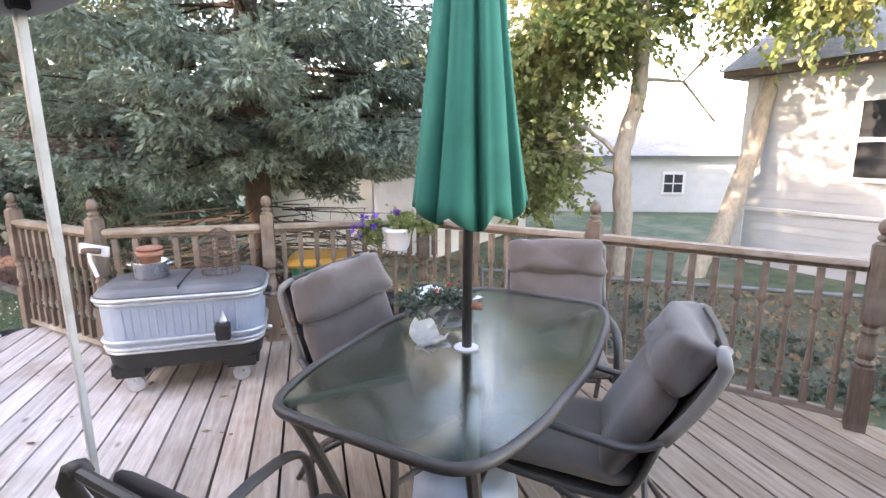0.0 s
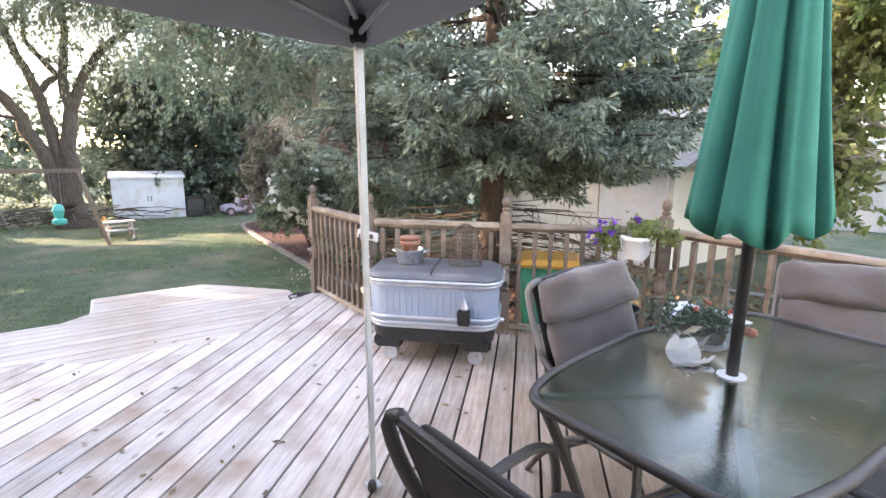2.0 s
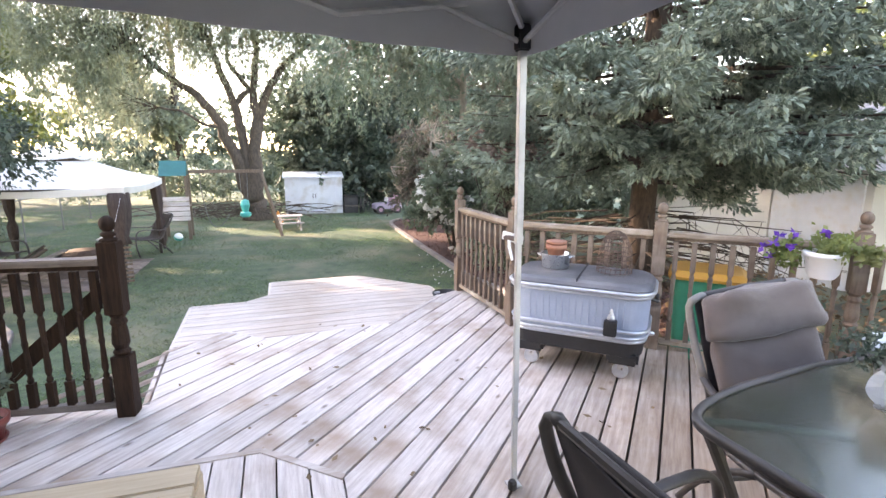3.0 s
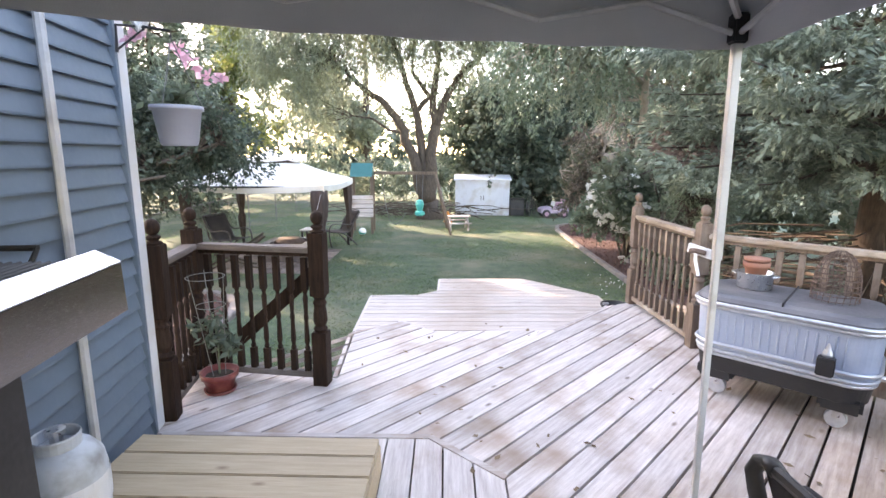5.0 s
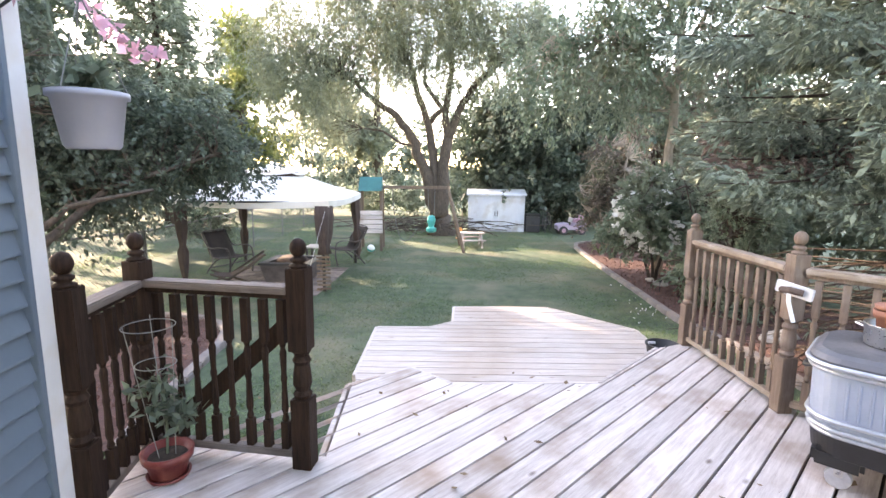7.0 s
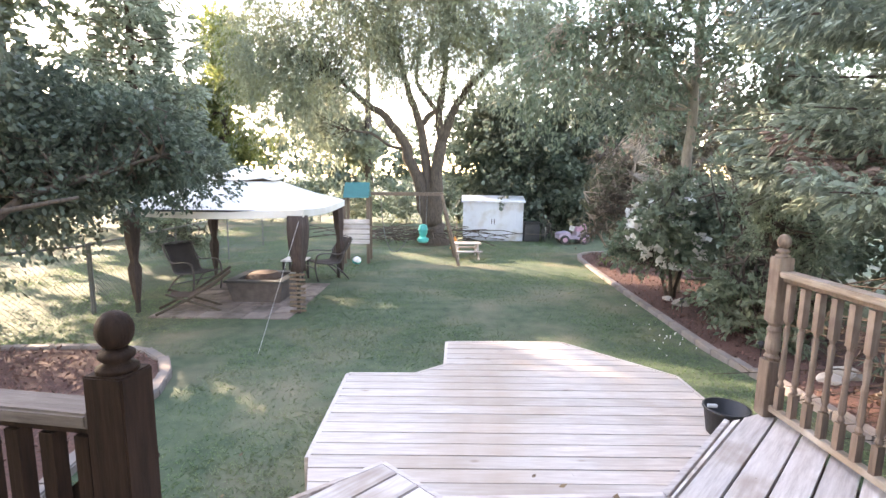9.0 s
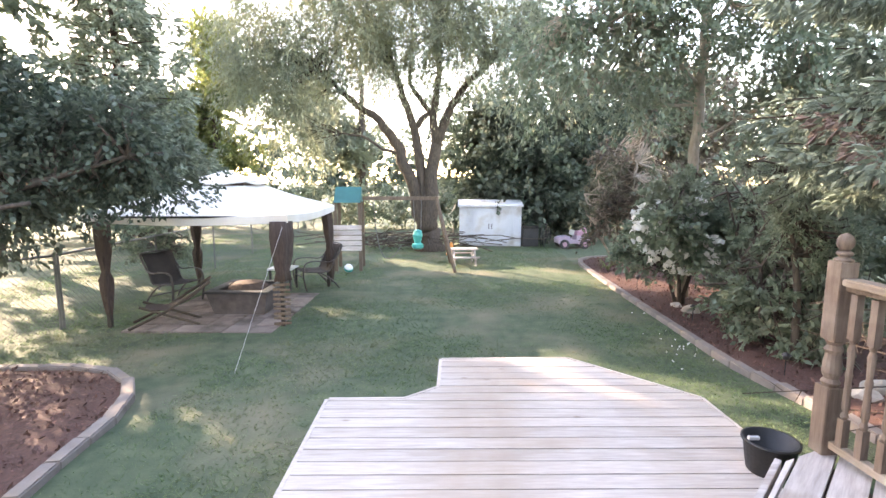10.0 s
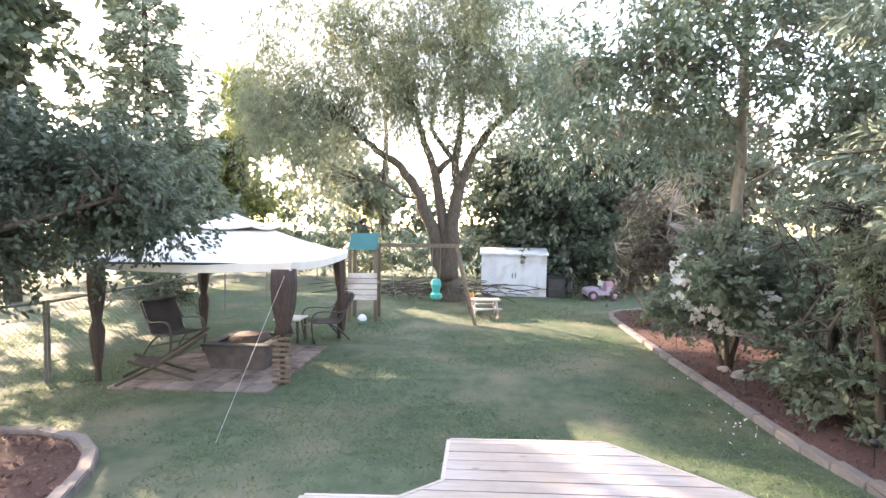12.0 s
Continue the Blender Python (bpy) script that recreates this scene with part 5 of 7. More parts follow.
def bed(name, poly, label, lift, seed, n):
    z = min(ground_z(x, y) for x, y in poly)
    bm = bmesh.new()
    ob = None
    gx0, gx1 = min(p[0] for p in poly), max(p[0] for p in poly)
    gy0, gy1 = min(p[1] for p in poly), max(p[1] for p in poly)
    vs = [bm.verts.new((x, y, ground_z(x, y) + lift)) for x, y in poly]
    fc = bm.faces.new(vs)
    bmesh.ops.triangulate(bm, faces=[fc])
    bmesh.ops.subdivide_edges(bm, edges=bm.edges[:], cuts=3, use_grid_fill=True)
    for v in bm.verts:
        v.co.z = ground_z(v.co.x, v.co.y) + lift + 0.015 * noise.noise((v.co.x * 3, v.co.y * 3, 1))
    ob = tagged(put(name, bm, MULCH, True), label, "mulch bed", kind="structure")
    rng = np.random.default_rng(seed)
    px, py = rng.uniform(gx0, gx1, n * 2), rng.uniform(gy0, gy1, n * 2)
    inside = np.zeros(len(px), bool)
    for (x0, y0), (x1, y1) in zip(poly, poly[1:] + poly[:1]):
        cr = ((y0 > py) != (y1 > py)) & (px < (x1 - x0) * (py - y0) / (y1 - y0 + 1e-12) + x0)
        inside ^= cr
    px, py = px[inside][:n], py[inside][:n]
    pts = np.stack([px, py, np.array([ground_z(a, b) for a, b in zip(px, py)]) + lift + 0.008], 1)
    v, f = leaf_cloud(pts, 0.05, rng, 0.45, 0.0, 0.5, 1.5)
    tagged(raw_mesh("bark_chips", v, f, CHIP), "loose red bark chips on the mulch bed", "bark chips", kind="stuff")


bed("mulch_bed", [(3.46, 5.2), (3.44, 7.0), (3.38, 9.0), (3.35, 12.0), (3.35, 15.0), (3.39, 16.4), (3.55, 17.05), (3.9, 17.42), (4.5, 17.6), (6.2, 17.4), (6.0, 12.0), (6.2, 5.2)],
    "mulch bed of red bark beside the lawn", 0.035, 41, 9000)
bed("mulch_bed", [(-6.0, 8.3), (-5.1, 8.45), (-4.4, 8.52), (-3.88, 8.37), (-3.5, 8.06), (-3.22, 7.62), (-3.01, 7.07), (-2.92, 6.4), (-2.81, 5.6), (-2.66, 4.8), (-6.0, 4.6)],
    "round mulch bed of brown bark beside the house", 0.035, 42, 5000)
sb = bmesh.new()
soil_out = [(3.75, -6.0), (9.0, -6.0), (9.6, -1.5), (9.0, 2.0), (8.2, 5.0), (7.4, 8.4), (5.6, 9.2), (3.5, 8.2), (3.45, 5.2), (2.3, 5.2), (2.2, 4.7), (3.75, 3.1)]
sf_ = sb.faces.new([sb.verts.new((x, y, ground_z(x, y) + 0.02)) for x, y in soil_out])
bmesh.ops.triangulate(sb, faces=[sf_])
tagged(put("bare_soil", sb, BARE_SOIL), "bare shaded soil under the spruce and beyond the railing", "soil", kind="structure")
# leaf litter and ivy under the spruce and beyond the railing
rng = np.random.default_rng(43)
pts = np.stack([rng.uniform(3.9, 9.0, 9000), rng.uniform(-4.0, 7.5, 9000), np.full(9000, -0.66)], 1)
v, f = leaf_cloud(pts + rng.normal(size=pts.shape) * (0, 0, 0.02), 0.09, rng, 0.6, 0.0, 0.5, 1.2)
tagged(raw_mesh("leaf_litter", v, f, DRY_LEAF), "dry brown leaf litter under the spruce", "leaf litter", kind="stuff")
pts, _ = clumps(rng, [((x, y, -0.66), (0.6, 0.6, 0.12), 1.0) for x, y in ((6.0, 1.2), (6.6, 0.2), (5.4, 2.4), (6.2, -1.0), (7.2, 1.6), (5.6, -0.2))], 30, 22, 0.1, 0.2)
v, f = leaf_cloud(pts, 0.07, rng, 0.7)
tagged(raw_mesh("ground_ivy", v, f, LEAF_DARK), "low dark ivy beyond the railing", "ivy", kind="stuff")


def field_stone(x, y, r, seed, label, z=None):
    bm = bmesh.new()
    bmesh.ops.create_icosphere(bm, subdivisions=2, radius=1.0)
    for v in bm.verts:
        n = v.co.normalized()
        v.co = Vector((n.x * r, n.y * r * 0.8, n.z * r * 0.55)) * (1 + 0.3 * noise.noise(n * 1.6 + Vector((seed, 0, 0))))
    ob = put("stone", bm, STONE)
    ob.matrix_world = pose(x, y, (ground_z(x, y) if z is None else z) + r * 0.32, 0, 0, seed * 40)
    tagged(ob, label, "stone", "stones in the mulch bed")


field_stone(3.98, 11.5, 0.17, 1, "pale field stone in the red mulch")
field_stone(3.9, 11.9, 0.12, 2, "small pale field stone in the red mulch")
field_stone(4.0, 7.9, 0.15, 3, "grey field stone beside the kerb")
field_stone(4.3, 8.1, 0.18, 4, "grey field stone beside the kerb")
field_stone(4.25, 7.5, 0.1, 5, "small grey field stone beside the kerb")

def path_light(x, y):
    t = thing("path_light", pose(x, y, ground_z(x, y) + 0.02), "small dark garden stake light in the mulch bed", "garden light", "garden stake lights")
    part("stake", tube(bmesh.new(), [(0, 0, -0.05), (0, 0, 0.22)], 0.007, 6), BLACK, t)
    part("shade", lathe(bmesh.new(), [(0.012, 0.2), (0.03, 0.21), (0.034, 0.25), (0.05, 0.255), (0.03, 0.28), (0.006, 0.29)], 12), BLACK, t)


for x, y in ((3.66, 8.6), (3.72, 10.9), (3.75, 13.4)):
    path_light(x, y)


def strap_plant(x, y, n, ln, seed, label, mat):
    """A tuft of arching strap leaves."""
    r = random.Random(seed)
    t = thing("strap_leaf_plant", pose(x, y, ground_z(x, y) + 0.03), label, "plant", "tufts in the mulch bed")
    for _ in range(n):
        a, k = r.uniform(0, 6.28), r.uniform(0.6, 1.2) * ln
        d = Vector((math.cos(a), math.sin(a), 0))
        part("blade", tube(bmesh.new(), arc((0, 0, 0), d * k * 0.35 + Vector((0, 0, k * 0.75)), d * k * 0.85 + Vector((0, 0, k * r.uniform(0.05, 0.5))), 5), [0.012, 0.014, 0.013, 0.011, 0.008, 0.002], 4, flat=0.2), mat, t)


strap_plant(4.3, 8.9, 26, 0.45, 1, "tuft of arching green strap leaves in the mulch", LEAF_MID)
strap_plant(3.75, 15.4, 22, 0.4, 2, "tuft of pale green strap leaves in the mulch", LEAF_LIGHT)
strap_plant(4.7, 8.1, 22, 0.4, 3, "tuft of arching green strap leaves under the spruce", LEAF_MID)
rng = np.random.default_rng(48)
pp = np.stack([rng.normal(2.85, 0.22, 20), rng.normal(9.6, 0.7, 20), np.full(20, 0.0)], 1)
pp[:, 2] = [ground_z(x, y) + 0.05 for x, y in pp[:, :2]]
v, f = leaf_cloud(np.repeat(pp, 2, 0), 0.026, rng, 0.8, 0.0, 0.3, 2.0)
tagged(raw_mesh("fallen_petals", v, f, PETAL_WHITE), "white petals fallen on the grass by the kerb", "petals", kind="stuff")

# ---- chain-link fences ----
def chain_fence(a, b, ht, n, label, wire=0.0022):
    t = thing("chain_link_fence", pose(0, 0, 0), label, "fence")
    A, B = Vector(a), Vector(b)
    d = (B - A).normalized()
    ln = (B - A).length
    za, zb = ground_z(*a), ground_z(*b)
    for i in range(n + 1):
        p = A.lerp(B, i / n)
        z = ground_z(p.x, p.y)
        part("post", tube(bmesh.new(), [(p.x, p.y, z - 0.1), (p.x, p.y, z + ht + 0.03)], 0.02, 8), WIRE, t)
    part("top_rail", tube(bmesh.new(), [(*A, za + ht), (*A.lerp(B, 0.5), ground_z(*A.lerp(B, 0.5)) + ht), (*B, zb + ht)], 0.02, 8), WIRE, t)
    bm = bmesh.new()
    k = int(ln / 0.09)
    for i in range(-int(ht / 0.09), k):
        for s in (0, 1):
            u0, u1 = i * 0.09, i * 0.09 + ht
            z0, z1 = 0.02, ht - 0.01
            if s:
                z0, z1 = z1, z0
            c0, c1 = max(u0, 0), min(u1, ln)
            if c1 - c0 < 0.05:
                continue
            w0, w1 = z0 + (z1 - z0) * (c0 - u0) / ht, z0 + (z1 - z0) * (c1 - u0) / ht
            p, q = A + d * c0, A + d * c1
            tube(bm, [(p.x, p.y, ground_z(p.x, p.y) + w0), (q.x, q.y, ground_z(q.x, q.y) + w1)], wire, 3, caps=False)
    ob = part("wire_mesh", bm, WIRE, t)
    ob["kind"] = "stuff"
    return t


chain_fence((-6.35, 4.5), (-5.95, 10.3), 1.12, 3, "grey chain-link fence with a pipe rail beside the lawn")
chain_fence((-5.95, 10.36), (-6.6, 26.0), 1.12, 6, "grey chain-link fence with a pipe rail behind the gazebo")
chain_fence((4.75, 2.9), (5.75, -0.9), 0.93, 2, "low chain-link fence beyond the deck railing", 0.0009)

# ---- shed, toys and swing set ----
sh = thing("garden_shed", pose(1.17, 20.25, LAWN, 0, 0, -1), "low white metal garden shed with closed double doors", "shed")
part("body", box(bmesh.new(), -1.06, 1.06, 0.02, 1.6, 0, 1.36), WHITE_SHED, sh)
for i in range(9):
    x = -1.05 + 0.2625 * i
    part("wall_rib", box(bmesh.new(), x - 0.012, x + 0.012, -0.004, 0.02, 0.02, 1.34, None, 0.004), WHITE_SHED, sh)
for s in (-1, 1):
    dr = part("door", box(bmesh.new(), min(0.004 * s, 0.6 * s), max(0.004 * s, 0.6 * s), -0.03, -0.006, 0.06, 1.3, None, 0.006), WHITE_SHED, sh, "white metal door")
    for zz in (0.12, 0.68, 1.2):
        part("door_rib", box(bmesh.new(), min(0.04 * s, 0.56 * s), max(0.04 * s, 0.56 * s), -0.036, -0.029, zz, zz + 0.03, None, 0.002), WHITE_SHED, dr)
    part("handle", box(bmesh.new(), 0.05 * s - 0.012, 0.05 * s + 0.012, -0.06, -0.03, 0.6, 0.78, None, 0.004), BLACK_MESH, dr)
bm = bmesh.new()
vv = [bm.verts.new(p) for p in ((-1.12, -0.08, 1.36), (1.12, -0.08, 1.36), (1.12, 0.8, 1.5), (-1.12, 0.8, 1.5), (-1.12, 1.68, 1.36), (1.12, 1.68, 1.36), (-1.12, -0.08, 1.42), (1.12, -0.08, 1.42), (1.12, 0.8, 1.58), (-1.12, 0.8, 1.58), (-1.12, 1.68, 1.42), (1.12, 1.68, 1.42))]
for q in ((6, 7, 8, 9), (9, 8, 11, 10), (0, 1, 7, 6), (4, 10, 11, 5), (0, 6, 9, 3), (3, 9, 10, 4), (1, 2, 8, 7), (2, 5, 11, 8), (0, 3, 2, 1), (3, 4, 5, 2)):
    bm.faces.new([vv[k] for k in q])
part("roof", bm, WHITE_SHED, sh, "white metal roof")

bn = thing("storage_bin", pose(2.55, 20.4, LAWN), "dark plastic storage bin beside the shed", "bin")
part("body", box(bmesh.new(), -0.27, 0.27, -0.25, 0.25, 0, 0.62, None, 0.03), BLACK_MESH, bn)
part("lid", box(bmesh.new(), -0.29, 0.29, -0.27, 0.27, 0.622, 0.68, None, 0.02), BLACK, bn, "black lid")
for k in range(2):
    bk = thing("bicycle", pose(2.98 + 0.2 * k, 20.6, LAWN, 0, 0, 80 - 12 * k), "old dark bicycle leaning beside the shed", "bicycle", "bicycles")
    for s in (-0.42, 0.42):
        whl = bmesh.new()
        tube(whl, [(s + 0.27 * math.cos(a), 0, 0.28 + 0.27 * math.sin(a)) for a in [2 * math.pi * i / 24 for i in range(25)]], 0.014, 6, caps=False)
        w = part("wheel", whl, BLACK, bk)
        sp = bmesh.new()
        for i in range(8):
            a = math.pi * i / 8
            tube(sp, [(s - 0.26 * math.cos(a), 0, 0.28 - 0.26 * math.sin(a)), (s + 0.26 * math.cos(a), 0, 0.28 + 0.26 * math.sin(a))], 0.003, 3, caps=False)
        part("spokes", sp, WIRE, w)
    bm = bmesh.new()
    for p in (((-0.42, 0, 0.28), (-0.12, 0, 0.62), (0.3, 0, 0.64), (0.42, 0, 0.28)), ((-0.42, 0, 0.28), (0.0, 0, 0.26), (0.3, 0, 0.6)), ((0.0, 0, 0.26), (-0.14, 0, 0.72))):
        tube(bm, p, 0.014, 6)
    part("bicycle_frame", bm, POLE_DARK, bk)
    part("saddle", box(bmesh.new(), -0.24, -0.04, -0.05, 0.05, 0.72, 0.76, None, 0.015), BLACK, bk)
    part("handlebar", tube(bmesh.new(), [(0.28, -0.24, 0.84), (0.3, 0, 0.8), (0.28, 0.24, 0.84)], 0.011, 6), BLACK_MESH, bk)

jp = thing("toy_jeep", pose(3.9, 19.9, LAWN, 0, 0, 186), "lilac and pink ride-on toy jeep on the grass", "toy car")
bm = prism(bmesh.new(), [(-0.52, 0.18), (-0.52, 0.42), (-0.1, 0.44), (-0.06, 0.3), (0.12, 0.3), (0.16, 0.42), (0.48, 0.38), (0.54, 0.32), (0.54, 0.18)], -0.26, 0.26)
bm.transform(Matrix.Rotation(math.pi / 2, 4, "X"))
part("body", bm, LILAC, jp)
bm = bmesh.new()
tube(bm, [(-0.42, -0.22, 0.42), (-0.36, -0.22, 0.68), (-0.36, 0.22, 0.68), (-0.42, 0.22, 0.42)], 0.025, 8)
part("roll_bar", bm, PINK, jp, "pink roll bar")
part("windscreen", box(bmesh.new(), 0.13, 0.16, -0.22, 0.22, 0.42, 0.6, pose(0, 0, 0, 0, -14, 0), 0.01), WHITE_TRIM, jp)
part("seat", box(bmesh.new(), -0.34, -0.1, -0.2, 0.2, 0.3, 0.58, None, 0.03), PINK, jp, "pink seat")
for x in (-0.34, 0.34):
    for y in (-0.27, 0.27):
        w = part("wheel", lathe(bmesh.new(), [(0.06, -0.05), (0.15, -0.05), (0.16, -0.02), (0.16, 0.02), (0.15, 0.05), (0.06, 0.05)], 18, pose(x, y, 0.16, 90)), BLACK_MESH, jp)
        part("hub", lathe(bmesh.new(), [(0.08, -0.056), (0.08, 0.056)], 12, pose(x, y, 0.16, 90)), PINK, w, "pink hub")

ss = thing("swing_set", pose(-2.7, 15.65, LAWN, 0, 0, 5), "wooden play tower and swing beam with a teal roof", "swing set")
for x in (-0.3, 0.3):
    for y in (-0.35, 0.35):
        part("tower_post", box(bmesh.new(), x - 0.04, x + 0.04, y - 0.04, y + 0.04, 0, 1.75, None, 0.004), PLAY_WOOD, ss)
bm = bmesh.new()
vv = [bm.verts.new(p) for p in ((-0.32, -0.45, 1.7), (0.32, -0.45, 1.7), (0.32, 0, 2.08), (-0.32, 0, 2.08), (0.32, 0.45, 1.7), (-0.32, 0.45, 1.7))]
for q in ((0, 1, 2, 3), (3, 2, 4, 5), (0, 3, 5), (1, 4, 2), (0, 5, 4, 1)):
    bm.faces.new([vv[k] for k in q])
part("roof", bm, TEAL, ss, "teal vinyl roof")
part("tower_floor", box(bmesh.new(), -0.33, 0.33, -0.38, 0.38, 0.86, 0.9), PLAY_WOOD, ss)
for i in range(5):
    part("wall_board", box(bmesh.new(), -0.34, 0.34, -0.42, -0.392, 0.52 + 0.13 * i, 0.63 + 0.13 * i, None, 0.004), WOOD_GREY, ss)
part("swing_beam", box(bmesh.new(), 0.34, 2.25, -0.045, 0.045, 1.75, 1.84, None, 0.006), PLAY_WOOD, ss)
for y in (-0.85, 0.85):
    part("a_frame_leg", tube(bmesh.new(), [(2.2, y * 0.06, 1.8), (2.62, y * 0.85, 0)], 0.045, 6), PLAY_WOOD, ss)
for x in (1.62, 1.82):
    part("swing_rope", tube(bmesh.new(), [(x, 0, 1.75), (1.72 + (x - 1.72) * 0.8, 0, 0.95)], 0.009, 5), WIRE, ss)
bs = part("baby_swing", lathe(bmesh.new(), [(0.1, 0.5), (0.15, 0.54), (0.15, 0.62), (0.08, 0.66), (0.1, 0.74), (0.13, 0.85), (0.1, 0.97), (0.04, 1.0)], 14, None, True, 1.72, 0), TEAL_BRIGHT, ss, "bright teal plastic baby swing")
part("rope_swing", tube(bmesh.new(), arc((0.6, 0, 1.75), (0.7, 0.1, -0.5), (1.3, 0, 0.6), 10), 0.012, 5), WIRE, ss)
pt = thing("picnic_table", pose(0.2, 16.5, LAWN, 0, 0, 6), "small grey wooden childs' picnic table", "table")
for i in range(3):
    part("table_board", box(bmesh.new(), -0.38, 0.38, -0.2 + 0.135 * i, -0.07 + 0.135 * i, 0.4, 0.43, None, 0.004), WOOD_GREY, pt)
for y in (-0.42, 0.42):
    part("bench_board", box(bmesh.new(), -0.38, 0.38, y - 0.08, y + 0.08, 0.22, 0.25, None, 0.004), WOOD_GREY, pt)
for x in (-0.28, 0.28):
    for y in (-1, 1):
        part("leg", tube(bmesh.new(), [(x, 0.12 * y, 0.4), (x, 0.42 * y, 0.0)], 0.03, 5), WOOD_GREY, pt)
    part("crossbar", box(bmesh.new(), x - 0.02, x + 0.02, -0.5, 0.5, 0.18, 0.22), WOOD_GREY, pt)
tc_ = thing("traffic_cone", pose(-0.15, 18.3, LAWN), "small orange plastic cone by the willow", "cone")
part("cone", lathe(bmesh.new(), [(0.13, 0.02), (0.1, 0.12), (0.03, 0.36), (0.02, 0.37)], 14), ORANGE, tc_)
part("base", box(bmesh.new(), -0.16, 0.16, -0.16, 0.16, 0, 0.025, None, 0.006), ORANGE, tc_)
bl = bmesh.new()
bmesh.ops.create_uvsphere(bl, u_segments=20, v_segments=12, radius=0.11)
bl = put("play_ball", bl, WHITE_GLOSS, True)
bl.matrix_world = pose(-2.62, 15.05, LAWN + 0.115, 30, 20)
tagged(bl, "white and teal play ball on the grass", "ball")
part("stripe", lathe(bmesh.new(), [(0.106, -0.035), (0.1125, -0.015), (0.1125, 0.015), (0.106, 0.035)], 24, None, False), TEAL_BRIGHT, bl, "teal stripe", True)
# brush pile at the foot of the willow
rng = np.random.default_rng(51)
bm = bmesh.new()
for i in range(120):
    p = Vector((-1.6 + rng.normal() * 1.3, 19.6 + rng.normal() * 0.5, LAWN + 0.1 + rng.random() * 0.35))
    d = Vector(rng.normal(size=3)) * 0.5
    d.z *= 0.3
    tube(bm, [p - d, p + Vector((0, 0, 0.06)), p + d], 0.014, 4, caps=False)
tagged(put("brush_pile", bm, BARK), "pile of cut branches at the foot of the willow", "brush pile", kind="stuff")

# ---- gazebo ----
gz = thing("gazebo", pose(-4.1, 12.04, LAWN, 0, 0, 1), "cream canvas gazebo with brown curtains tied to its legs", "gazebo")
LEGS = [(1.42, -1.5), (-1.2, -1.6), (1.42, 1.42), (-1.3, 1.35)]
ev = 1.55
for i, (x, y) in enumerate(LEGS):
    part("leg", box(bmesh.new(), x - 0.03, x + 0.03, y - 0.03, y + 0.03, 0, 1.7, None, 0.004), POLE_DARK, gz)
    cu = bmesh.new()
    prof = [(0.1, 1.62), (0.1, 1.4), (0.09, 1.15), (0.05, 0.86), (0.09, 0.74), (0.08, 0.55), (0.05, 0.28), (0.02, 0.1)] if i != 0 else [(0.15, 1.62), (0.16, 1.4), (0.14, 1.1), (0.09, 0.85), (0.12, 0.72)]
    sd = 20
    rings = [[cu.verts.new((x + r * (1 + 0.22 * math.sin(5 * a + i)) * math.cos(a) + (0.1 * (1.62 - z) if i in (2,) else 0) * 0.5, y + r * (1 + 0.22 * math.sin(5 * a + i)) * math.sin(a), z)) for a in [2 * math.pi * k / sd for k in range(sd)]] for r, z in prof]
    for r0, r1 in zip(rings, rings[1:]):
        for k in range(sd):
            cu.faces.new((r0[k], r0[(k + 1) % sd], r1[(k + 1) % sd], r1[k]))
    cu.faces.new(rings[0])
    cu.faces.new(rings[-1])
    part("curtain", cu, BROWN_CLOTH, gz, "brown curtain tied round the leg", True)
x, y = LEGS[0]
for i in range(9):
    part("lattice_slat", box(bmesh.new(), -0.13, 0.13, -0.012, 0.012, -0.018, 0.018, pose(x, y - 0.05, 0.06 + 0.075 * i, 0, 3 if i % 2 else -3, 0)), PLAY_WOOD, gz)
for r0, z0, r1, z1, nm in ((ev, 1.72, 0.5, 2.14, "roof_cloth"), (0.56, 2.24, 0.02, 2.42, "vent_cloth")):
    bm = bmesh.new()
    steps = 8
    rows = []
    for s in range(steps + 1):
        f = s / steps
        r = r0 + (r1 - r0) * f
        z = z0 + (z1 - z0) * (f ** 0.85) - 0.05 * math.sin(math.pi * f)
        ring = []
        for c in range(4):
            for q in range(6):
                a, b = [(-1, -1), (1, -1), (1, 1), (-1, 1)][c], [(1, -1), (1, 1), (-1, 1), (-1, -1)][c]
                u = q / 6
                sag = 0.05 * math.sin(math.pi * u) * (1 - f)
                ring.append(bm.verts.new(((a[0] + (b[0] - a[0]) * u) * r, (a[1] + (b[1] - a[1]) * u) * r, z - sag)))
        rows.append(ring)
    for a, b in zip(rows, rows[1:]):
        for k in range(24):
            bm.faces.new((a[k], a[(k + 1) % 24], b[(k + 1) % 24], b[k]))
    low = [bm.verts.new(v.co + Vector((0, 0, -0.12 if nm == "roof_cloth" else -0.04))) for v in rows[0]]
    for k in range(24):
        bm.faces.new((low[k], low[(k + 1) % 24], rows[0][(k + 1) % 24], rows[0][k]))
    ob = part(nm, bm, WHITE_FABRIC, gz, "cream canvas")
    ob.modifiers.new("thick", "SOLIDIFY").thickness = 0.004
bm = bmesh.new()
box(bm, -0.49, 0.49, -0.49, 0.49, 2.1, 2.22)
part("vent_gap", bm, BROWN_CLOTH, gz, "dark vent opening")
for (x0, y0), (x1, y1) in zip([LEGS[i] for i in (0, 1, 3, 2)], [LEGS[i] for i in (1, 3, 2, 0)]):
    part("top_bar", tube(bmesh.new(), [(x0, y0, 1.68), (x1, y1, 1.68)], 0.018, 6), POLE_DARK, gz)
part("guy_rope", tube(bmesh.new(), [(1.5, -1.5, 1.66), (1.5, -3.5, 0.02)], 0.0025, 4), WHITE_TRIM, gz, "thin white guy rope")

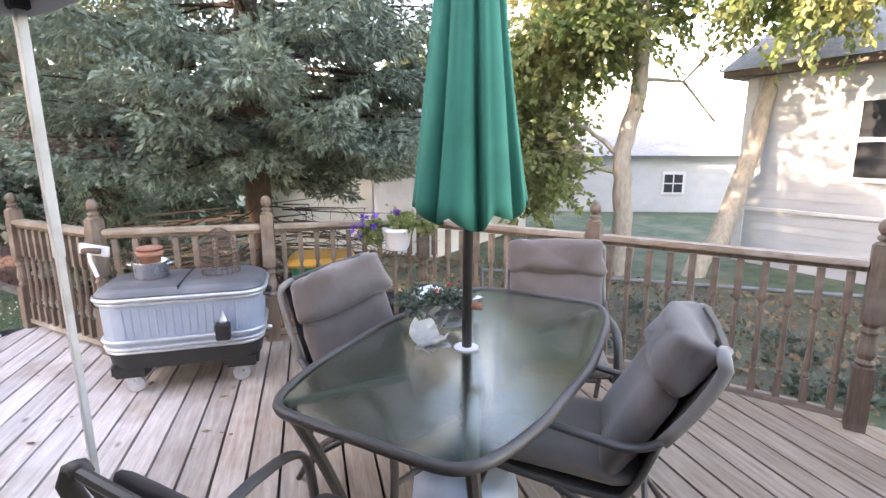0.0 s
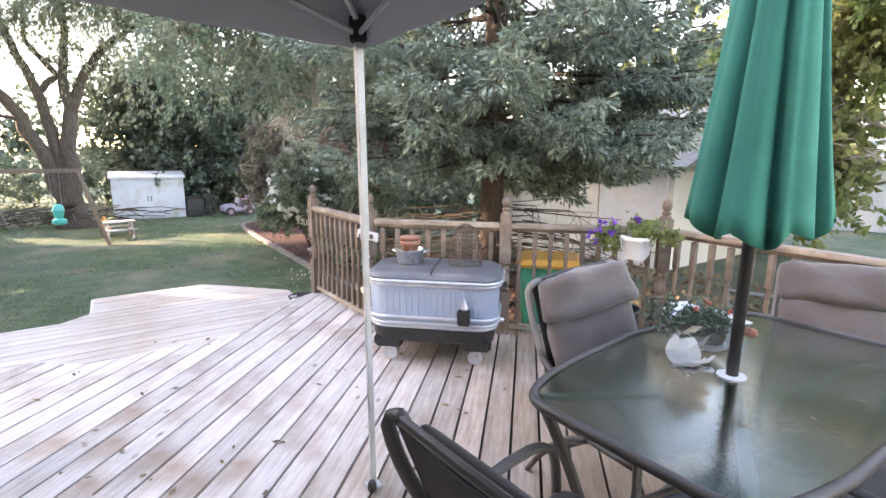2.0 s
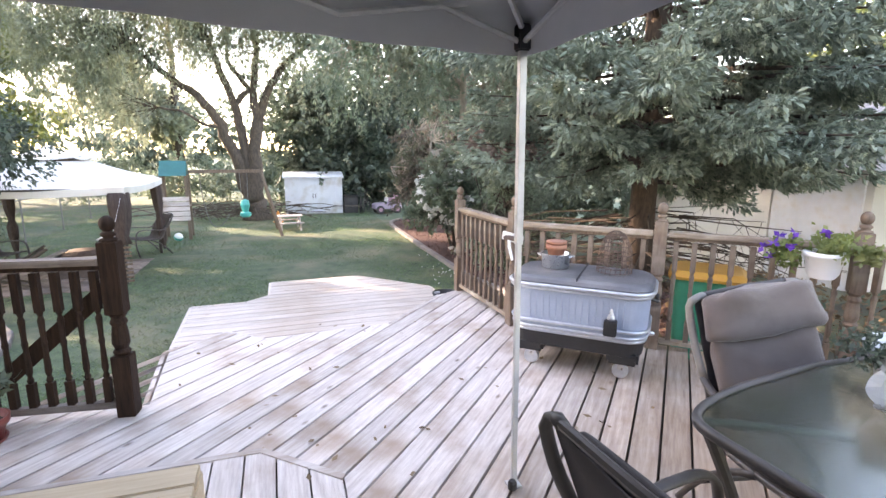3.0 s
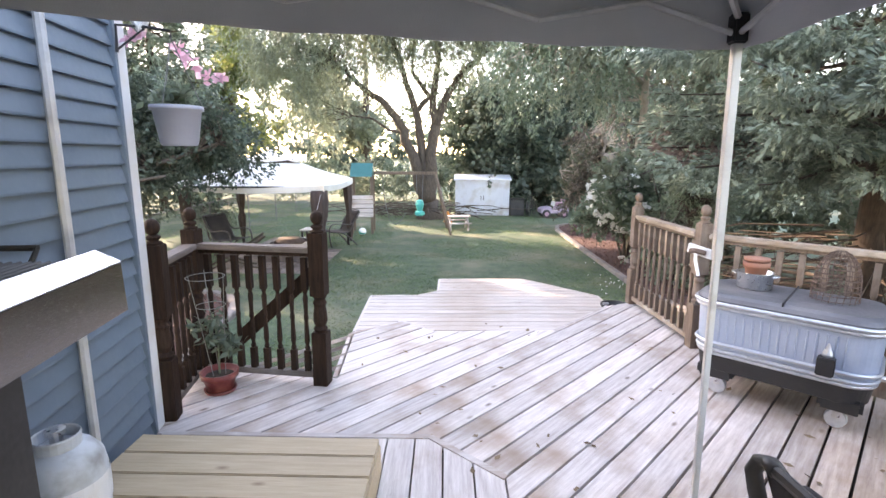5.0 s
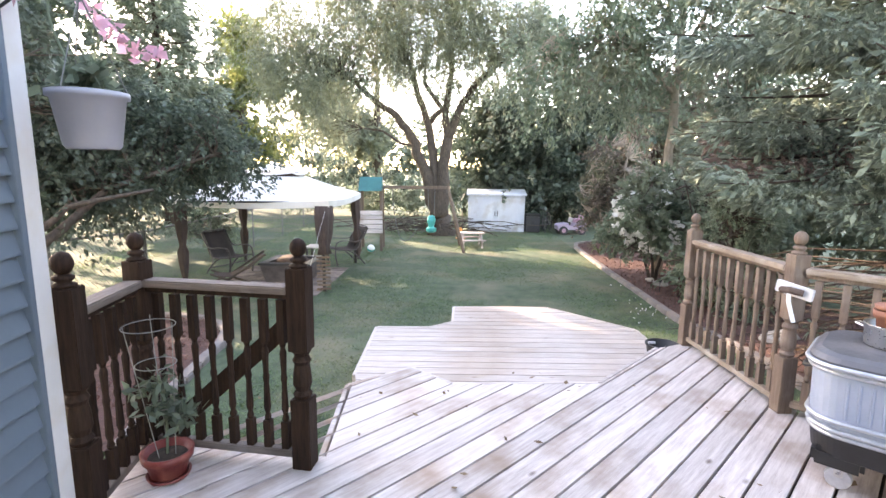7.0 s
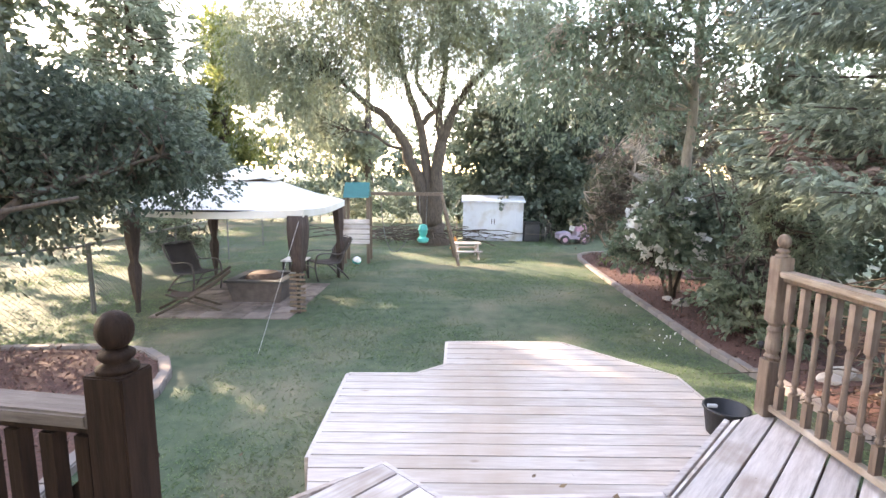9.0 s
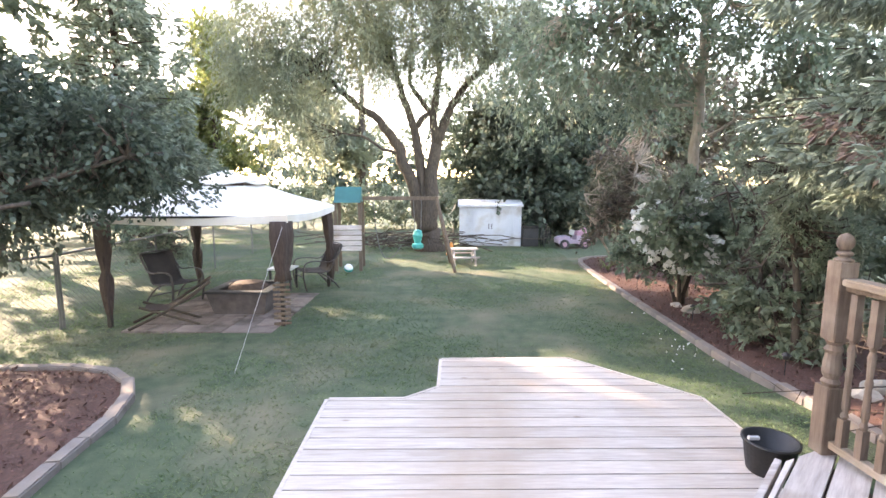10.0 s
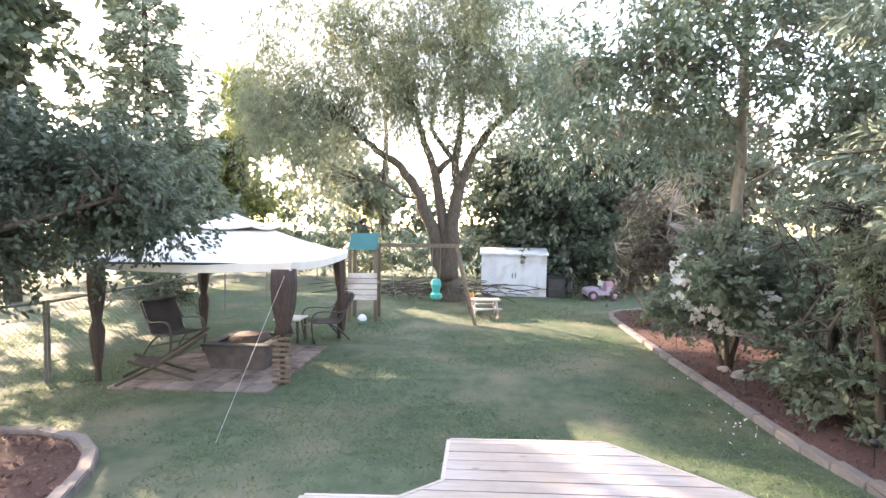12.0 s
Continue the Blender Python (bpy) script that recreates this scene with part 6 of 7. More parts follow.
pv = tagged(new("patio"), "small square of weathered paving under the gazebo", "paving", kind="structure")
prng = random.Random(4)
for i in range(6):
    for j in range(7):
        x0, y0 = -4.95 + 0.375 * i, 10.15 + 0.375 * j
        part("paver", box(bmesh.new(), x0 + 0.006, x0 + 0.369, y0 + 0.006, y0 + 0.369, LAWN - 0.03, LAWN + 0.022 + prng.uniform(-0.004, 0.006), None, 0.008), PAVER, pv)
fp = thing("fire_pit", pose(-3.6, 11.55, LAWN + 0.022), "dark square fire pit with flared stone sides", "fire pit")
for k in range(4):
    bm = bmesh.new()
    m = Matrix.Rotation(math.pi / 2 * k, 4, "Z")
    o = [(-0.42, -0.42, 0), (0.42, -0.42, 0), (0.5, -0.5, 0.36), (-0.5, -0.5, 0.36)]
    inn = [(-0.34, -0.34, 0), (0.34, -0.34, 0), (0.38, -0.38, 0.36), (-0.38, -0.38, 0.36)]
    a = [bm.verts.new(m @ Vector(p)) for p in o]
    b = [bm.verts.new(m @ Vector(p)) for p in inn]
    for q in ((a[0], a[1], a[2], a[3]), (b[3], b[2], b[1], b[0]), (a[3], a[2], b[2], b[3]), (a[1], a[0], b[0], b[1]), (a[0], a[3], b[3], b[0]), (a[2], a[1], b[1], b[2])):
        bm.faces.new(q)
    part("side", bm, PINE_WALL, fp)
part("rim", box(bmesh.new(), -0.53, 0.53, -0.53, -0.36, 0.362, 0.4, None, 0.008), BLACK_MESH, fp)
part("rim", box(bmesh.new(), -0.53, 0.53, 0.36, 0.53, 0.362, 0.4, None, 0.008), BLACK_MESH, fp)
part("rim", box(bmesh.new(), -0.53, -0.36, -0.358, 0.358, 0.362, 0.4, None, 0.008), BLACK_MESH, fp)
part("rim", box(bmesh.new(), 0.36, 0.53, -0.358, 0.358, 0.362, 0.4, None, 0.008), BLACK_MESH, fp)
bm = bmesh.new()
lathe(bm, [(0.36, 0.26), (0.33, 0.4), (0.22, 0.47), (0.02, 0.5)], 16)
part("fire_cover", bm, RUST, fp, "rusty spark screen")
it = thing("side_table", pose(-3.55, 13.15, LAWN), "small pale side table by the fire pit", "table")
part("tabletop", box(bmesh.new(), -0.25, 0.25, -0.25, 0.25, 0.44, 0.47, None, 0.006), WHITE_TRIM, it)
for x in (-0.2, 0.2):
    for y in (-0.2, 0.2):
        part("leg", box(bmesh.new(), x - 0.02, x + 0.02, y - 0.02, y + 0.02, 0, 0.44), BLACK_MESH, it)
# reclining lawn lounger with crossed legs
lg = thing("folding_lounger", pose(-4.45, 10.55, LAWN + 0.022, 0, 0, 205), "brown folding garden lounger with crossed wooden legs", "lounger")
for s in (-0.22, 0.22):
    part("rail", tube(bmesh.new(), [(-0.62, s, 0.66), (0.0, s, 0.25), (0.5, s, 0.02)], 0.022, 6), WOOD_UNDER, lg)
    part("leg", tube(bmesh.new(), [(-0.45, s * 0.9, 0.0), (0.35, s * 0.9, 0.34)], 0.02, 6), WOOD_UNDER, lg)
bm = bmesh.new()
vs = [[bm.verts.new((x, y, z)) for y in (-0.21, 0.21)] for x, z in ((-0.6, 0.63), (-0.3, 0.4), (0.0, 0.27), (0.3, 0.3))]
for a, b in zip(vs, vs[1:]):
    bm.faces.new((a[0], b[0], b[1], a[1]))
ob = part("sling", bm, BROWN_CLOTH, lg, "brown sling")
ob.modifiers.new("thick", "SOLIDIFY").thickness = 0.008

# ---- patio chairs ----
def puff(bm, sx, sy, sz, m, e=0.32, seed=0, wr=0.006, nu=28, nv=14):
    """A stuffed cushion: a rounded block with soft wrinkles."""
    def c(w, k):
        return math.copysign(abs(math.cos(w)) ** k, math.cos(w))

    def s(w, k):
        return math.copysign(abs(math.sin(w)) ** k, math.sin(w))
    rows = []
    for j in range(1, nv):
        v = -math.pi / 2 + math.pi * j / nv
        row = []
        for i in range(nu):
            u = -math.pi + 2 * math.pi * i / nu
            p = Vector((sx / 2 * c(v, 0.55) * c(u, e), sy / 2 * c(v, 0.55) * s(u, e), sz / 2 * s(v, 0.8)))
            d = wr * noise.noise(Vector((p.x * 9 + seed, p.y * 9, p.z * 14)))
            p += p.normalized() * d * 2
            row.append(bm.verts.new(m @ p))
        rows.append(row)
    for a, b in zip(rows, rows[1:]):
        for i in range(nu):
            bm.faces.new((a[i], a[(i + 1) % nu], b[(i + 1) % nu], b[i]))
    bm.faces.new(rows[0][::-1])
    bm.faces.new(rows[-1])
    return bm


def patio_chair(m, label, cushions=True, seed=0, group="chairs round the patio table", slope=0.5, pads=False, skew=0.0):
    """Faces +y; the back leans towards -y by its slope; skew: cushions slumped to one side."""
    ch = thing("patio_chair", m, label, "chair", group)
    W = 0.27

    def back(z, off=0.0):
        return -0.26 + off - slope * (z - 0.6)

    for s in (-1, 1):
        x = W * s
        arm = arc((x, 0.26, 0.0), (x, 0.34, 0.3), (x, 0.3, 0.5), 6) + arc((x, 0.288, 0.54), (x, 0.265, 0.607), (x, 0.16, 0.612), 6) + [(x, 0.06, 0.608), (x, -0.04, 0.592)] + arc((x, -0.1, 0.58), (x, -0.2, 0.555), (x, back(0.62), 0.62), 6)
        part("armrest", tube(bmesh.new(), arm, 0.02, 8, flat=0.62), FRAME_BRONZE, ch, "", True)
        rail = [(x * 0.99, back(z) - 0.022 * math.sin((z - 0.6) * 9), z) for z in (0.61, 0.66, 0.72, 0.78, 0.84, 0.88)] + [(x * 0.97, back(0.905) + 0.006, 0.905), (x * 0.88, back(0.915) + 0.012, 0.917), (x * 0.75, back(0.917), 0.919)]
        part("back_rail", tube(bmesh.new(), rail, 0.0135, 8, flat=1.55), FRAME_LIGHT if cushions else FRAME_BRONZE, ch, "worn grey back rail" if cushions else "", True)
        seat = arc((x * 0.93, 0.29, 0.41), (x * 0.93, -0.02, 0.36), (x * 0.93, -0.14, 0.37), 6) + arc((x * 0.93, -0.17, 0.38), (x * 0.93, -0.21, 0.42), (x * 0.96, back(0.6), 0.6), 5)
        part("side_rail", tube(bmesh.new(), seat, 0.013, 8), FRAME_BRONZE, ch, "", True)
        part("rear_leg", tube(bmesh.new(), arc((x * 0.96, 0.04, 0.375), (x * 0.97, -0.16, 0.3), (x, -0.35, 0.0), 6), 0.014, 8), FRAME_BRONZE, ch, "", True)
    part("top_bar", tube(bmesh.new(), [(-W * 0.76, back(0.917), 0.919), (0, back(0.917) - 0.006, 0.922), (W * 0.76, back(0.917), 0.919)], 0.013, 8), FRAME_BRONZE, ch)
    part("front_bar", tube(bmesh.new(), [(-W, 0.305, 0.3), (W, 0.305, 0.3)], 0.012, 8), FRAME_BRONZE, ch)
    part("rear_bar", tube(bmesh.new(), [(-W, -0.26, 0.14), (W, -0.26, 0.14)], 0.012, 8), FRAME_BRONZE, ch)
    bm = bmesh.new()
    path = [(0.29, 0.415), (0.1, 0.385), (-0.1, 0.372), (-0.17, 0.388), (-0.21, 0.45), (back(0.58), 0.56)] + [(back(z), z) for z in (0.66, 0.74, 0.82, 0.912)]
    rows = [[bm.verts.new((x * W * 0.9, y - 0.012 * (1 - x * x), z - 0.02 * (1 - x * x))) for x in (-1, -0.6, 0, 0.6, 1)] for y, z in path]
    for a, b in zip(rows, rows[1:]):
        for i in range(4):
            bm.faces.new((a[i], a[i + 1], b[i + 1], b[i]))
    ob = part("sling", bm, SLING, ch, "dark woven sling", True)
    ob.modifiers.new("thick", "SOLIDIFY").thickness = 0.006
    tilt = 90 + math.degrees(math.atan(slope))
    if cushions:
        part("seat_cushion", puff(bmesh.new(), 0.5, 0.53, 0.09, pose(0, 0.05, 0.435, 2), 0.2, seed, 0.009), CUSHION, ch, "taupe padded seat", True)
        bk = part("back_cushion", puff(bmesh.new(), 0.5, 0.42, 0.12, pose(0, back(0.6, 0.06), 0.6, tilt), 0.18, seed + 3, 0.016, 44, 20), CUSHION, ch, "taupe padded back", True)
        part("head_roll", puff(bmesh.new(), 0.51, 0.2, 0.165, pose(0, back(0.85, 0.065), 0.85, tilt), 0.26, seed + 5, 0.022, 44, 20), CUSHION, bk, "taupe head roll", True)
    if pads:
        part("seat_pad", puff(bmesh.new(), 0.47, 0.52, 0.07, pose(0, 0.05, 0.43, 2), 0.16, seed, 0.003), SLING, ch, "dark padded seat", True)
        part("back_pad", puff(bmesh.new(), 0.46, 0.48, 0.07, pose(0, back(0.67, 0.05), 0.67, tilt), 0.16, seed + 3, 0.003), SLING, ch, "dark padded back", True)
    for ob in ch.children_recursive:
        for v in ob.data.vertices:
            v.co.z += skew * v.co.x * min(1.0, max(0.0, (v.co.z - 0.42) / 0.3))
    return ch


def facing(dx, dy):
    return math.degrees(math.atan2(dy, dx)) - 90


patio_chair(pose(1.845, 1.83, 0, 0, 0, facing(-0.2, -0.98)) @ Matrix.Diagonal((0.9, 1, 1, 1)), "taupe cushioned patio chair facing the table, its back to the cooler", True, 1, skew=-0.13)
patio_chair(pose(2.72, 1.42, 0, 0, 0, facing(-0.93, -0.36)), "taupe cushioned patio chair at the table's far end", True, 7, slope=0.4)
patio_chair(pose(2.03, 1.09, 0, 0, 0, facing(-0.2, 1.0)) @ Matrix.Diagonal((1, 1, 0.955, 1)), "taupe cushioned patio chair pulled in at the table's side", True, 13)
patio_chair(pose(1.02, 1.385, 0, 0, 0, facing(1.0, 0.08)) @ Matrix.Diagonal((1, 0.89, 0.97, 1)), "dark padded patio chair at the table's end", False, 19, slope=0.42, pads=True)
patio_chair(pose(-5.15, 12.0, LAWN, 0, 0, facing(0.9, -0.4)) @ Matrix.Diagonal((1.15, 1.15, 1.0, 1)), "dark garden armchair beside the fire pit", False, 23, "chairs round the fire pit")
patio_chair(pose(-2.95, 13.35, LAWN, 0, 0, facing(-0.8, -0.6)) @ Matrix.Diagonal((1.15, 1.15, 1.0, 1)), "dark garden armchair behind the fire pit", False, 29, "chairs round the fire pit")

# ---- table and umbrella ----
tb = thing("patio_table", pose(1.9, 1.45, 0, 0, 0, 3.0), "glass-topped patio table with rounded bronze edge", "table")


def table_outline(k=0.0, n=144):
    out = []
    for i in range(n):
        a = 2 * math.pi * i / n
        c, s = math.cos(a), math.sin(a)
        x = (0.72 + k) * math.copysign(abs(c) ** 0.2, c)
        half = 0.428 - 0.1 * (x / 0.72) ** 2 + k
        y = half * math.copysign(abs(s) ** 0.2, s)
        out.append((x, y))
    return out


part("glass_top", prism(bmesh.new(), table_outline(-0.008), 0.728, 0.736), TABLE_GLASS, tb, "rippled greenish glass")
bm = bmesh.new()
ol = table_outline()
tube(bm, [(x, y, 0.728) for x, y in ol + ol[:2]], 0.016, 8, caps=False)
part("rim", bm, FRAME_BRONZE, tb, "rounded bronze rim", True)
for sx in (-1, 1):
    for sy in (-1, 1):
        c0 = (0.6 * sx, 0.27 * sy, 0.706)
        part("leg", tube(bmesh.new(), arc((0.66 * sx, 0.3 * sy, 0.71), (0.56 * sx, 0.27 * sy, 0.5), (0.5 * sx, 0.24 * sy, 0.3), 6) + [(0.52 * sx, 0.27 * sy, 0.0)], 0.019, 8), FRAME_BRONZE, tb)
        part("brace", box(bmesh.new(), 0, 0.4, -0.018, 0.018, -0.006, 0.006, pose(0.66 * sx, 0.3 * sy, 0.712, 0, 4, math.degrees(math.atan2(-0.17 * sy, -0.36 * sx))), 0.002), FRAME_LIGHT, tb, "grey flat brace")
part("collar", lathe(bmesh.new(), [(0.026, 0.722), (0.045, 0.738), (0.045, 0.744), (0.026, 0.744)], 18, None, True, -0.075, 0.004), WHITE_TRIM, tb, "pale plastic collar")

um = thing("patio_umbrella", pose(1.825, 1.45, 0, 0, 0.4, 10), "closed green canvas umbrella on a dark pole through the table", "umbrella")
part("pole", tube(bmesh.new(), [(0, 0, 0.28), (0, 0, 2.75)], 0.0185, 14), POLE_DARK, um, "dark brown pole", True)
part("crank_knob", lathe(bmesh.new(), [(0.012, 0), (0.016, 0.02), (0.01, 0.035)], 10, pose(0.0, -0.02, 0.9, 90)), TERRA2, um)
part("base", lathe(bmesh.new(), [(0.2, 0.0), (0.215, 0.02), (0.2, 0.2), (0.15, 0.27), (0.045, 0.29), (0.04, 0.38), (0.024, 0.38)], 24), GALV_BLUE, um, "blue-grey weighted base", True)
bm = bmesh.new()
PL = 8
SD = 128
rows = []
for j in range(26):
    f = j / 25
    z = 1.235 + (2.72 - 1.235) * f
    r = 0.147 * (1 - f) ** 0.92 + 0.03 + 0.012 * (1 - f) ** 8
    row = []
    for i in range(SD):
        a = 2 * math.pi * i / SD
        w = (a * PL / (2 * math.pi)) % 1.0
        fold = abs(2 * w - 1)
        depth = (0.3 + 0.1 * math.sin(i // 16 * 2.1)) * (1 - 0.45 * f)
        rr = r * (1 - depth * (1 - fold) ** 4.0 + 0.05 * math.sin(math.pi * fold)) * (1 + 0.05 * math.sin(3 * a + 5 * f))
        aa = a + 0.3 * (1 - fold) ** 2 * (0.6 + 0.4 * math.sin(i // 16 * 1.7)) * (1 - f)
        zz = z + (0.05 * fold - 0.025 - 0.03 * math.sin(2 * a + 1)) * (1 - f) ** 3
        row.append(bm.verts.new((rr * math.cos(aa), rr * math.sin(aa), zz)))
    rows.append(row)
for a, b in zip(rows, rows[1:]):
    for i in range(SD):
        bm.faces.new((a[i], a[(i + 1) % SD], b[(i + 1) % SD], b[i]))
ob = part("canopy", bm, UMB_GREEN, um, "folded green canvas", True)
ob.modifiers.new("thick", "SOLIDIFY").thickness = 0.004
for k in range(PL):
    a = 2 * math.pi * (k + 0.0) / PL
    part("rib", tube(bmesh.new(), [(0.07 * math.cos(a), 0.07 * math.sin(a), 1.22), (0.03 * math.cos(a), 0.03 * math.sin(a), 2.6)], 0.005, 5), POLE_DARK, um)
part("runner", lathe(bmesh.new(), [(0.02, 1.28), (0.04, 1.29), (0.04, 1.34), (0.02, 1.35)], 14), BLACK, um)
part("finial", lathe(bmesh.new(), [(0.02, 2.74), (0.028, 2.77), (0.012, 2.82), (0.004, 2.84)], 12), POLE_DARK, um)

# things on the table
pl = thing("foil_pot_plant", pose(2.02, 1.67, 0.744), "green pot plant in crumpled silver foil on the table", "plant")
bm = bmesh.new()
rr_ = random.Random(3)
rings = []
for z, r in ((0.0, 0.08), (0.03, 0.1), (0.07, 0.115), (0.1, 0.15)):
    rings.append([bm.verts.new(((r + rr_.uniform(-0.026, 0.026)) * math.cos(a), (r + rr_.uniform(-0.026, 0.026)) * math.sin(a), z + (rr_.uniform(-0.012, 0.012) if z else 0))) for a in [2 * math.pi * k / 22 for k in range(22)]])
for r0, r1 in zip(rings, rings[1:]):
    for k in range(22):
        bm.faces.new((r0[k], r0[(k + 1) % 22], r1[(k + 1) % 22], r1[k]))
bm.faces.new(rings[0])
part("foil", bm, STEEL, pl, "crumpled silver foil")
rng = np.random.default_rng(61)
pts, _ = clumps(rng, [((0.0, 0.02, 0.095), (0.18, 0.14, 0.04), 1.0)], 50, 26, 0.028, 0.2)
pts[:, 2] = np.maximum(pts[:, 2], 0.03)
v, f = leaf_cloud(pts, 0.024, rng, 0.5)
raw_mesh("foliage", v, f, LEAF_DARK, pl, "small green leaves")
v, f = leaf_cloud(np.repeat(np.array([(0.06, -0.07, 0.13), (-0.05, 0.0, 0.14), (0.1, 0.03, 0.135), (0.13, -0.05, 0.12)]), 9, 0), 0.014, rng, 0.8)
raw_mesh("blossom", v, f, PETAL_RED, pl, "small red flowers")
bf = thing("butterfly_ornament", pose(1.72, 1.56, 0.737, 0, 0, 35), "white butterfly-shaped foil ornament beside the pot plant", "ornament")
for k, (turn, lean, ln) in enumerate(((-28, 62, 0.15), (24, 34, 0.13), (-12, 16, 0.12), (38, 8, 0.1))):
    bm = bmesh.new()
    wr_ = random.Random(40 + k)
    rows = []
    for i in range(7):
        u = i / 6
        half = ln * 0.36 * math.sin(math.pi * (0.08 + 0.8 * u ** 0.8)) ** 0.7
        rows.append([bm.verts.new((u * ln, half * w, wr_.uniform(-0.006, 0.006) + 0.012 * abs(w))) for w in (-1, -0.4, 0.3, 1)])
    for r0, r1 in zip(rows, rows[1:]):
        for i in range(3):
            bm.faces.new((r0[i], r0[i + 1], r1[i + 1], r1[i]))
    bmesh.ops.solidify(bm, geom=bm.faces[:], thickness=0.0025)
    bm.transform(pose(0, 0, 0.008 + 0.003 * k, 0, -lean, 200 + turn))
    part("wing", bm, WHITE_GLOSS if k < 2 else STEEL, bf, "white wing" if k < 2 else "crumpled foil wing")
part("body", tube(bmesh.new(), [(0.04, 0.01, 0.008), (0.0, 0.0, 0.012), (-0.05, -0.015, 0.012)], [0.006, 0.009, 0.004], 8), WHITE_GLOSS, bf, "", True)
for i, (x, y) in enumerate(((1.55, 1.42), (1.75, 1.18), (1.98, 1.16), (2.3, 1.25), (2.2, 1.05 + 0.12))):
    v, f = leaf_cloud(np.array([(0.0, 0.0, 0.0), (0.008, 0.004, 0.001)]), 0.022, np.random.default_rng(70 + i), 0.7, 0, 0.2, 3)
    ob = raw_mesh("fallen_leaf", v * (1, 1, 0.15) + np.array((0, 0, 0.004)), f, DRY_LEAF)
    ob.matrix_world = pose(x, y, 0.7365, 0, 0, 50 * i)
    tagged(ob, "small dry leaf fallen on the table", "leaf", "fallen leaves on the table")

# ---- steel cooler on casters ----
def stadium(hx, hy, r, n=8):
    out = []
    for cx, cy, a0 in ((hx - r, hy - r, 0), (-hx + r, hy - r, 90), (-hx + r, -hy + r, 180), (hx - r, -hy + r, 270)):
        for k in range(n + 1):
            a = radians(a0 + 90 * k / n)
            out.append((cx + r * math.cos(a), cy + r * math.sin(a)))
    return out


def loft(bm, levels, cap=True):
    """Rounded-rectangle rings stacked at heights: (half x, half y, corner radius, z)."""
    rings = [[bm.verts.new((x, y, z)) for x, y in stadium(hx, hy, r)] for hx, hy, r, z in levels]
    n = len(rings[0])
    for a, b in zip(rings, rings[1:]):
        for k in range(n):
            bm.faces.new((a[k], a[(k + 1) % n], b[(k + 1) % n], b[k]))
    if cap:
        bm.faces.new(rings[0][::-1])
        bm.faces.new(rings[-1])
    return bm


cl = thing("steel_cooler", pose(2.07, 3.62, 0, 0, 0, -42), "ribbed steel party cooler on casters with a grey lid", "cooler")
part("base_skirt", loft(bmesh.new(), [(0.4, 0.225, 0.12, 0.165), (0.425, 0.243, 0.13, 0.175), (0.437, 0.252, 0.13, 0.265), (0.437, 0.252, 0.13, 0.27)]), BLACK, cl, "black plastic skirt")
part("tub", loft(bmesh.new(), [(0.43, 0.246, 0.13, 0.271), (0.445, 0.258, 0.135, 0.33), (0.455, 0.265, 0.14, 0.58), (0.46, 0.27, 0.14, 0.6)]), GALV_BLUE, cl, "pale blue galvanised tub")
for zz, e in ((0.275, 0.437), (0.3, 0.443), (0.345, 0.45), (0.575, 0.458)):
    ringp = [(x, y, zz + 0.006) for x, y in stadium(e + 0.004, e - 0.182, 0.135)]
    part("hoop", tube(bmesh.new(), ringp + ringp[:2], 0.011, 6, caps=False), GALV, cl, "bright steel hoop", True)
for i in range(15):
    x = -0.3 + 0.6 * i / 14
    for s in (-1, 1):
        part("rib", tube(bmesh.new(), [(x, s * 0.259, 0.37), (x * 1.02, s * 0.264, 0.545)], 0.006, 6), GALV_BLUE, cl)
rimp = [(x, y, 0.605) for x, y in stadium(0.475, 0.285, 0.15)]
part("rim", tube(bmesh.new(), rimp + rimp[:2], 0.012, 8, caps=False), GALV, cl, "bright rolled rim", True)
part("lid", loft(bmesh.new(), [(0.465, 0.275, 0.145, 0.606), (0.47, 0.28, 0.15, 0.625), (0.455, 0.265, 0.145, 0.645), (0.43, 0.24, 0.13, 0.66), (0.3, 0.15, 0.1, 0.668)]), LID_GREY, cl, "grey plastic lid")
part("lid_seam", box(bmesh.new(), -0.004, 0.004, -0.26, 0.26, 0.645, 0.672), BLACK, cl)
for s in (-1, 1):
    part("end_handle", tube(bmesh.new(), [(0.455 * s, -0.09, 0.54), (0.49 * s, -0.08, 0.53), (0.49 * s, 0.08, 0.53), (0.455 * s, 0.09, 0.54)], 0.012, 8), BLACK, cl, "black end handle")
    for y in (-0.17, 0.17):
        part("foot_block", box(bmesh.new(), 0.31 * s - 0.1, 0.31 * s + 0.1, y - 0.07, y + 0.065, 0.112, 0.2, None, 0.018), BLACK, cl)
        cs_ = part("caster", lathe(bmesh.new(), [(0.012, -0.02), (0.05, -0.02), (0.054, 0), (0.05, 0.02), (0.012, 0.02)], 18, pose(0.3 * s, y, 0.054, 90)), GALV, cl, "grey caster wheel")
        part("fork", box(bmesh.new(), 0.3 * s - 0.018, 0.3 * s + 0.018, y - 0.026, y + 0.026, 0.06, 0.112, None, 0.004), STEEL, cs_)
part("cap_catcher", box(bmesh.new(), 0.19, 0.27, -0.335, -0.27, 0.33, 0.43, None, 0.006), BLACK, cl, "black bottle cap catcher")
part("bottle_opener", lathe(bmesh.new(), [(0.022, 0.41), (0.026, 0.44), (0.014, 0.47), (0.004, 0.5)], 12, pose(0.23, -0.28, 0.0)), STEEL, cl, "steel bottle opener")
part("drain_tap", lathe(bmesh.new(), [(0.018, 0), (0.018, 0.04), (0.01, 0.06)], 10, pose(0.43, 0.0, 0.28, 0, 90, 0)), STEEL, cl)

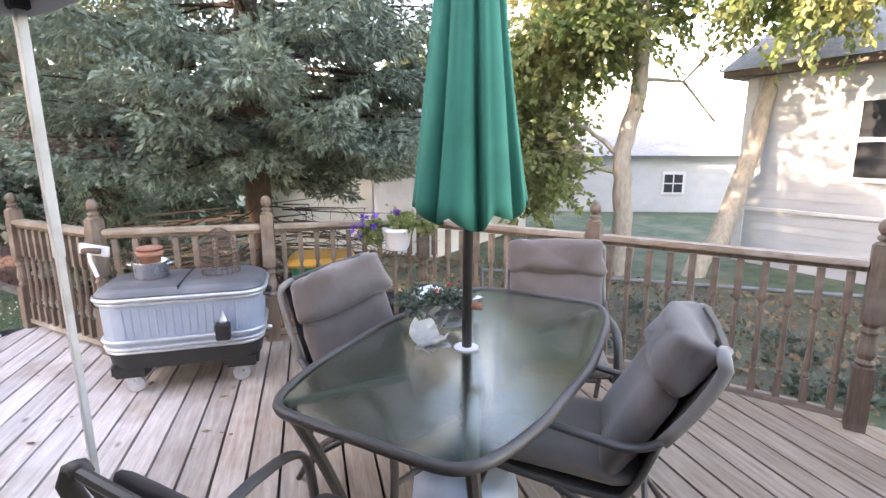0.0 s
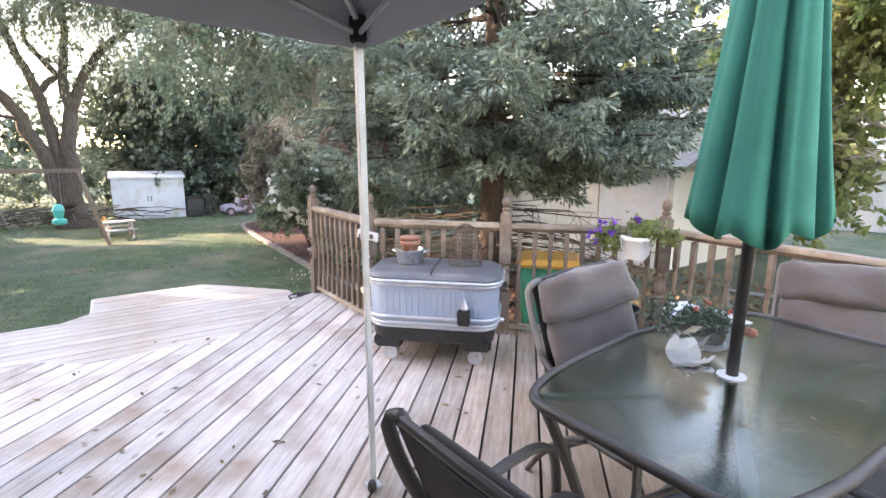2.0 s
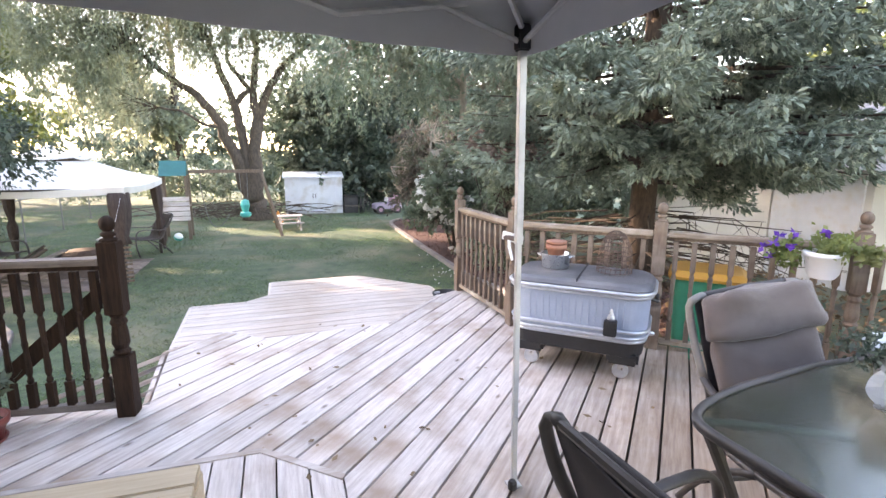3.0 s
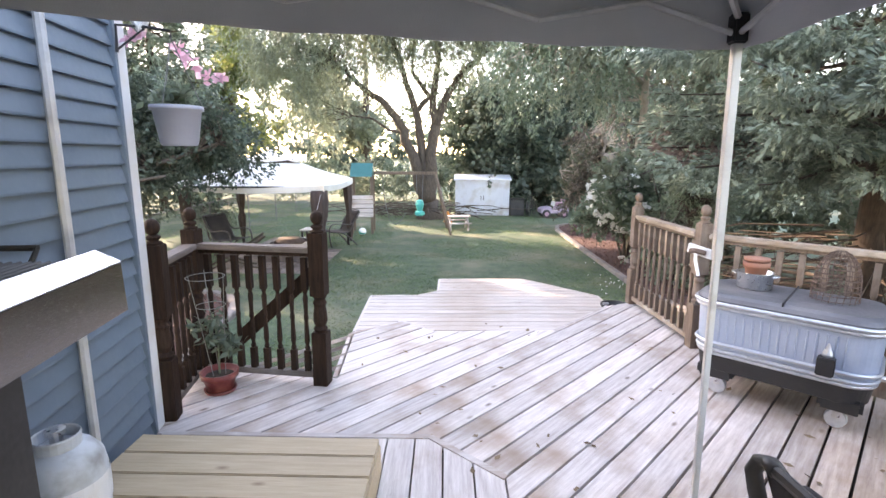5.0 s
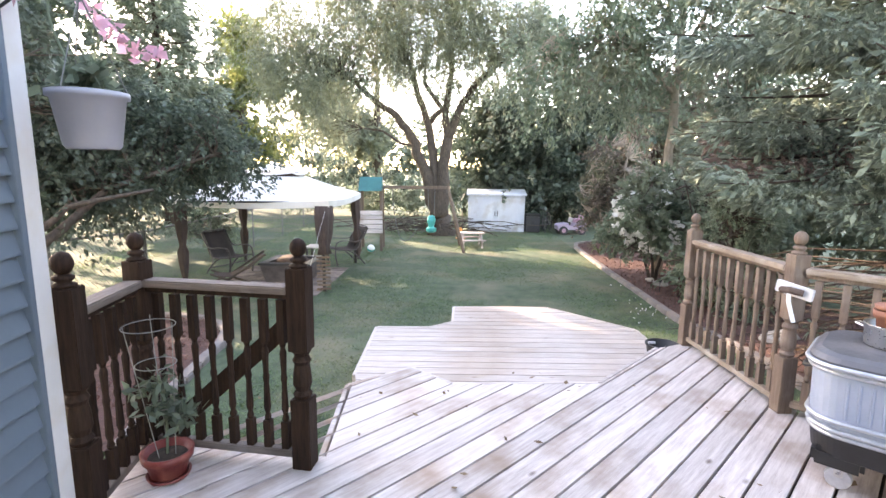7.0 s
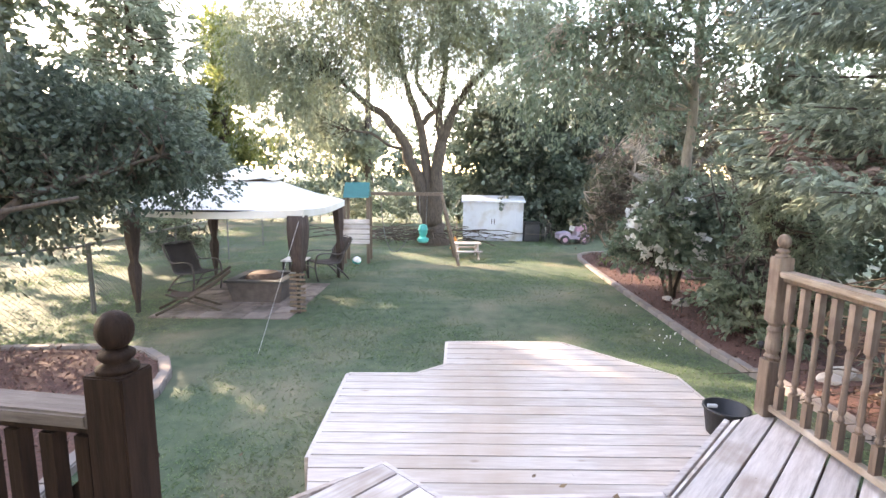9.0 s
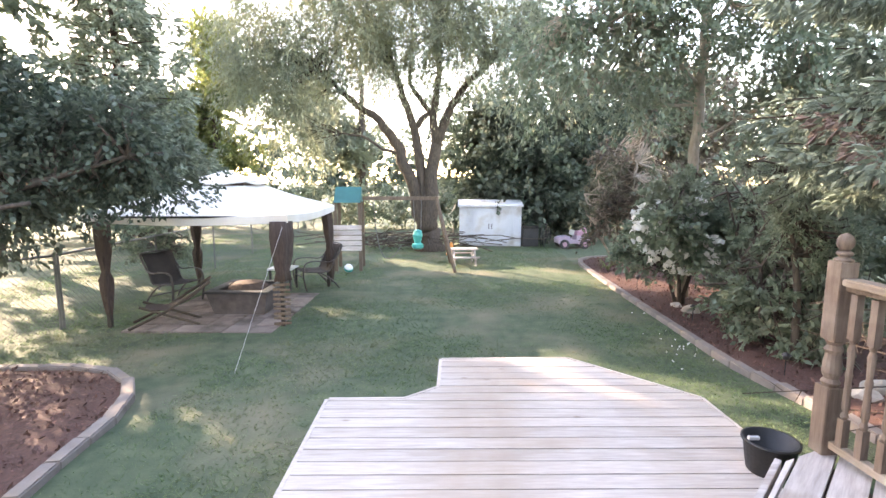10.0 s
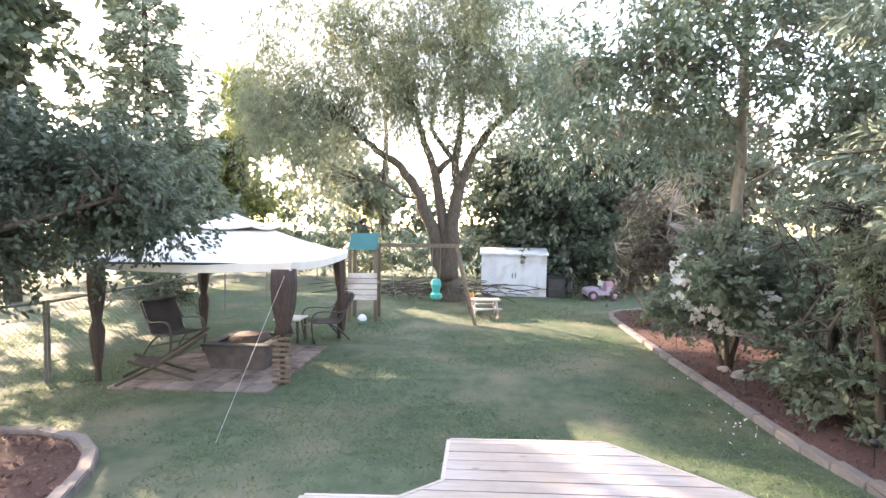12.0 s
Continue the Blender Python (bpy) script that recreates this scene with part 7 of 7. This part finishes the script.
CL = pose(2.07, 3.62, 0.67, 0, 0, -42)
pn = thing("steel_pot", CL @ pose(-0.2, 0.02, 0), "brushed steel cooking pot on the cooler's lid", "pot")
part("body", lathe(bmesh.new(), [(0.085, 0), (0.095, 0.008), (0.1, 0.1), (0.104, 0.104), (0.096, 0.102), (0.09, 0.012), (0.0, 0.01)], 26, None, False), STEEL, pn, "", True)
for s in (-1, 1):
    part("handle", tube(bmesh.new(), arc((0.098 * s, -0.035, 0.085), (0.16 * s, 0, 0.095), (0.098 * s, 0.035, 0.085), 8), 0.006, 6), STEEL, pn)
tp = thing("terracotta_pot", CL @ pose(-0.2, 0.02, 0.012), "small terracotta flower pot standing in the steel pot", "flower pot")
part("pot", lathe(bmesh.new(), [(0.05, 0.0), (0.062, 0.12), (0.074, 0.122), (0.076, 0.155), (0.066, 0.155), (0.06, 0.13)], 22, None, False), TERRA2, tp, "", True)
part("saucer", lathe(bmesh.new(), [(0.05, 0.157), (0.07, 0.162), (0.074, 0.178), (0.03, 0.172)], 22), TERRA2, tp, "upturned saucer", True)
wb = thing("wire_basket", CL @ pose(0.2, 0.03, 0), "rusty wire mesh basket upside down on the lid", "basket")
for j in range(9):
    z = 0.01 + 0.03 * j
    r = 0.115 * math.sqrt(max(0.1, 1 - (z / 0.29) ** 3))
    part("hoop", tube(bmesh.new(), [(r * math.cos(2 * math.pi * k / 20), r * math.sin(2 * math.pi * k / 20), z) for k in range(21)], 0.0025, 4, caps=False), RUST, wb)
for k in range(22):
    a = 2 * math.pi * k / 22
    part("wire", tube(bmesh.new(), [(0.115 * math.sqrt(max(0.03, 1 - (z / 0.29) ** 3)) * math.cos(a + z), 0.115 * math.sqrt(max(0.03, 1 - (z / 0.29) ** 3)) * math.sin(a + z), z) for z in (0, 0.08, 0.16, 0.22, 0.27, 0.288)], 0.002, 4, caps=False), RUST, wb)

# tap board on the railing post
tpb = thing("tap_board", pose(1.89, 4.38, 0.78, 0, 0, -60), "white board with a tap fixed to the railing post", "tap")
part("board", box(bmesh.new(), -0.1, 0.1, -0.02, 0.006, -0.03, 0.04, pose(0, 0, 0, 0, 8, 0), 0.004), WHITE_TRIM, tpb, "chipped white board")
part("tap", tube(bmesh.new(), [(-0.06, -0.03, 0.0), (-0.0, -0.05, 0.01), (0.06, -0.03, 0.0)], 0.02, 8), RUST, tpb, "rusty tap")
part("spout", tube(bmesh.new(), [(-0.01, -0.045, 0.0), (0.0, -0.055, -0.06), (0.04, -0.06, -0.17)], 0.012, 8), WHITE_GLOSS, tpb, "white spout")

# flower pot on the railing
rp = thing("railing_flower_pot", pose(3.26, 2.84, 0.72), "white pot of purple and yellow petunias hung on the railing", "flower pot")
part("pot", lathe(bmesh.new(), [(0.065, 0.0), (0.085, 0.03), (0.1, 0.13), (0.112, 0.135), (0.112, 0.165), (0.1, 0.165), (0.09, 0.14), (0.0, 0.135)], 26, None, False), WHITE_POT, rp, "glossy white pot", True)
part("soil", lathe(bmesh.new(), [(0.093, 0.138), (0.05, 0.148), (0.005, 0.15)], 18), SOIL, rp)
part("hook", tube(bmesh.new(), [(0.07, 0.07, 0.1), (0.1, 0.1, 0.22), (0.16, 0.15, 0.22), (0.19, 0.18, 0.19)], 0.008, 6), WHITE_TRIM, rp)
rng = np.random.default_rng(81)
pts, _ = clumps(rng, [((0.03, -0.02, 0.2), (0.16, 0.16, 0.07), 1.0), ((0.12, -0.16, 0.15), (0.08, 0.06, 0.07), 0.4), ((-0.13, 0.14, 0.15), (0.08, 0.08, 0.08), 0.5)], 34, 20, 0.03, 0.2)
v, f = leaf_cloud(pts, 0.04, rng, 0.6)
raw_mesh("foliage", v, f, LEAF_LIGHT, rp, "yellow-green foliage")
for c in ((-0.2, 0.18, 0.2), (-0.14, 0.2, 0.24), (-0.12, 0.12, 0.27), (-0.2, 0.2, 0.12), (0.0, 0.02, 0.28), (-0.16, 0.1, 0.2), (-0.24, 0.22, 0.17)):
    v, f = leaf_cloud(np.repeat(np.array([c]), 7, 0), 0.04, rng, 0.9, 0, 0.2)
    raw_mesh("petunia", v, f, PETAL_PURPLE, rp, "purple petunia")

# hanging basket at the house corner
hb = thing("hanging_basket", pose(-1.3, 3.16, 1.51), "grey-white hanging basket with pink flowers on a bracket", "hanging basket")
part("pot", lathe(bmesh.new(), [(0.075, 0.0), (0.085, 0.012), (0.108, 0.165), (0.12, 0.168), (0.12, 0.188), (0.108, 0.188), (0.1, 0.165), (0.0, 0.16)], 28, None, False), LILAC_POT, hb, "", True)
for k in range(3):
    a = 2 * math.pi * k / 3 + 0.5
    part("hanger_wire", tube(bmesh.new(), [(0.114 * math.cos(a), 0.114 * math.sin(a), 0.185), (0, 0, 0.5)], 0.0025, 4), WIRE, hb)
part("bracket", tube(bmesh.new(), [(0, 0, 0.5), (0.0, 0.0, 0.53), (-0.1, -0.03, 0.54), (-0.21, -0.07, 0.54), (-0.215, -0.072, 0.42)], 0.007, 6), BLACK, hb, "black iron bracket")
part("bracket_stay", tube(bmesh.new(), [(-0.215, -0.072, 0.43), (-0.1, -0.03, 0.535)], 0.005, 6), BLACK, hb)
rng = np.random.default_rng(82)
pts, _ = clumps(rng, [((0.0, 0.0, 0.24), (0.08, 0.08, 0.05), 1.0)], 14, 22, 0.025, 0.2)
v, f = leaf_cloud(pts, 0.05, rng, 0.6)
raw_mesh("foliage", v, f, LEAF_MID, hb, "green leaves")
stem = arc((-0.02, 0.0, 0.2), (-0.22, -0.02, 0.62), (0.02, 0.06, 0.46), 8) + arc((0.04, 0.07, 0.44), (0.1, 0.08, 0.38), (0.19, 0.09, 0.32), 6)
part("stem", tube(bmesh.new(), stem, 0.004, 5), LEAF_MID, hb)
for i, p in enumerate(((-0.14, -0.02, 0.51), (-0.17, -0.03, 0.49), (0.0, 0.05, 0.46), (0.02, 0.06, 0.42), (0.05, 0.07, 0.4), (0.09, 0.08, 0.36), (0.13, 0.09, 0.335), (0.19, 0.09, 0.33))):
    v, f = leaf_cloud(np.repeat(np.array([p]), 11, 0) + rng.normal(size=(11, 3)) * 0.009, 0.04, rng, 0.9, 0, 0.3)
    raw_mesh("flower", v, f, PETAL_PINK, hb, "pink flower")
part("downspout_elbow", tube(bmesh.new(), [(-0.17, -0.02, 0.62), (-0.12, -0.02, 0.53), (-0.1, -0.02, 0.6), (-0.09, -0.02, 0.9)], 0.03, 8), WHITE_TRIM, house, "white downspout elbow").matrix_world = pose(-1.3, 3.16, 1.51)

# red pot with a staked plant
rpt = thing("red_flower_pot", pose(-1.42, 3.6, 0.0), "red glazed pot with a leafy plant in a wire cage", "flower pot")
part("pot", lathe(bmesh.new(), [(0.07, 0.012), (0.078, 0.018), (0.098, 0.095), (0.112, 0.1), (0.116, 0.135), (0.104, 0.135), (0.094, 0.105), (0.0, 0.1)], 26, None, False), TERRA, rpt, "", True)
part("saucer", lathe(bmesh.new(), [(0.07, 0.0), (0.09, 0.004), (0.098, 0.022), (0.085, 0.014), (0.0, 0.011)], 24, None, False), TERRA, rpt, "", True)
part("soil", lathe(bmesh.new(), [(0.098, 0.102), (0.05, 0.112), (0.004, 0.115)], 18), SOIL, rpt)
for j, z in enumerate((0.36, 0.56, 0.74)):
    r = 0.06 + 0.025 * j
    part("cage_ring", tube(bmesh.new(), [(r * math.cos(2 * math.pi * k / 20) - 0.02 * j, r * math.sin(2 * math.pi * k / 20), z) for k in range(21)], 0.0025, 4, caps=False), WIRE, rpt)
for k in range(3):
    a = 2 * math.pi * k / 3
    part("cage_leg", tube(bmesh.new(), [(0.04 * math.cos(a), 0.04 * math.sin(a), 0.11), (0.11 * math.cos(a) - 0.04, 0.11 * math.sin(a), 0.76)], 0.0025, 4), WIRE, rpt)
part("stem", tube(bmesh.new(), [(0, 0, 0.11), (0.01, 0.0, 0.3), (-0.02, 0.01, 0.5)], 0.007, 6), LEAF_MID, rpt)
rng = np.random.default_rng(83)
pts, _ = clumps(rng, [((-0.03, 0.0, 0.42), (0.1, 0.1, 0.14), 1.0), ((0.06, 0.02, 0.3), (0.08, 0.08, 0.06), 0.5)], 16, 12, 0.03, 0.3)
v, f = leaf_cloud(pts, 0.06, rng, 0.4, 0.5)
raw_mesh("foliage", v, f, LEAF_DARK, rpt, "narrow green leaves")

# black bucket on the platform
bk_ = thing("black_bucket", pose(1.81, 5.95, PLAT_Z) @ Matrix.Diagonal((1.08, 1.08, 1.05, 1)), "empty black plastic bucket at the deck corner", "bucket")
part("bucket", lathe(bmesh.new(), [(0.1, 0), (0.105, 0.006), (0.13, 0.17), (0.14, 0.172), (0.14, 0.185), (0.126, 0.185), (0.098, 0.01), (0.0, 0.008)], 28, None, False), BLACK, bk_, "", True)
part("label_tag", box(bmesh.new(), -0.12, -0.06, -0.01, 0.01, 0.18, 0.2, None, 0.003), WHITE_TRIM, bk_, "white tag")

# bin and nursery pots behind the railing
gb_ = thing("recycling_bin", pose(3.95, 4.35, ground_z(3.95, 4.35), 0, 0, -45), "green plastic bin with an orange-yellow lid", "bin")
part("body", loft(bmesh.new(), [(0.24, 0.22, 0.06, 0.0), (0.3, 0.27, 0.07, 0.98), (0.3, 0.27, 0.07, 1.0)]), GREEN_BIN, gb_)
part("lid", loft(bmesh.new(), [(0.33, 0.3, 0.07, 1.002), (0.34, 0.31, 0.07, 1.03), (0.28, 0.25, 0.07, 1.08)]), YELLOW, gb_, "orange-yellow lid")
for x, y, s in ((4.75, 4.05, 1.0), (5.0, 3.5, 0.85)):
    np_ = thing("nursery_pot", pose(x, y, ground_z(x, y)), "black plastic nursery pot on the ground", "flower pot", "nursery pots")
    part("pot", lathe(bmesh.new(), [(0.17 * s, 0), (0.23 * s, 0.4 * s), (0.25 * s, 0.41 * s), (0.25 * s, 0.46 * s), (0.225 * s, 0.46 * s), (0.17 * s, 0.05)], 22, None, False), BLACK, np_, "", True)

# ---- grill and gas bottle beside the house ----
gr = thing("gas_grill", pose(-1.1, 1.64, 0.188, 0, 0, 98.6), "steel gas grill with an open cooking grate on a black cart", "grill")
part("cart", box(bmesh.new(), -0.42, 0.05, -0.2, 0.15, 0.05, 0.858, None, 0.008), BLACK, gr, "black cart")
part("firebox", box(bmesh.new(), -0.45, 0.36, -0.22, 0.17, 0.86, 0.99, None, 0.006), STEEL_DULL, gr, "brushed steel firebox")
bm = bmesh.new()
ends = [[bm.verts.new((x, y, z)) for y, z in ((-0.205, 1.02), (-0.275, 0.985), (-0.28, 0.85), (-0.222, 0.85), (-0.205, 0.98))] for x in (-0.45, 0.36)]
for k in range(5):
    bm.faces.new((ends[0][k], ends[0][(k + 1) % 5], ends[1][(k + 1) % 5], ends[1][k]))
bm.faces.new(ends[0])
bm.faces.new(ends[1][::-1])
# reflections put into colour: dark upright face, bright strip on the slope
part("front_panel", bm, POLISHED, gr, "polished steel front with a sloping lip, coloured dark for the deck it reflects")
part("lip", box(bmesh.new(), -0.45, 0.36, -0.036, 0.036, 0.0, 0.004, pose(0, -0.243, 1.0035, 26.6)), STEEL, gr, "steel lip coloured brighter as the slope catches light")
part("grate_bed", box(bmesh.new(), -0.4, 0.24, -0.2, 0.15, 0.992, 1.0), BLACK, gr)
for i in range(16):
    y = -0.19 + 0.022 * i
    part("grate_bar", tube(bmesh.new(), [(-0.4, y, 1.015), (0.24, y, 1.015)], 0.005, 5), BLACK_MESH, gr)
part("handle", tube(bmesh.new(), [(0.24, -0.12, 1.0), (0.28, -0.12, 1.045), (0.28, 0.1, 1.045), (0.24, 0.1, 1.0)], 0.009, 6), BLACK, gr)
for x in (-0.36, 0.05):
    for y in (-0.17, 0.12):
        part("foot", lathe(bmesh.new(), [(0.02, 0), (0.025, 0.05)], 10, None, True, x, y), BLACK, gr)
gt = thing("gas_bottle", pose(-1.25, 2.16, 0.188), "white enamelled propane bottle standing by the grill", "gas bottle")
part("cylinder", lathe(bmesh.new(), [(0.1, 0.0), (0.1, 0.03), (0.112, 0.05), (0.13, 0.09), (0.133, 0.2), (0.132, 0.24), (0.124, 0.29), (0.1, 0.325), (0.065, 0.342), (0.03, 0.348)], 26), TANK, gt, "", True)
bm = bmesh.new()
lathe(bm, [(0.068, 0.335), (0.07, 0.378), (0.067, 0.383), (0.064, 0.378), (0.062, 0.336)], 22, None, False)
part("collar", bm, TANK, gt, "steel collar")
part("valve", lathe(bmesh.new(), [(0.02, 0.345), (0.02, 0.38), (0.03, 0.385), (0.03, 0.4), (0.01, 0.405)], 12), STEEL, gt)
part("label_band", lathe(bmesh.new(), [(0.1345, 0.13), (0.1355, 0.2), (0.1345, 0.23)], 26, None, False), WHITE_TRIM, gt, "worn printed label")

# covered cart at the railing
cv = thing("covered_cart", pose(3.2, -0.42, 0, 0, 0, 8), "small cart under a black weather cover beside the railing", "cart")
part("cover", loft(bmesh.new(), [(0.25, 0.25, 0.06, 0.0), (0.24, 0.24, 0.08, 0.3), (0.235, 0.235, 0.09, 0.68), (0.2, 0.2, 0.09, 0.76), (0.12, 0.12, 0.06, 0.78)]), BLACK, cv, "", True)

# fallen leaves on the deck
rng = np.random.default_rng(91)
lp = np.concatenate([np.stack([rng.normal(1.55, 0.22, 260), rng.normal(1.12, 0.2, 260), np.full(260, 0.006)], 1), np.stack([rng.uniform(-1.4, 3.2, 70), rng.uniform(2.6, 5.2, 70), np.full(70, 0.005)], 1)])
v, f = leaf_cloud(lp, 0.045, rng, 0.55, 0.0, 0.4, 4.0)
v[:, 2] = 0.004 + np.abs(v[:, 2] - 0.004) * 0.35
tagged(raw_mesh("fallen_leaves", v, f, DRY_LEAF), "dry leaves scattered on the deck boards", "leaves", kind="stuff")
